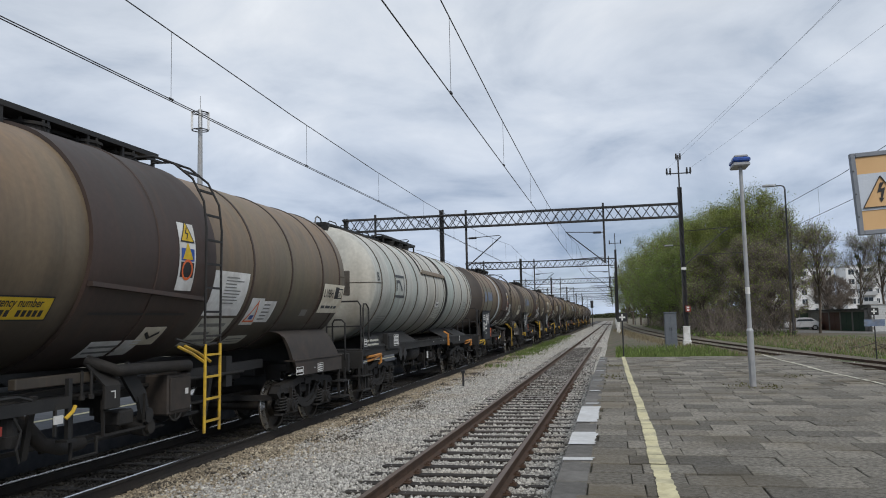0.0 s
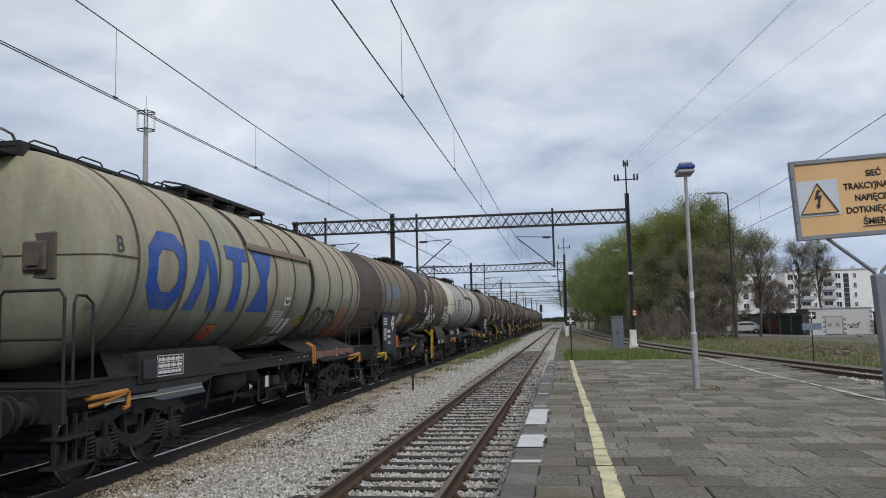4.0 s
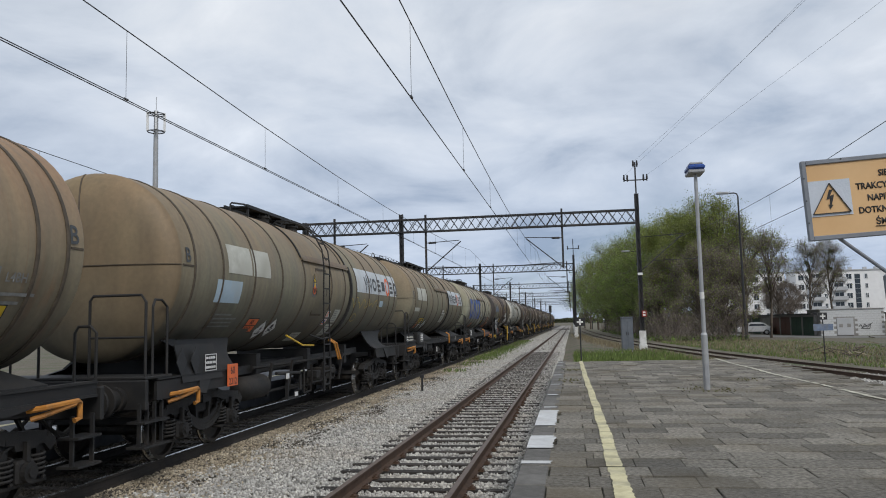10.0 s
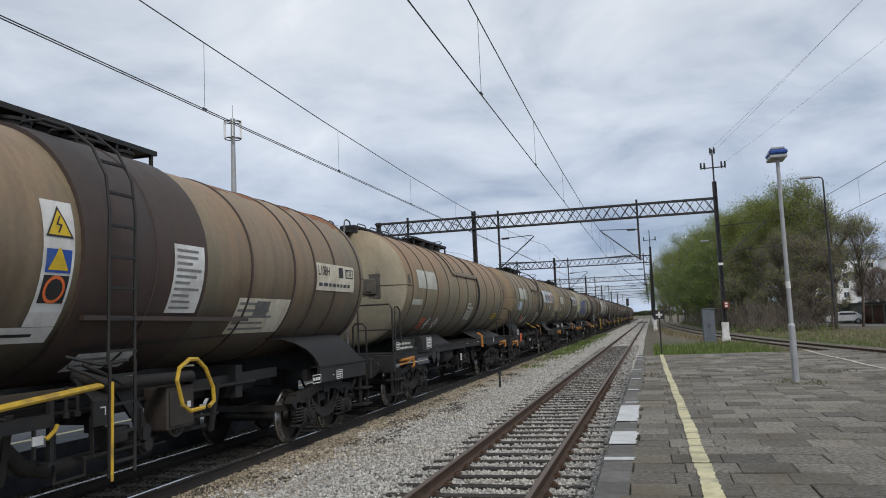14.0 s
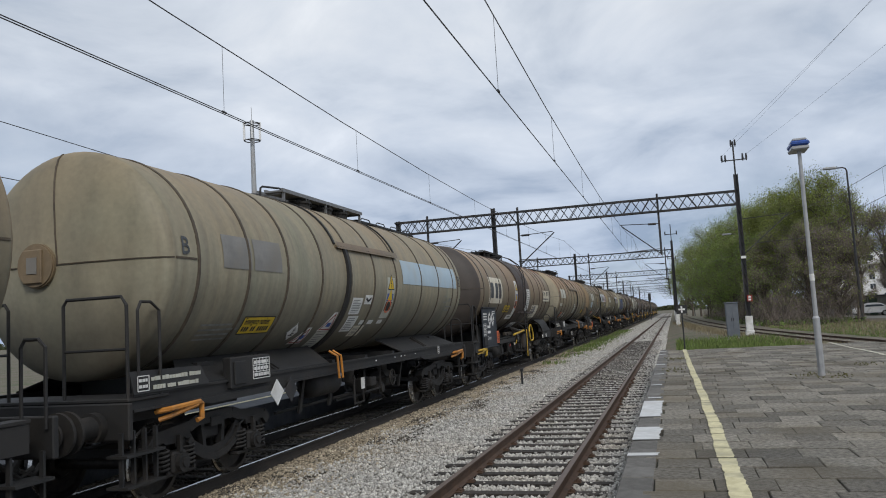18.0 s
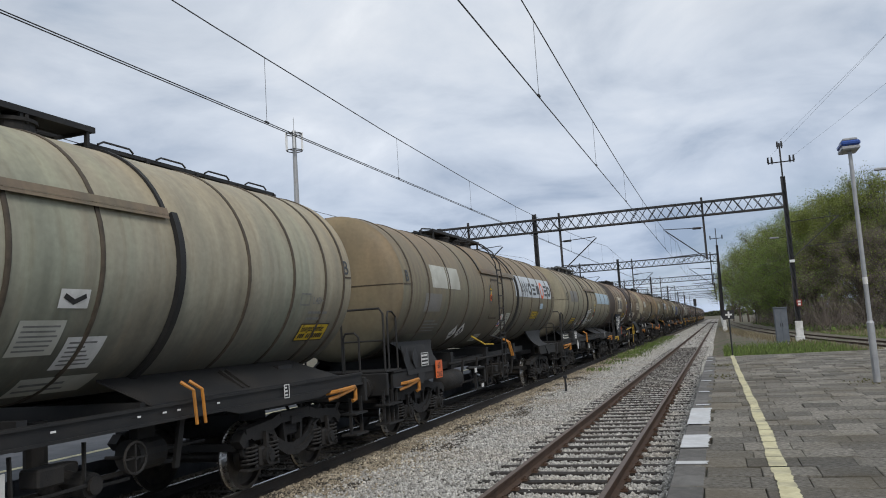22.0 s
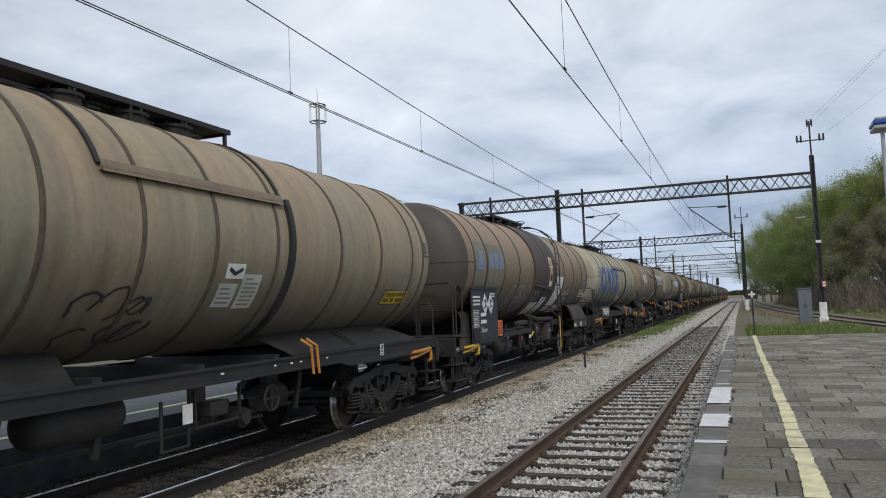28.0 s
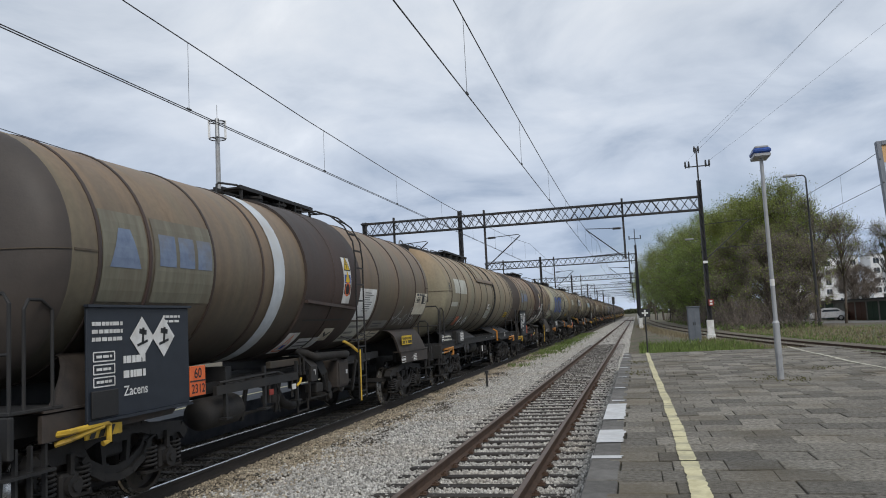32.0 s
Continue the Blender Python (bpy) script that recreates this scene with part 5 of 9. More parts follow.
def top_platform(t, y0, y1, steel="frame_black"):
    """The working platform over the dome covers."""
    def make(bm):
        for x in (-0.42, 0.10):
            box(bm, x - 0.16, x + 0.20, y0, y1, 4.66, 4.69)
            bar(bm, (x + 0.20, y0, 4.69), (x + 0.20, y1, 4.69), 0.035, 0.07)
            bar(bm, (x - 0.16, y0, 4.69), (x - 0.16, y1, 4.69), 0.035, 0.07)
        n = 5
        for k in range(n):
            y = y0 + 0.1 + (y1 - y0 - 0.2) * k / (n - 1)
            for x in (-0.55, 0.28):
                bar(bm, (x, y, AZ + math.sqrt(R * R - x * x) - 0.02), (x, y, 4.67), 0.045)
            bar(bm, (-0.58, y, 4.65), (0.30, y, 4.65), 0.04)
    part("top_platform", shared(("topp", y0, y1), make, steel), None, t, "steel grating platform on top")
    def lids(bm):
        for u in (-0.9, 0.15, 1.0):
            rod(bm, (0.05, u, 4.42), (0.05, u, 4.56), 0.27, 18)
            rod(bm, (0.05, u, 4.56), (0.05, u, 4.60), 0.30, 18)
            for k in range(6):
                a = k * math.pi / 3
                rod(bm, (0.05 + 0.27 * math.cos(a), u + 0.27 * math.sin(a), 4.54), (0.05 + 0.27 * math.cos(a), u + 0.27 * math.sin(a), 4.64), 0.02, 6)
        pipe(bm, [(0.1, -0.6, 4.50), (0.1, -0.5, 4.62), (0.1, 0.0, 4.62)], 0.04, 6)
    part("dome_cover", shared("lids", lids, "bogie"), None, t, "bolted round dome covers", m=pose(0, (y0 + y1) / 2, 0))
    part("hand_hoop", shared(("hoop", y0), lambda bm: pipe(bm, [(0.25, y0 - 0.75, 4.43), (0.25, y0 - 0.72, 4.62), (0.25, y0 - 0.65, 4.66), (0.25, y0 + 0.0, 4.72), (0.25, y0 + 0.08, 4.70), (0.25, y0 + 0.1, 4.62)], 0.02, 6), "frame_black"), None, t)


def walkway(t, y0, y1):
    def make(bm):
        for x in (-0.16, 0.16):
            bar(bm, (x, y0, 4.545), (x, y1, 4.545), 0.04, 0.05)
        n = int((y1 - y0) / 0.9)
        for k in range(n + 1):
            y = y0 + (y1 - y0) * k / n
            bar(bm, (-0.2, y, 4.52), (0.2, y, 4.52), 0.05)
            bar(bm, (0.17, y, 4.45), (0.17, y, 4.53), 0.04)
        box(bm, -0.15, 0.15, y0, y1, 4.555, 4.57)
        for k in range(n):
            y = y0 + (y1 - y0) * (k + 0.15) / n
            pipe(bm, [(0.2, y, 4.57), (0.2, y + 0.1, 4.62), (0.2, y + 0.55, 4.62), (0.2, y + 0.62, 4.57)], 0.014, 5)
    part("walkway", shared(("walk", y0, y1), make, "frame_black"), None, t, "narrow walkway along the tank top")


def hood(t, y0, y1, turned=False):
    part("drip_ledge", shared(("ledge", y0, y1), lambda bm: (patch(bm, ((y0, arc(3.50)), (y1, arc(3.50)), (y1, arc(3.58)), (y0, arc(3.58))), 0.06, 6), patch(bm, ((y0, arc(3.46)), (y1, arc(3.46)), (y1, arc(3.50)), (y0, arc(3.50))), 0.055, 6), box(bm, 1.33, 1.425, y0, y1, 3.49, 3.52)), "tank_brown"), None, t, "brown drip ledge along the side")
    part("cover_hoop", shared(("chh", y0), lambda bm: revolve_y(bm, [(-0.03, R), (-0.03, R + 0.03), (0.03, R + 0.03), (0.03, R)], 20, 0, AZ, radians(22), radians(150)), "frame_black"), None, t, m=pose(0, y0, 0))
    part("cover_hoop", shared(("chh", y0), None, None), None, t, m=pose(0, y1, 0))
    part("side_pipe", shared("sidepipe", lambda bm: revolve_y(bm, [(-0.055, R - 0.02), (-0.05, R + 0.055), (0.05, R + 0.055), (0.055, R - 0.02)], 20, 0, AZ, radians(-68), radians(22)), "frame_black"), None, t, "black vertical band down the side", m=pose(0, y0 + 0.36 if turned else y1 + 0.12, 0))


def end_fittings(t, h):
    """Ladder, round cover and box on the rear dome."""
    y = -h - 0.29
    dome_seam(t, h, 0.30, (0, 180))
    part("end_ladder", shared(("endl", h), lambda bm: ([bar(bm, (sx, y - 0.10, 1.36), (sx, y - 0.10, 4.55), 0.04, 0.03) for sx in (-0.42, 0.02)] + [bar(bm, (-0.42, y - 0.10, 1.6 + 0.3 * k), (0.02, y - 0.10, 1.6 + 0.3 * k), 0.03) for k in range(10)] + [pipe(bm, [(sx, y - 0.1, 4.5), (sx, y - 0.07, 4.64), (sx, y + 0.04, 4.70), (sx, y + 0.25, 4.67), (sx, y + 0.42, 4.45)], 0.02, 6) for sx in (-0.42, 0.02)]), "steel_dull"), None, t, "grey steel ladder on the tank end")
    part("round_cover", shared(("rcov", h), lambda bm: (rod(bm, (-0.2, y + 0.10, AZ - 0.03), (-0.2, y - 0.02, AZ - 0.03), 0.34, 28), rod(bm, (-0.2, y - 0.02, AZ - 0.03), (-0.2, y - 0.03, AZ - 0.03), 0.30, 28)), "grey_patch"), None, t)
    part("gauge_box", shared(("gbox", h), lambda bm: (box(bm, 0.32, 0.86, y + 0.02, y + 0.14, 2.68, 3.30, 0.02), box(bm, 0.42, 0.76, y - 0.05, y + 0.04, 2.78, 3.18, 0.03), box(bm, 0.50, 0.68, y - 0.08, y - 0.04, 2.85, 3.0, 0.01)), "gauge_steel"), None, t, "grey box on the tank end")
    part("end_step", shared(("estep", h), lambda bm: (box(bm, -0.55, 0.15, y - 0.1, y + 0.42, 4.36, 4.40), box(bm, -0.3, 0.25, y + 0.18, y + 0.30, 4.16, 4.5)), "frame_black"), None, t)
    bm = bmesh.new()
    poly(bm, [(0.38, y + 0.10, 3.70), (0.62, y + 0.10, 3.70), (0.50, y + 0.10, 3.92)], 0.01, (0, -1, 0))
    part("warning_triangle", bm, "orange_paint", t, "small yellow warning triangle")


def dome_seam(t, h, d, angles):
    """Raised weld lines from the middle of the rear dome out to its rim."""
    for a in angles:
        bm = bmesh.new()
        pts = [(r * math.cos(radians(a)), -h - d * f - 0.004, AZ + r * math.sin(radians(a))) for r, f in DOME]
        for p, q in zip(pts, pts[1:]):
            bar(bm, p, q, 0.022, 0.012)
        part("end_seam", bm, "tank_ring", t)


def end_disc(t, h, brown):
    """The round manhole cover on the rear dome, with its small gauge window."""
    if brown:
        x, z, r, d, paint = -0.05, AZ + 0.05, 0.55, 0.50, "tank_end"
    else:
        x, z, r, d, paint = -0.30, AZ, 0.28, 0.30, "tank_end_tan"
    dome_seam(t, h, d, (0, 180) if brown else (0, 180, 96))
    y = -h - d
    part("round_cover", shared(("edisc", h, brown), lambda bm: (rod(bm, (x, y + 0.12, z), (x, y - 0.035, z), r, 40), rod(bm, (x, y - 0.03, z), (x, y - 0.055, z), r * 0.94, 40), box(bm, x - 0.16, x + 0.12, y - 0.085, y - 0.05, z - 0.22, z + 0.20, 0.01)), paint), None, t, "round cover on the tank end")
    bm = bmesh.new()
    box(bm, x - 0.09, x + 0.06, y - 0.096, y - 0.085, z - 0.10, z + 0.10)
    part("gauge_face", bm, "white" if brown else "grey_patch", t)


BROWN = ("tank_brown", "tank_tan")
END_PAINT = {"tank_brown": "tank_end", "tank_tan": "tank_end", "tank_rusty": "tank_end_cream"}


def common(name, label, h, paint, rings, bog, frameless, railing):
    t = thing(name, label, "tank wagon", "tank wagons of the goods train")
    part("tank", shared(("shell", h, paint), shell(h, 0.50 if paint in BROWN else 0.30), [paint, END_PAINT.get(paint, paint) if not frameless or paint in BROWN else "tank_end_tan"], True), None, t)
    for y in rings:
        part("hoop_ring", shared(("ring", paint), ring(), "tank_ring" if paint not in BROWN else "tank_dark", True), None, t, m=pose(0, y, 0))
    for s in (-1, 1):
        bogie(t, s * bog)
        turn = pose(0, s * bog, 0, 0, 0, 0 if s > 0 else 180)
        if frameless:
            bm = bmesh.new()
            rect(bm, s * bog - 1.75, s * bog + 0.75, arc(1.86), arc(2.02), 0.012, 6) if s > 0 else rect(bm, s * bog - 0.75, s * bog + 1.75, arc(1.86), arc(2.02), 0.012, 6)
            part("wear_plate", bm, paint, t)
            style = "flared" if paint == "tank_beige" else "arched" if "cream owner" in label else "upright"
            steel = "skirt_brown" if style == "upright" else "frame_black"
            part("pivot_block", shared("pivot", pivot, "frame_black"), None, t, m=turn)
            for sx in (-1, 1):
                part("end_skirt", shared(("skirt", style, sx), lambda bm: skirt(bm, style, sx), steel, True), None, t, "dark swelling bracket plate under the tank", m=turn)
                part("bracket_sill", shared(("bsill", style, sx), lambda bm: bracket_sill(bm, style, sx), steel), None, t, m=turn)
                if style == "flared":
                    part("gusset", shared(("gusset", sx), lambda bm: gusset(bm, sx), steel), None, t, m=turn)
        else:
            for sx in (-1, 0, 1):
                part("saddle_plate" if sx else "pivot_block", shared(("saddle", sx), lambda bm: saddle(bm, sx), "frame_black"), None, t, m=turn)
        end_deck(t, h, s, s < 0 and railing)
    for a, b in ((-h + 0.02, rings[0] - 0.05), (rings[-1] + 0.05, h - 0.02)):
        bm = bmesh.new()
        box(bm, R - 0.006, R + 0.010, a, b, AZ - 0.012, AZ + 0.012)
        part("seam", bm, "tank_ring", t)
    return t


M["skirt_brown"] = pbr("skirt_brown", (0.028, 0.023, 0.020), (0.056, 0.044, 0.036), 5, 0.7, 0, 0.1, 50, (0.085, 0.06, 0.045), 1.2, 0.6)
M["gauge_steel"] = pbr("gauge_steel", (0.055, 0.050, 0.043), (0.105, 0.092, 0.076), 4, 0.7, 0, 0.15, 40, (0.13, 0.10, 0.07), 1.5, 0.5)
M["tank_ring"] = pbr("tank_ring", (0.052, 0.040, 0.028), (0.115, 0.090, 0.062), 6, 0.75, 0, 0.2, 40, (0.04, 0.032, 0.025), 1.5, 0.7)


def short_wagon(label, h=6.67, paint="tank_beige", fittings=True, bog=5.3, extra=0, turned=False):
    """A tank wagon on a full frame with side sills."""
    cream = paint == "tank_cream"
    rings = [-5.68, -4.32, -3.07, -1.81, -0.37, 0.74, 3.34, 4.49, 5.45, 6.07] if cream else [-h + 0.5, -4.92, -3.74, -2.48, -1.21, 0.0, 1.30, 3.07, 4.5, 5.85, h - 0.3]
    t = common("tank_wagon", label, h, paint, rings, bog, False, True)
    for sx in (-1, 1):
        part("side_sill", shared(("sill", h, sx), lambda bm: poly(bm, [(sx * 1.25 + u, -h - 0.6, z) for u, z in ((-0.05, 1.20), (0.05, 1.20), (0.05, 1.23), (0.02, 1.23), (0.02, 1.37), (0.05, 1.37), (0.05, 1.40), (-0.05, 1.40), (-0.05, 1.37), (-0.02, 1.37), (-0.02, 1.23), (-0.05, 1.23))], 2 * h + 1.2, (0, 1, 0)), "frame_black"), None, t, "long black side sill")
    for y in (-3.3, -1.6, 0, 1.6, 3.3):
        part("cross_member", shared("xmember", lambda bm: box(bm, -1.2, 1.2, -0.06, 0.06, 1.18, 1.45), "frame_black"), None, t, m=pose(0, y, 0))
    brake_gear(t, 0.9, False)
    hood(t, -1.74, 1.80 if cream else 1.50, turned)
    top_platform(t, *((-1.62, 2.35, "steel_dull") if turned else (-2.1, 1.9)))
    if not turned:
        walkway(t, -h - 0.1, -2.1)
    if extra:
        walkway(t, 2.35 if turned else 1.9, h - 0.2)
    if fittings:
        end_fittings(t, h)
    shunter_handle(t, -h - 0.02, 1.15)
    shunter_handle(t, h - 0.5, 1.15)
    part("orange_lever", shared("olever", lambda bm: (pipe(bm, [(1.22, 0, 1.62), (1.36, 0.05, 1.52), (1.36, 0.10, 1.12)], 0.022, 6), pipe(bm, [(1.22, 0.16, 1.62), (1.36, 0.21, 1.52), (1.36, 0.26, 1.12)], 0.022, 6)), "orange_paint"), None, t, "pair of orange levers", m=pose(0, -1.83 if turned else 2.2, 0))
    # black number panels on the sill
    a, b = (-h + 1.0, -h + 3.62) if cream else (-h - 0.62, -h + 0.88)
    bm = bmesh.new()
    if cream:
        box(bm, 1.22, 1.31, a, b, 1.24, 1.70, 0.01)
    else:
        poly(bm, [(1.30, a, 1.40), (1.30, b, 1.40), (1.24, b - 0.1, 1.64), (1.24, a, 1.66)], 0.02, (1, 0, 0))
    p = part("number_panel", bm, "frame_black", t, "black panel with white stencilled lines")
    bm = bmesh.new()
    rnd = random.Random(int(h * 100) + len(label))
    for k in range(2):
        y = a + 0.35
        while y < b - 0.25 and not cream:
            w = rnd.choice((0.03, 0.035, 0.05, 0.11))
            z = 1.43 + 0.10 * k
            x = 1.32 - (z - 1.40) * 0.25 + 0.006
            box(bm, x - 0.01, x + 0.006, y, y + w, z, z + rnd.uniform(0.04, 0.055))
            y += w + rnd.choice((0.015, 0.02, 0.06))
    if not cream:
        part("print_line", bm, "pale_patch", p)
        frame_marks(p, 1.322, a + 0.06, a + 0.26, 1.43, 1.60, 2, 4)
        part("sign_box", shared("sbox", lambda bm: (box(bm, 1.2, 1.34, 0, 1.08, 1.27, 1.70, 0.015), box(bm, 1.34, 1.365, 0.06, 0.36, 1.32, 1.64, 0.01)), "frame_black"), None, t, "black box with a white load table", m=pose(0, -h + 1.38, 0))
        load_table(t, 1.345, -h + 1.96, -h + 2.44, 1.36, 1.65)
    else:
        bm.free()
        load_table(t, 1.315, a + 0.49, a + 1.28, 1.32, 1.62)
        part("sign_box", shared("sboxc", lambda bm: box(bm, 1.31, 1.36, 0, 0.36, 1.30, 1.58, 0.01), "steel_black"), None, t, m=pose(0, a + 0.06, 0))
    for k, u in enumerate((-4.0, -3.55)):
        if not cream:
            bm = bmesh.new()
            poly(bm, [(1.33, u, 0.90), (1.33, u + 0.21, 1.10), (1.33, u, 1.30), (1.33, u - 0.21, 1.10)], 0.008, (1, 0, 0))
            pale = turned and k == 0
            part("folded_placard", bm, "white" if pale else "steel_black", t, "white diamond placard" if pale else "black folded diamond placard holder")
    for k, y in enumerate((0.2, 1.35, 1.75, 2.0, 2.75)):
        frame_marks(t, 1.305, y, y + 0.12, 1.28, 1.35, 1, k, False)
    frame_marks(t, 1.305, bog - 0.65, bog - 0.52, 1.22, 1.40, 3, 9)
    u = -0.43 if turned else 0.25
    sheet(t, "chevron_plate", "white", u, u + 0.37, 2.46, 2.64, "white plate with a black chevron")
    bm = bmesh.new()
    stroke(bm, [(u + 0.05, arc(2.58)), (u + 0.18, arc(2.52)), (u + 0.32, arc(2.58))], 0.05, 0.011)
    part("chevron", bm, "ink", t)
    if cream:
        document(t, -0.12, 0.42, 2.03, 2.35, 6, "pale_patch", "pale worn data sheet", 5)
        document(t, 0.52, 1.04, 1.88, 2.19, 6, "white", "white data sheet", 6)
        document(t, 0.30, 1.30, 1.64, 1.81, 2, "pale_patch", "pale worn plate", 7)
        for k, (u0, u1, w0, w1) in enumerate(((-4.95, -4.62, 2.0, 2.12), (-4.98, -4.60, 1.86, 1.96), (-4.12, -3.75, 1.90, 2.10), (-3.68, -3.30, 1.95, 2.12), (-3.22, -2.75, 1.95, 2.12), (-3.70, -3.36, 1.82, 1.92))):
            f = bmesh.new()
            stroke(f, [(u0, arc(w0)), (u1, arc(w0)), (u1, arc(w1)), (u0, arc(w1)), (u0, arc(w0))], 0.014)
            part("date_frame", f, "print_grey", t)
            print_bars(t, u0 + 0.03, u1 - 0.03, w0 + 0.02, w1 - 0.02, 2, seed=60 + k)
    elif turned:
        document(t, -1.04, -0.53, 2.27, 2.58, 8, "white", "white paper notice with grey print", 5)
        document(t, -0.96, -0.45, 1.95, 2.24, 7, "white", "white paper notice with grey print", 6)
        document(t, -0.40, 0.16, 1.85, 2.05, 5, "cream_plate", "cream notice plate with red print", 7)
        for u in (-0.24, 0.20, 0.74):
            sheet(t, "small_plate", "white", u, u + 0.27, 2.07, 2.15, "small white plate")
        for u, z, s in ((-2.02, 1.99, 0.32), (-2.78, 1.80, 0.26)):
            p = bmesh.new()
            patch(p, ((u, arc(z)), (u + 0.52, arc(z)), (u + 0.50, arc(z + s)), (u + 0.34, arc(z + s))), 0.007, 4)
            p = part("warning_plate", p, "white", t, "white plate with a red bordered triangle")
            bm = bmesh.new()
            stroke(bm, [(u + 0.05, arc(z + 0.025)), (u + 0.49, arc(z + 0.025)), (u + 0.43, arc(z + s - 0.03)), (u + 0.05, arc(z + 0.025))], 0.03, 0.012)
            part("red_triangle", bm, "red_paint", p)
            bm = bmesh.new()
            rect(bm, u + 0.25, u + 0.42, arc(z + 0.07), arc(z + 0.14), 0.012, 2)
            part("symbol", bm, "blue_letter", p)
        document(t, -1.98, -1.46, 1.70, 1.98, 6, "pale_patch", "pale worn data sheet", 16)
    else:
        document(t, 0.62, 1.02, 2.10, 2.52, 7, "pale_patch", "pale worn data sheet", 5)
        document(t, 0.18, 0.55, 2.12, 2.40, 4, "pale_patch", "pale worn data sheet", 6)
    part("lettering", tank_text("L4BH", h - 1.25, arc(2.56), 0.15), "print_grey", t)
    print_bars(t, h - 1.35, h - 0.7, 2.30, 2.48, 2, seed=8)
    frame = bmesh.new()
    stroke(frame, [(h - 1.62, arc(2.54)), (h - 1.35, arc(2.54)), (h - 1.35, arc(2.70)), (h - 1.62, arc(2.70)), (h - 1.62, arc(2.54))], 0.02)
    part("date_frame", frame, "print_grey", t)
    print_bars(t, -h + 0.85, -h + 1.9, 1.95, 2.2, 4, seed=11)
    part("end_letter", tank_text("B", h - 0.28, arc(3.05), 0.32), "ink_grey", t)
    part("end_letter", tank_text("B", -h + 0.12, arc(3.05), 0.32), "ink_grey", t)
    return t


def middle_ladder(t, y, lower, rail="frame_black"):
    """A ladder over the tank's shoulder; lower: how its hanging section is painted."""
    pts = [(1.62, 0, 1.70), (1.645, 0, 3.4), (1.60, 0, 3.78), (1.42, 0, 4.12), (1.12, 0, 4.36), (0.80, 0, 4.48), (0.50, 0, 4.49), (0.40, 0, 4.40)]
    part("side_ladder", shared("sladder", ladder_mesh(0.44, pts), "frame_black"), None, t, "black steel ladder up the middle of the side", m=pose(0, y, 0))
    part("ladder_brace", shared("lbrace", lambda bm: pipe(bm, [(1.62, 0.1, 1.76), (1.62, -0.35, 1.74), (1.42, -0.62, 1.84)], 0.02, 6), "frame_black"), None, t, m=pose(0, y, 0))
    if lower == "yellow":
        part("yellow_ladder", shared("yladder", ladder_mesh(0.42, [(1.62, 0, 0.53), (1.635, 0, 1.76)], 0.29, 0.022), "yellow_paint"), None, t, "yellow lower ladder section", m=pose(0, y - 0.01, 0))
    if lower in ("half", "grey"):
        part("ladder_section", shared("gladder", ladder_mesh(0.42, [(1.62, 0, 0.55), (1.635, 0, 1.76)], 0.29, 0.02), "frame_black"), None, t, "grey hanging ladder section", m=pose(0, y, 0))
    if lower == "half":
        part("ladder_post", shared("ypost", lambda bm: rod(bm, (1.66, -0.215, 0.52), (1.67, -0.215, 1.55), 0.016, 8), "yellow_paint"), None, t, "yellow painted ladder post", m=pose(0, y, 0))
    if lower in ("half", "yellow"):
        for k in (0, 1):
            part("bent_rail", shared(("rail", rail), lambda bm: pipe(bm, [(1.62, -0.20, 1.50), (1.56, -0.45, 1.64), (1.48, -0.66, 1.74)], 0.022, 6), rail), None, t, m=pose(-0.12 * k, y + 0.36 * k, 0))


def test_plate(t, variant):
    """The cream plate near the front with the tank code, a black square and a framed date."""
    y0, y1, z0, z1 = {5: (4.88, 6.70, 2.71, 3.20), 2: (5.98, 7.15, 2.28, 2.84), 0: (6.08, 7.28, 2.24, 2.82)}.get(variant, (5.96, 7.26, 2.18, 2.46))
    p = sheet(t, "test_plate", "cream_plate", y0, y1, z0, z1, "cream plate with black tank code and framed date", 0.022, 8)
    a0, a1 = arc(z0), arc(z1)
    d = a1 - a0
    LIFT[0] = 0.016
    part("lettering", tank_text("L4BH" if variant == 2 else "L10BH", y0 + 0.06, a0 + d * 0.56, 0.24, 0.010, 0.8), "ink", p)
    bm = bmesh.new()
    ym = y0 + (y1 - y0) * 0.56
    rect(bm, ym, ym + 0.22, a0 + d * 0.52, a0 + d * 0.92, 0.010, 3)
    part("black_square", bm, "ink", p)
    bm = bmesh.new()
    u0, u1, w0, w1 = y1 - 0.46, y1 - 0.08, a0 + d * 0.55, a0 + d * 0.86
    stroke(bm, [(u0, w0), (u1, w0), (u1, w1), (u0, w1), (u0, w0)], 0.022, 0.010)
    part("date_frame", bm, "ink", p)
    part("lettering", tank_text("09.24" if variant == 2 else "03.26", u0 + 0.03, w0 + 0.04, 0.14, 0.010, 0.85), "ink", p)
    bm = bmesh.new()
    u = y0 + 0.1
    rnd = random.Random(variant + 40)
    v = a0 + d * (0.93 if variant == 2 else 0.22)
    while u < y1 - 0.35:
        w = rnd.uniform(0.1, 0.3)
        rect(bm, u, u + w, v - 0.03, v + 0.03, 0.010, 1)
        u += w + 0.05
    part("print_line", bm, "ink_grey", p)
    LIFT[0] = 0.0


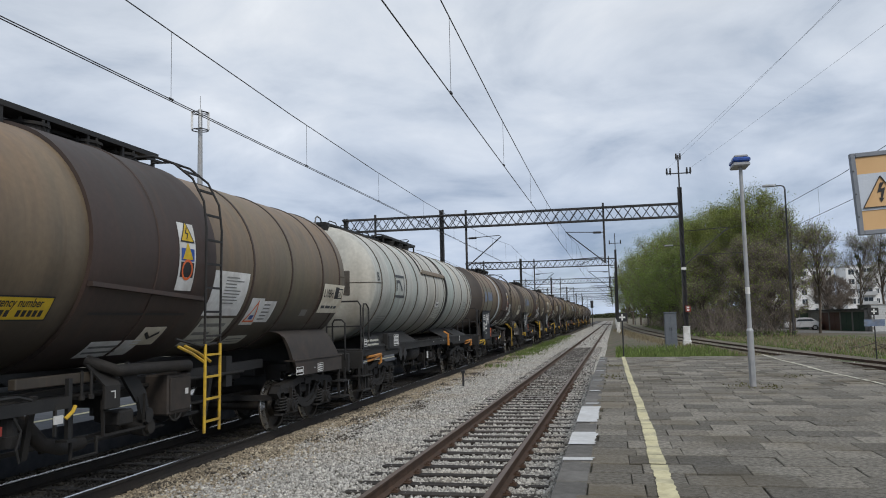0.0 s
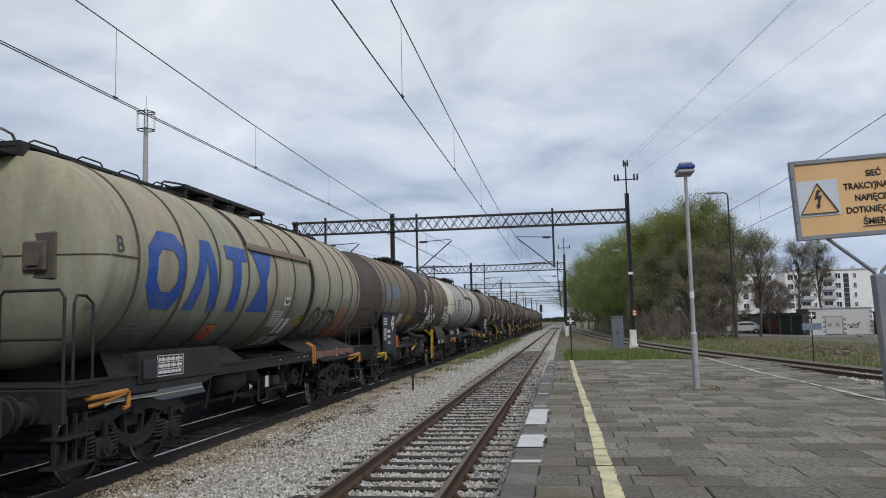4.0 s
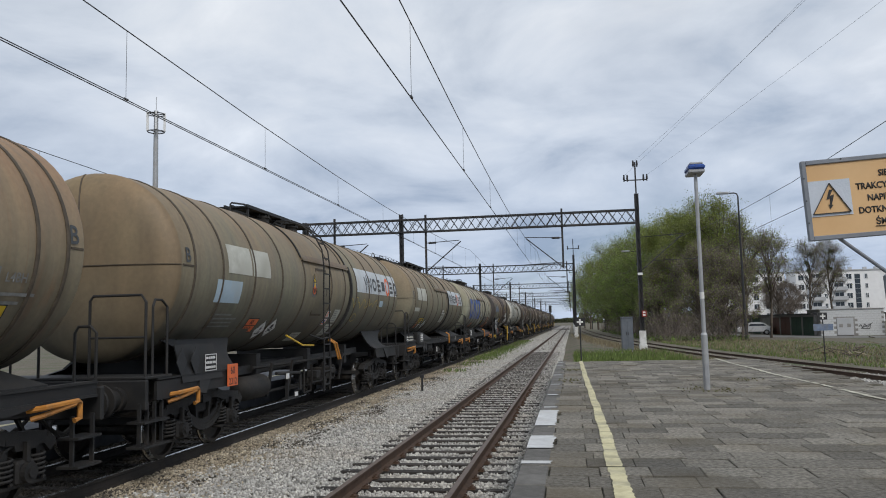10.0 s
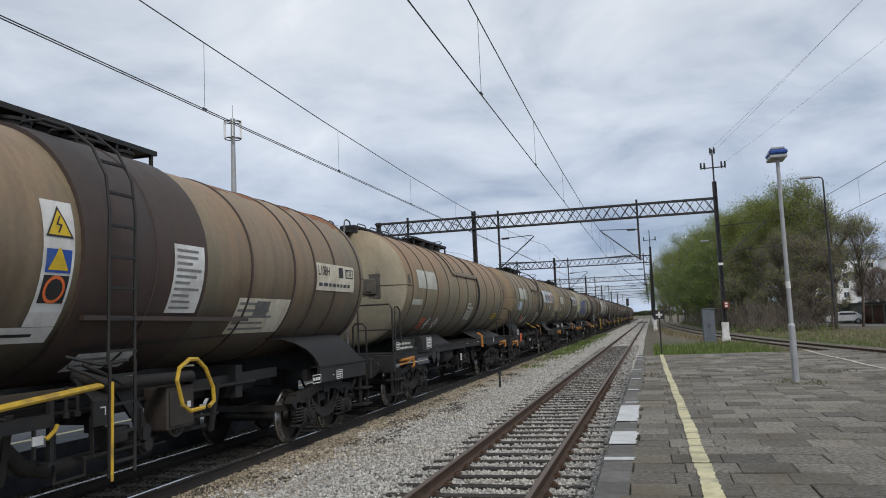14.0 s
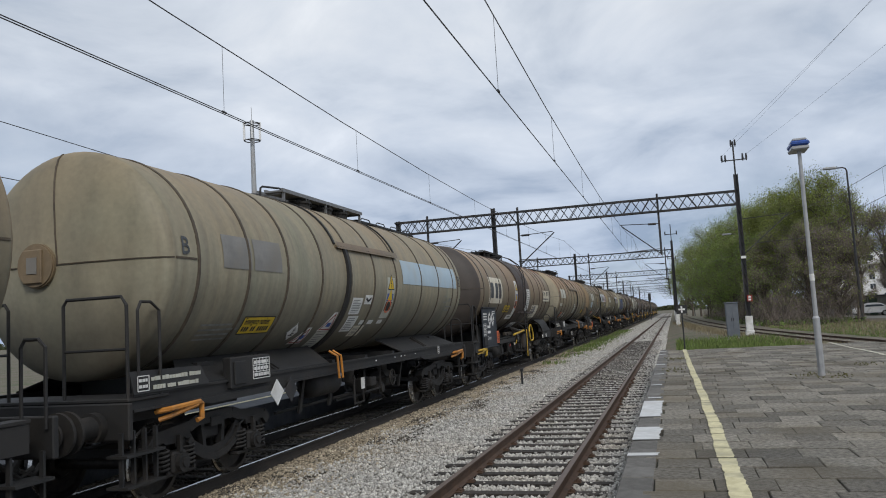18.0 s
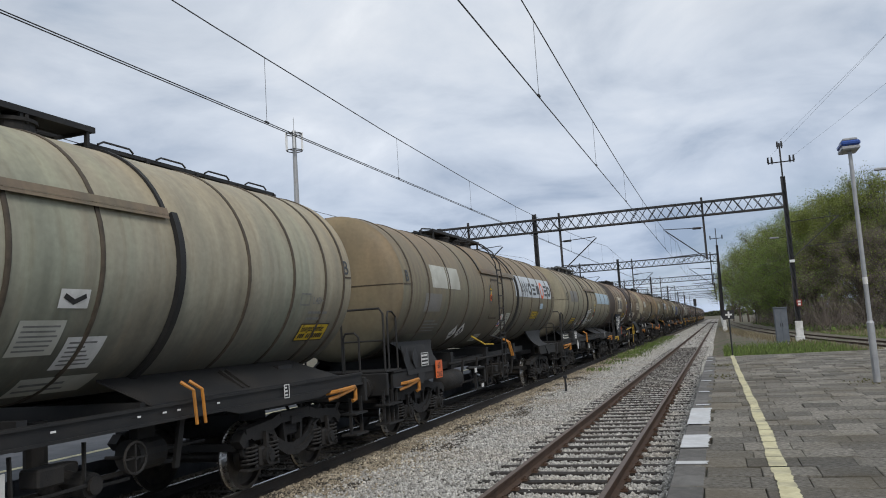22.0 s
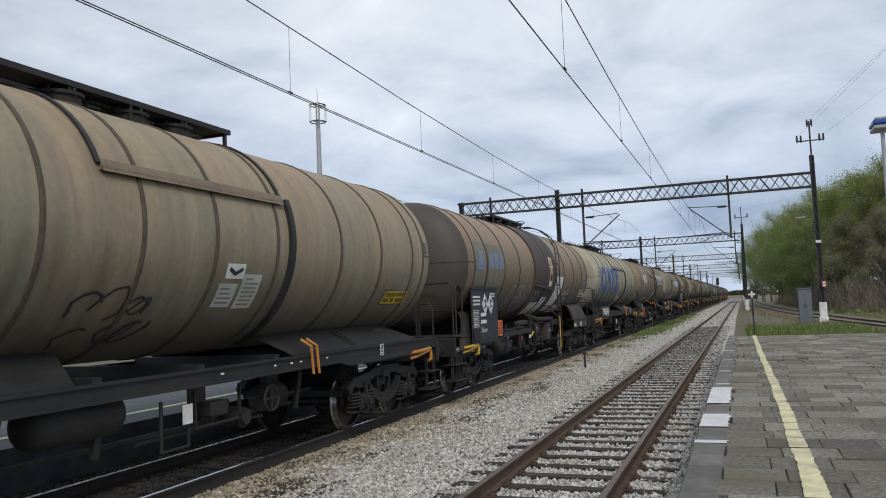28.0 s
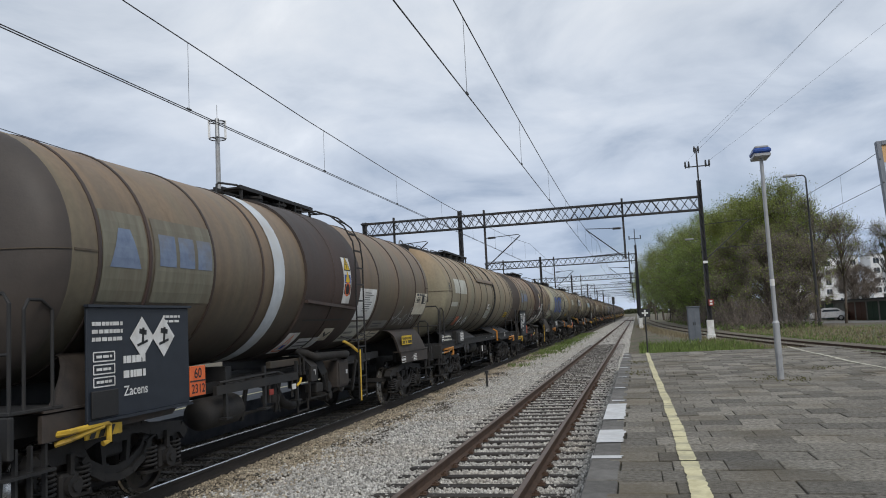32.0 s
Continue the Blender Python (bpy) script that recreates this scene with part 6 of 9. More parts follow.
def heating_gear(t):
    """What hangs below the middle of the brown wagons: steam pipe, valve box, brackets, service platform."""
    def add(name, make, material="bogie", label="", smooth=False):
        part(name, shared(("gear", name, label), make, material, smooth), None, t, label)
    add("outlet_box", lambda bm: (box(bm, 0.86, 1.22, 0.74, 1.34, 0.80, 1.35, 0.02), box(bm, 1.22, 1.24, 0.78, 1.30, 0.85, 1.30, 0.006)), "skirt_brown", "dark steel valve box")
    add("box_plate", lambda bm: box(bm, 1.242, 1.248, 1.14, 1.22, 1.06, 1.14), "white", "small white plate")
    add("steam_pipe", lambda bm: pipe(bm, [(0.95, -0.62, 1.62), (1.12, -0.58, 1.56), (1.22, -0.42, 1.49), (1.22, 1.26, 1.46), (1.15, 1.36, 1.42), (1.0, 1.40, 1.30)], 0.075, 12), "bogie", "thick bent steam pipe", True)
    add("front_bracket", lambda bm: (poly(bm, [(1.0, -0.72, 1.58), (1.0, -0.42, 1.58), (1.22, -0.36, 1.32), (1.22, -0.66, 1.32)], 0.03, (1, 0, 0)), box(bm, 1.20, 1.25, -0.66, -0.36, 1.04, 1.33, 0.01)), "frame_black", "cranked hanger plate")
    add("hanger_mark", lambda bm: (box(bm, 1.252, 1.256, -0.56, -0.47, 1.24, 1.255), box(bm, 1.252, 1.256, -0.485, -0.47, 1.16, 1.24)), "white", "white stencilled mark")
    add("rear_bracket", lambda bm: (bar(bm, (1.08, -0.08, 1.52), (1.14, 0.22, 1.10), 0.05, 0.20), bar(bm, (1.14, 0.22, 1.14), (1.14, 0.32, 0.84), 0.05, 0.18), rod(bm, (1.08, 0.33, 0.86), (1.20, 0.33, 0.86), 0.10, 14)), "frame_black", "cranked hanger bar")
    add("wear_beam", lambda bm: box(bm, 0.92, 1.02, -1.85, -0.50, 1.37, 1.49, 0.01), "tank_brown", "rust-brown longitudinal beam")
    add("service_beam", lambda bm: (bar(bm, (1.24, -4.1, 1.20), (1.24, -1.32, 1.20), 0.06, 0.13), pipe(bm, [(1.26, -4.0, 1.31), (1.26, -2.1, 1.33), (1.26, -1.9, 1.28)], 0.018, 6)), "frame_black", "flat service beam with a rail")
    for k, y in enumerate((-1.30, -2.55, -3.8)):
        part("beam_post", shared(("gear", "post"), lambda bm: (bar(bm, (1.24, 0, 1.46), (1.24, 0, 0.76), 0.05, 0.06), box(bm, 1.15, 1.30, -0.09, 0.09, 0.76, 0.79)), "frame_black"), None, t, m=pose(0, y, 0))
    add("drain_pipe", lambda bm: pipe(bm, [(0.85, -2.2, 1.18), (0.95, -1.86, 1.12), (1.0, -1.64, 0.95), (1.0, -1.42, 0.75), (1.0, -1.1, 0.66), (0.95, -0.7, 0.66)], 0.085, 12), "bogie", "thick bent drain pipe", True)
    add("hanging_valve", lambda bm: (rod(bm, (1.1, -2.08, 1.16), (1.1, -2.08, 0.94), 0.12, 14), rod(bm, (1.1, -2.08, 0.94), (1.1, -2.08, 0.82), 0.16, 16, 0.14), rod(bm, (1.1, -2.08, 1.16), (1.1, -2.08, 1.22), 0.17, 14)), "bogie", "hanging valve body")
    for y, z, m in ((-1.52, 1.03, "white"), (-2.40, 1.02, "red_paint")):
        part("brake_plate", shared(("gear", "bplate", m), lambda bm: box(bm, 1.28, 1.295, -0.07, 0.07, -0.045, 0.045), m), None, t, "small painted brake plate", m=pose(0, y, z))
        part("plate_bar", shared(("gear", "bbar"), lambda bm: bar(bm, (1.26, -0.02, -0.18), (1.26, -0.02, 0.16), 0.03), "frame_black"), None, t, m=pose(0, y, z))
    add("change_lever", lambda bm: pipe(bm, [(1.30, -1.42, 1.03), (1.33, -1.34, 1.10), (1.33, -1.30, 1.16)], 0.022, 6), "yellow_paint", "short yellow change lever")
    for y in (-1.0, -0.83):
        part("hanger_rod", shared(("gear", "rod"), lambda bm: (rod(bm, (1.18, 0, 1.52), (1.18, 0, 1.22), 0.018, 6), rod(bm, (1.18, 0, 1.24), (1.18, 0, 1.19), 0.035, 8)), "bogie"), None, t, m=pose(0, y, 0))
    add("air_hose", lambda bm: pipe(bm, [(1.24, -2.16, 1.18), (1.28, -2.06, 0.98), (1.26, -2.10, 0.80), (1.26, -2.05, 0.66)], 0.014, 6), "rubber", "thin black hanging hose")


def ladder_gear(t):
    """The open step frame and brake plates below the beige wagons' ladder."""
    part("step_frame", shared("stepframe", lambda bm: pipe(bm, [(1.28, -3.1, 1.09), (1.30, -1.78, 1.03), (1.30, -1.74, 0.98), (1.30, -1.74, 0.66), (1.20, -1.74, 0.62)], 0.035, 8), "frame_black"), None, t, "bent black step frame")
    part("frame_post", shared("framepost", lambda bm: (bar(bm, (1.30, -2.54, 1.06), (1.30, -2.54, 0.52), 0.06, 0.05), box(bm, 1.2, 1.36, -2.62, -1.95, 0.52, 0.55)), "frame_black"), None, t)
    for y, z in ((-2.08, 0.58), (-2.60, 1.0)):
        part("brake_plate", shared("bplate3", lambda bm: box(bm, 1.33, 1.345, -0.08, 0.08, -0.05, 0.06), "white"), None, t, "small white brake plate", m=pose(0, y, z))


def long_wagon(label, variant=0):
    """A brown frameless tank wagon with a dark cover belt, side ladder and a number board."""
    h = 7.30
    rings = [-6.87, -5.93, -4.42, -2.92, 2.88, 4.45, 6.0, 6.98] if variant != 5 else [-6.87, -5.93, -4.42, -2.92, 2.56, 4.03, 4.86, 5.79, 7.1]
    t = common("tank_wagon", label, h, "tank_tan" if variant in (1, 5) else "tank_brown", rings, 6.05, True, True)
    b0, b1, ly = ((-1.30, 1.52, (1.22, 1.12, 1.10)[variant]) if variant != 5 else (-1.12, 1.25, -0.68))
    bm = bmesh.new()
    revolve_y(bm, [(b0, R), (b0, R + 0.05), (b1, R + 0.05), (b1, R)], 48, 0, AZ)
    part("cover_belt", bm, "tank_dark", t, "dark reddish black cover belt", True)
    bm = bmesh.new()
    a, b = (b0 + 0.02, 1.32) if variant != 5 else (-0.97, 2.60)
    za, zb = (2.52, 2.40) if variant != 5 else (2.24, 2.20)
    x = [math.sqrt((R + 0.07) ** 2 - (z - AZ) ** 2) for z in (za, zb)]
    bar(bm, (x[0], a, za), (x[1], b, zb), 0.09, 0.055)
    part("belt_ledge", bm, "tank_dark", t)
    bm = bmesh.new()
    patch(bm, ((a + 0.2, arc(za - 0.32)), (b - 0.3, arc(zb - 0.20)), (b - 0.3, arc(zb - 0.17)), (a + 0.2, arc(za - 0.29))), 0.062, 8)
    part("belt_seam", bm, "ink", t)
    bm = bmesh.new()
    revolve_y(bm, [(-0.03, R + 0.04), (-0.02, R + 0.066), (0.02, R + 0.066), (0.03, R + 0.04)], 48, 0, AZ)
    part("belt_rib", bm, "tank_dark", t, "", True, pose(0, 0.04 if variant != 5 else 0.15, 0))
    brake_gear(t, 0.4, True)
    middle_ladder(t, ly, "yellow" if variant == 0 else "half", "yellow_paint" if variant in (0, 2) else "frame_black")
    top_platform(t, -1.45, 1.88)
    end_disc(t, h, True)
    shunter_handle(t, -h + 0.05, 1.05, "yellow_paint")
    stripe_board(t, -h + 0.35, 0.94)
    heating_gear(t)
    # number board on two posts beside the rear end
    bm = bmesh.new()
    box(bm, 1.36, 1.39, -h + 0.30, -h + 2.30, 1.14, 2.38, 0.006)
    box(bm, 1.37, 1.43, -h + 0.28, -h + 2.32, 2.38, 2.41)
    box(bm, 1.37, 1.43, -h + 0.28, -h + 2.32, 1.11, 1.14)
    board = part("number_board", bm, "board_navy", t, "dark navy number board with white markings")
    y0 = -h + 0.30
    bm = bmesh.new()
    white_blocks(bm, 1.395, y0 + 0.08, y0 + 0.62, 1.98, 2.24, 3, 21)
    white_blocks(bm, 1.395, y0 + 0.62, y0 + 1.05, 1.52, 1.86, 2, 22)
    white_blocks(bm, 1.395, y0 + 1.42, y0 + 1.80, 2.18, 2.30, 2, 23)
    part("print_line", bm, "white", board)
    part("lettering", flat_text("Zacens", 0.16, Matrix.Translation((1.397, y0 + 0.62, 1.36)) @ SIDE), "white", board)
    bm = bmesh.new()
    for z in (1.60, 1.74, 1.88):
        for a, b in (((0.10, z), (0.46, z)), ((0.46, z), (0.46, z - 0.10)), ((0.46, z - 0.10), (0.10, z - 0.10)), ((0.10, z - 0.10), (0.10, z))):
            bar(bm, (1.397, y0 + a[0], a[1]), (1.397, y0 + b[0], b[1]), 0.004, 0.014)
        white_blocks(bm, 1.395, y0 + 0.15, y0 + 0.42, z - 0.08, z - 0.02, 1, int(z * 100))
    part("marking", bm, "white", board)
    for k, u in enumerate((0.98, 1.42)[1 if variant == 0 else 0:]):
        bm = bmesh.new()
        s = 0.25
        poly(bm, [(1.396, y0 + u, 2.02 - s), (1.396, y0 + u + s * 0.95, 2.02), (1.396, y0 + u, 2.02 + s), (1.396, y0 + u - s * 0.95, 2.02)], 0.004, (1, 0, 0))
        d = part("hazard_placard", bm, "white", board, "white diamond hazard placard")
        bm = bmesh.new()
        bar(bm, (1.403, y0 + u - 0.10, 1.93), (1.403, y0 + u + 0.10, 1.98), 0.004, 0.03)
        bar(bm, (1.403, y0 + u, 1.94), (1.403, y0 + u + 0.02, 2.14), 0.004, 0.04)
        bar(bm, (1.403, y0 + u - 0.06, 2.10), (1.403, y0 + u + 0.08, 2.08), 0.004, 0.06)
        part("symbol", bm, "ink", d)
    bm = bmesh.new()
    box(bm, 1.394, 1.42, y0 + 0.05, y0 + 0.50, 1.16, 1.46, 0.01)
    part("document_box", bm, "frame_black", board)
    bm = bmesh.new()
    box(bm, 1.36, 1.38, -h + 2.34, -h + 2.72, 1.20, 1.60, 0.004)
    o = part("hazard_number_plate", bm, "orange_plate", t, "orange hazard number plate")
    bm = bmesh.new()
    bar(bm, (1.384, -h + 2.34, 1.40), (1.384, -h + 2.72, 1.40), 0.006, 0.02)
    part("border", bm, "ink", o)
    part("lettering", flat_text("60", 0.19, Matrix.Translation((1.385, -h + 2.43, 1.44)) @ SIDE), "ink", o)
    part("lettering", flat_text("2312", 0.17, Matrix.Translation((1.385, -h + 2.36, 1.24)) @ SIDE), "ink", o)
    # plates and notices
    if variant != 5:
        LIFT[0] = 0.05
        warning_strip(t, 0.50, 0.92, 2.52, 3.42)
        LIFT[0] = 0.0
        z0 = (2.17, 1.90, 2.17)[variant]
        sheet(t, "notice", "white", 1.60, 2.74, z0, 2.84, "large white notice sheet")
        print_bars(t, 1.95, 2.62, 2.34, 2.78, 9, seed=3)
        document(t, 1.70, 2.70, 1.72, z0 - 0.04, 3, "pale_patch", "pale worn notice", 15)
    else:
        warning_strip(t, -1.66, -1.22, 2.16, 3.43)
        sheet(t, "warning_panel", "white", -2.30, -1.22, 2.0, 2.155, "white strip with a black line of print")
        print_bars(t, -2.1, -1.35, 2.04, 2.12, 1, "ink", seed=19)
        LIFT[0] = 0.05
        document(t, 0.48, 1.16, 2.32, 3.15, 10, seed=9)
        LIFT[0] = 0.0
        document(t, 2.30, 4.0, 2.0, 2.52, 5, "cream_plate", "cream notice plate with grey print", 4)
        sheet(t, "grey_panel", "steel_dull", 2.85, 3.3, 2.26, 2.48, "small grey printed panel", 0.012)
        part("yellow_loop", shared("yloop", lambda bm: pipe(bm, [(1.52, 1.10, 1.06), (1.52, 0.78, 1.05), (1.52, 0.62, 1.14), (1.52, 0.50, 1.45), (1.52, 0.55, 1.60), (1.52, 0.78, 1.70), (1.52, 0.95, 1.69), (1.52, 1.15, 1.56), (1.52, 1.32, 1.30), (1.52, 1.34, 1.12), (1.52, 1.22, 1.06)], 0.028, 7), "yellow_paint"), None, t, "bent yellow hand loop")
        part("yellow_pipe", shared("ypipe", lambda bm: pipe(bm, [(1.45, -2.4, 1.40), (1.55, -1.6, 1.47), (1.58, -0.95, 1.52)], 0.035, 7), "yellow_paint"), None, t, "long yellow handle pipe")
    if variant == 0:
        p = sheet(t, "warning_plate", "white", 3.02, 3.50, 2.02, 2.46, "white plate with a red bordered triangle")
        bm = bmesh.new()
        stroke(bm, [(3.08, arc(2.08)), (3.44, arc(2.08)), (3.30, arc(2.40)), (3.08, arc(2.08))], 0.035, 0.011)
        part("red_triangle", bm, "orange_plate", p)
        bm = bmesh.new()
        rect(bm, 3.20, 3.34, arc(2.11), arc(2.18), 0.011, 2)
        part("symbol", bm, "blue_letter", p)
        document(t, 3.50, 4.02, 2.06, 2.42, 5, "white", "white notice with grey print", 4)
        document(t, 3.05, 3.75, 1.70, 1.84, 2, "pale_patch", "pale worn data sheet", 24)
        sheet(t, "pale_panel", "grey_patch", 5.3, 5.6, 2.17, 2.29, "small grey plate")
    elif variant in (1, 2):
        document(t, 3.05, 3.55, 1.66, 1.90, 2, "cream_plate", "cream notice plate with red print", 4)
        document(t, 3.62, 4.25, 1.66, 1.90, 3, "cream_plate", "cream notice plate with red print", 14)
        sheet(t, "grey_panel", "grey_patch", 3.1, 4.25, 1.96, 2.14, "grey rounded painted panel")
        print_bars(t, 3.2, 4.1, 1.99, 2.11, 2, "ink_grey", seed=51)
    if variant == 1:
        sheet(t, "grey_panel", "grey_patch", 6.0, 7.0, 2.49, 2.88, "grey painted panel with dark print")
        print_bars(t, 6.1, 6.9, 2.52, 2.84, 3, "ink_grey", seed=52)
        sheet(t, "rust_patch", "rust_band", 7.05, 7.28, 2.50, 2.74, "orange rust patch")
        bm = bmesh.new()
        rnd = random.Random(73)
        for k in range(8):
            y, v = 3.2 + 0.15 * k, arc(2.24)
            q = [(y + rnd.uniform(0, 0.10), v + rnd.uniform(0, 0.16)) for _ in range(4)]
            stroke(bm, [(y, v), q[0], (y + 0.11, v + 0.16 * (k % 2)), q[1]], 0.022, 0.009)
        part("graffiti", bm, "white", t, "white hand-written graffiti scrawl")
    test_plate(t, variant)
    LIFT[0] = 0.05
    if variant == 1:
        sheet(t, "data_plate", "cream_plate", -0.91, 0.02, 1.72, 2.05, "cream plate with two white notices")
        for u in (-0.84, -0.40):
            document(t, u, u + 0.40, 1.76, 1.96, 2, "white", "white notice with an arrow", 7)
    else:
        document(t, -0.60, 0.45, 1.70, 1.89, 2, "white", "white worn data plates", 7)
    if variant in (1, 2):
        u, z = (0.19, 1.68) if variant == 1 else (-1.27, 1.66)
        p = sheet(t, "warning_plate", "white", u, u + (0.66 if variant == 1 else 0.49), z, z + (0.54 if variant == 1 else 0.34), "white plate with a red bordered triangle")
        bm = bmesh.new()
        stroke(bm, [(u + 0.07, arc(z + 0.04)), (u + 0.41, arc(z + 0.04)), (u + 0.27, arc(z + 0.30)), (u + 0.07, arc(z + 0.04))], 0.035, 0.011)
        part("red_triangle", bm, "orange_plate", p)
        bm = bmesh.new()
        rect(bm, u + 0.19, u + 0.33, arc(z + 0.07), arc(z + 0.14), 0.011, 2)
        part("symbol", bm, "blue_letter", p)
    if variant == 1:
        print_bars(t, 0.35, 0.80, 2.08, 2.18, 3, "ink_grey", seed=61)
    if variant in (0, 2):
        sheet(t, "chevron_plate", "cream_plate", 0.28, 0.80, 1.82, 2.05, "cream plate with a black chevron")
        bm = bmesh.new()
        stroke(bm, [(0.38, arc(1.98)), (0.54, arc(1.91)), (0.70, arc(1.98))], 0.05, 0.011)
        part("chevron", bm, "ink", t)
    LIFT[0] = 0.0
    frame_marks(t, 1.30, 5.0, 5.35, 1.04, 1.18, 1, 5)
    frame_marks(t, 1.30, 6.1, 6.4, 1.04, 1.20, 3, 6)
    frame_marks(t, 1.30, 5.9, 6.0, 1.10, 1.16, 1, 6, False)
    # faded owner's mark: plain blocks
    if variant == 5:
        sheet(t, "owner_panel", "cream_plate", -6.05, -4.02, 2.55, 3.42, "cream panel with dark blue plain blocks", n=8)
        for u in (-5.85, -5.15, -4.62):
            bm = bmesh.new()
            rect(bm, u, u + 0.42, arc(2.72), arc(3.24), 0.010, 4)
            part("blue_block", bm, "ink_grey", t)
    else:
        for a, b in ((-6.82, -6.0), (-5.84, -4.38)):
            sheet(t, "owner_panel", "olive_patch", a, b, 2.45, 3.50, "faded grey panel with pale blue blocks", n=8)
        bm = bmesh.new()
        patch(bm, ((-6.70, arc(2.84)), (-6.12, arc(2.84)), (-6.30, arc(3.30)), (-6.52, arc(3.30))), 0.010, 4)
        part("blue_block", bm, "blue_faded", t)
        for u in (-5.74, -5.30, -4.86):
            bm = bmesh.new()
            rect(bm, u, u + 0.36, arc(2.90), arc(3.30), 0.010, 4)
            part("blue_block", bm, "blue_faded", t)
    return t


def ladder_wagon(label, graffiti=False):
    """A beige frameless tank wagon with a ladder in the middle of its side."""
    h = 7.38
    rings = [-h + 0.42, -5.95, -4.6, -3.2, -1.85, 0.1, 1.25, 2.34, 3.68, 4.80, 6.18, 6.92]
    t = common("tank_wagon", label, h, "tank_beige", rings, 5.8, True, True)
    brake_gear(t, 0.4, True)
    hood(t, -1.9, 1.6)
    middle_ladder(t, -0.84, "grey")
    ladder_gear(t)
    bm = bmesh.new()
    q = [(-1.05, arc(2.30)), (-0.30, arc(2.30)), (-0.30, arc(3.34)), (-1.05, arc(3.34)), (-1.05, arc(2.30))]
    stroke(bm, q, 0.05, 0.012)
    part("hatch_frame", bm, "tank_ring", t, "dark outlined side hatch")
    p = sheet(t, "warning_plate", "white", 0.06, 0.42, 2.06, 2.40, "white plate with a red bordered triangle")
    bm = bmesh.new()
    stroke(bm, [(0.09, arc(2.09)), (0.39, arc(2.09)), (0.24, arc(2.37)), (0.09, arc(2.09))], 0.03, 0.011)
    part("red_triangle", bm, "orange_plate", p)
    bm = bmesh.new()
    rect(bm, 0.17, 0.31, arc(2.11), arc(2.18), 0.011, 2)
    part("symbol", bm, "blue_letter", p)
    top_platform(t, -2.3, 1.9)
    end_disc(t, h, False)
    shunter_handle(t, -h + 0.1, 1.05)
    part("orange_lever", shared("olever2", lambda bm: (pipe(bm, [(1.26, 0, 1.70), (1.40, 0.06, 1.60), (1.44, 0.26, 1.20)], 0.024, 6), pipe(bm, [(1.26, 0.18, 1.70), (1.40, 0.24, 1.60), (1.44, 0.44, 1.20)], 0.024, 6)), "orange_paint"), None, t, "pair of orange levers", m=pose(0, 0.42, 0))
    part("lever_post", shared("lpost", lambda bm: (bar(bm, (1.2, 0, 0.7), (1.2, 0, 1.4), 0.05), box(bm, 0.6, 1.25, -0.05, 0.3, 0.85, 1.0, 0.02)), "bogie"), None, t, m=pose(0, 0.75, 0))
    part("striped_rail", shared("srail", lambda bm: pipe(bm, [(1.15, -0.6, 1.85), (1.40, -0.25, 1.62), (1.45, 0.35, 1.60)], 0.02, 6), "yellow_paint"), None, t, m=pose(0, -1.6, 0))
    bm = bmesh.new()
    poly(bm, [(1.30, -h + 0.35, 1.20), (1.30, -h + 1.75, 1.20), (1.20, -h + 1.55, 1.78), (1.20, -h + 0.25, 1.78)], 0.02, (1, 0, 0))
    p = part("number_panel", bm, "frame_black", t, "black panel with white stencilled lines")
    frame_marks(p, 1.335, -h + 1.05, -h + 1.45, 1.34, 1.60, 3, 31)
    for k in (0.1, 0.55):
        bm = bmesh.new()
        poly(bm, [(1.31, -h + 0.2 + k, 1.30), (1.31, -h + 0.36 + k, 1.52), (1.31, -h + 0.2 + k, 1.74), (1.31, -h + 0.04 + k, 1.52)], 0.012, (1, 0, 0))
        part("folded_placard", bm, "steel_black", t, "black folded placard holder")
    bm = bmesh.new()
    box(bm, 1.32, 1.34, -h + 1.9, -h + 2.3, 1.02, 1.40, 0.004)
    o = part("hazard_number_plate", bm, "orange_plate", t, "orange hazard number plate")
    part("lettering", flat_text("60", 0.18, Matrix.Translation((1.343, -h + 1.99, 1.23)) @ SIDE), "ink", o)
    part("lettering", flat_text("2312", 0.16, Matrix.Translation((1.343, -h + 1.93, 1.05)) @ SIDE), "ink", o)
    sheet(t, "pale_panel", "pale_patch", -5.75, -4.75, 2.97, 3.47, "pale blank panel")
    sheet(t, "pale_panel", "pale_patch", -4.68, -3.85, 2.97, 3.47, "pale blank panel")
    sheet(t, "pale_panel", "grey_patch" if not graffiti else "blue_pale", -6.15, -5.15, 2.46, 2.84, "small worn panel")
    hazard_diamond(t, -3.46, 1.97, 0.26, 0)
    hazard_diamond(t, -2.96, 2.01, 0.26, 1)
    warning_strip(t, -1.34, -1.08, 2.70, 3.16, "steel_dull")
    document(t, 0.68, 1.14, 2.12, 2.44, 6, "pale_patch", "pale worn data sheet", 12)
    document(t, 0.62, 1.10, 1.80, 2.08, 5, "pale_patch", "pale worn data sheet", 16)
    document(t, -1.35, -0.75, 1.72, 1.90, 4, "pale_patch", "grey worn data panel", 13)
    if graffiti:
        owner_strip(t, 2.35, 7.18, 0.98)
    else:
        owner_strip(t, 1.55, 6.82)
        emergency_plate(t, 3.88, 4.92, 2.26, 2.50)
    part("lettering", tank_text("L4BH", 5.52, arc(2.61), 0.15), "print_grey", t)
    frame = bmesh.new()
    rect(frame, 5.0, 5.42, arc(2.58), arc(2.76), 0.008, 2)
    part("date_plate", frame, "blue_pale", t)
    part("end_letter", tank_text("B", -h + 0.10, arc(3.05), 0.32), "ink_grey", t)
    print_bars(t, -5.9, -4.9, 1.98, 2.3, 5, seed=14)
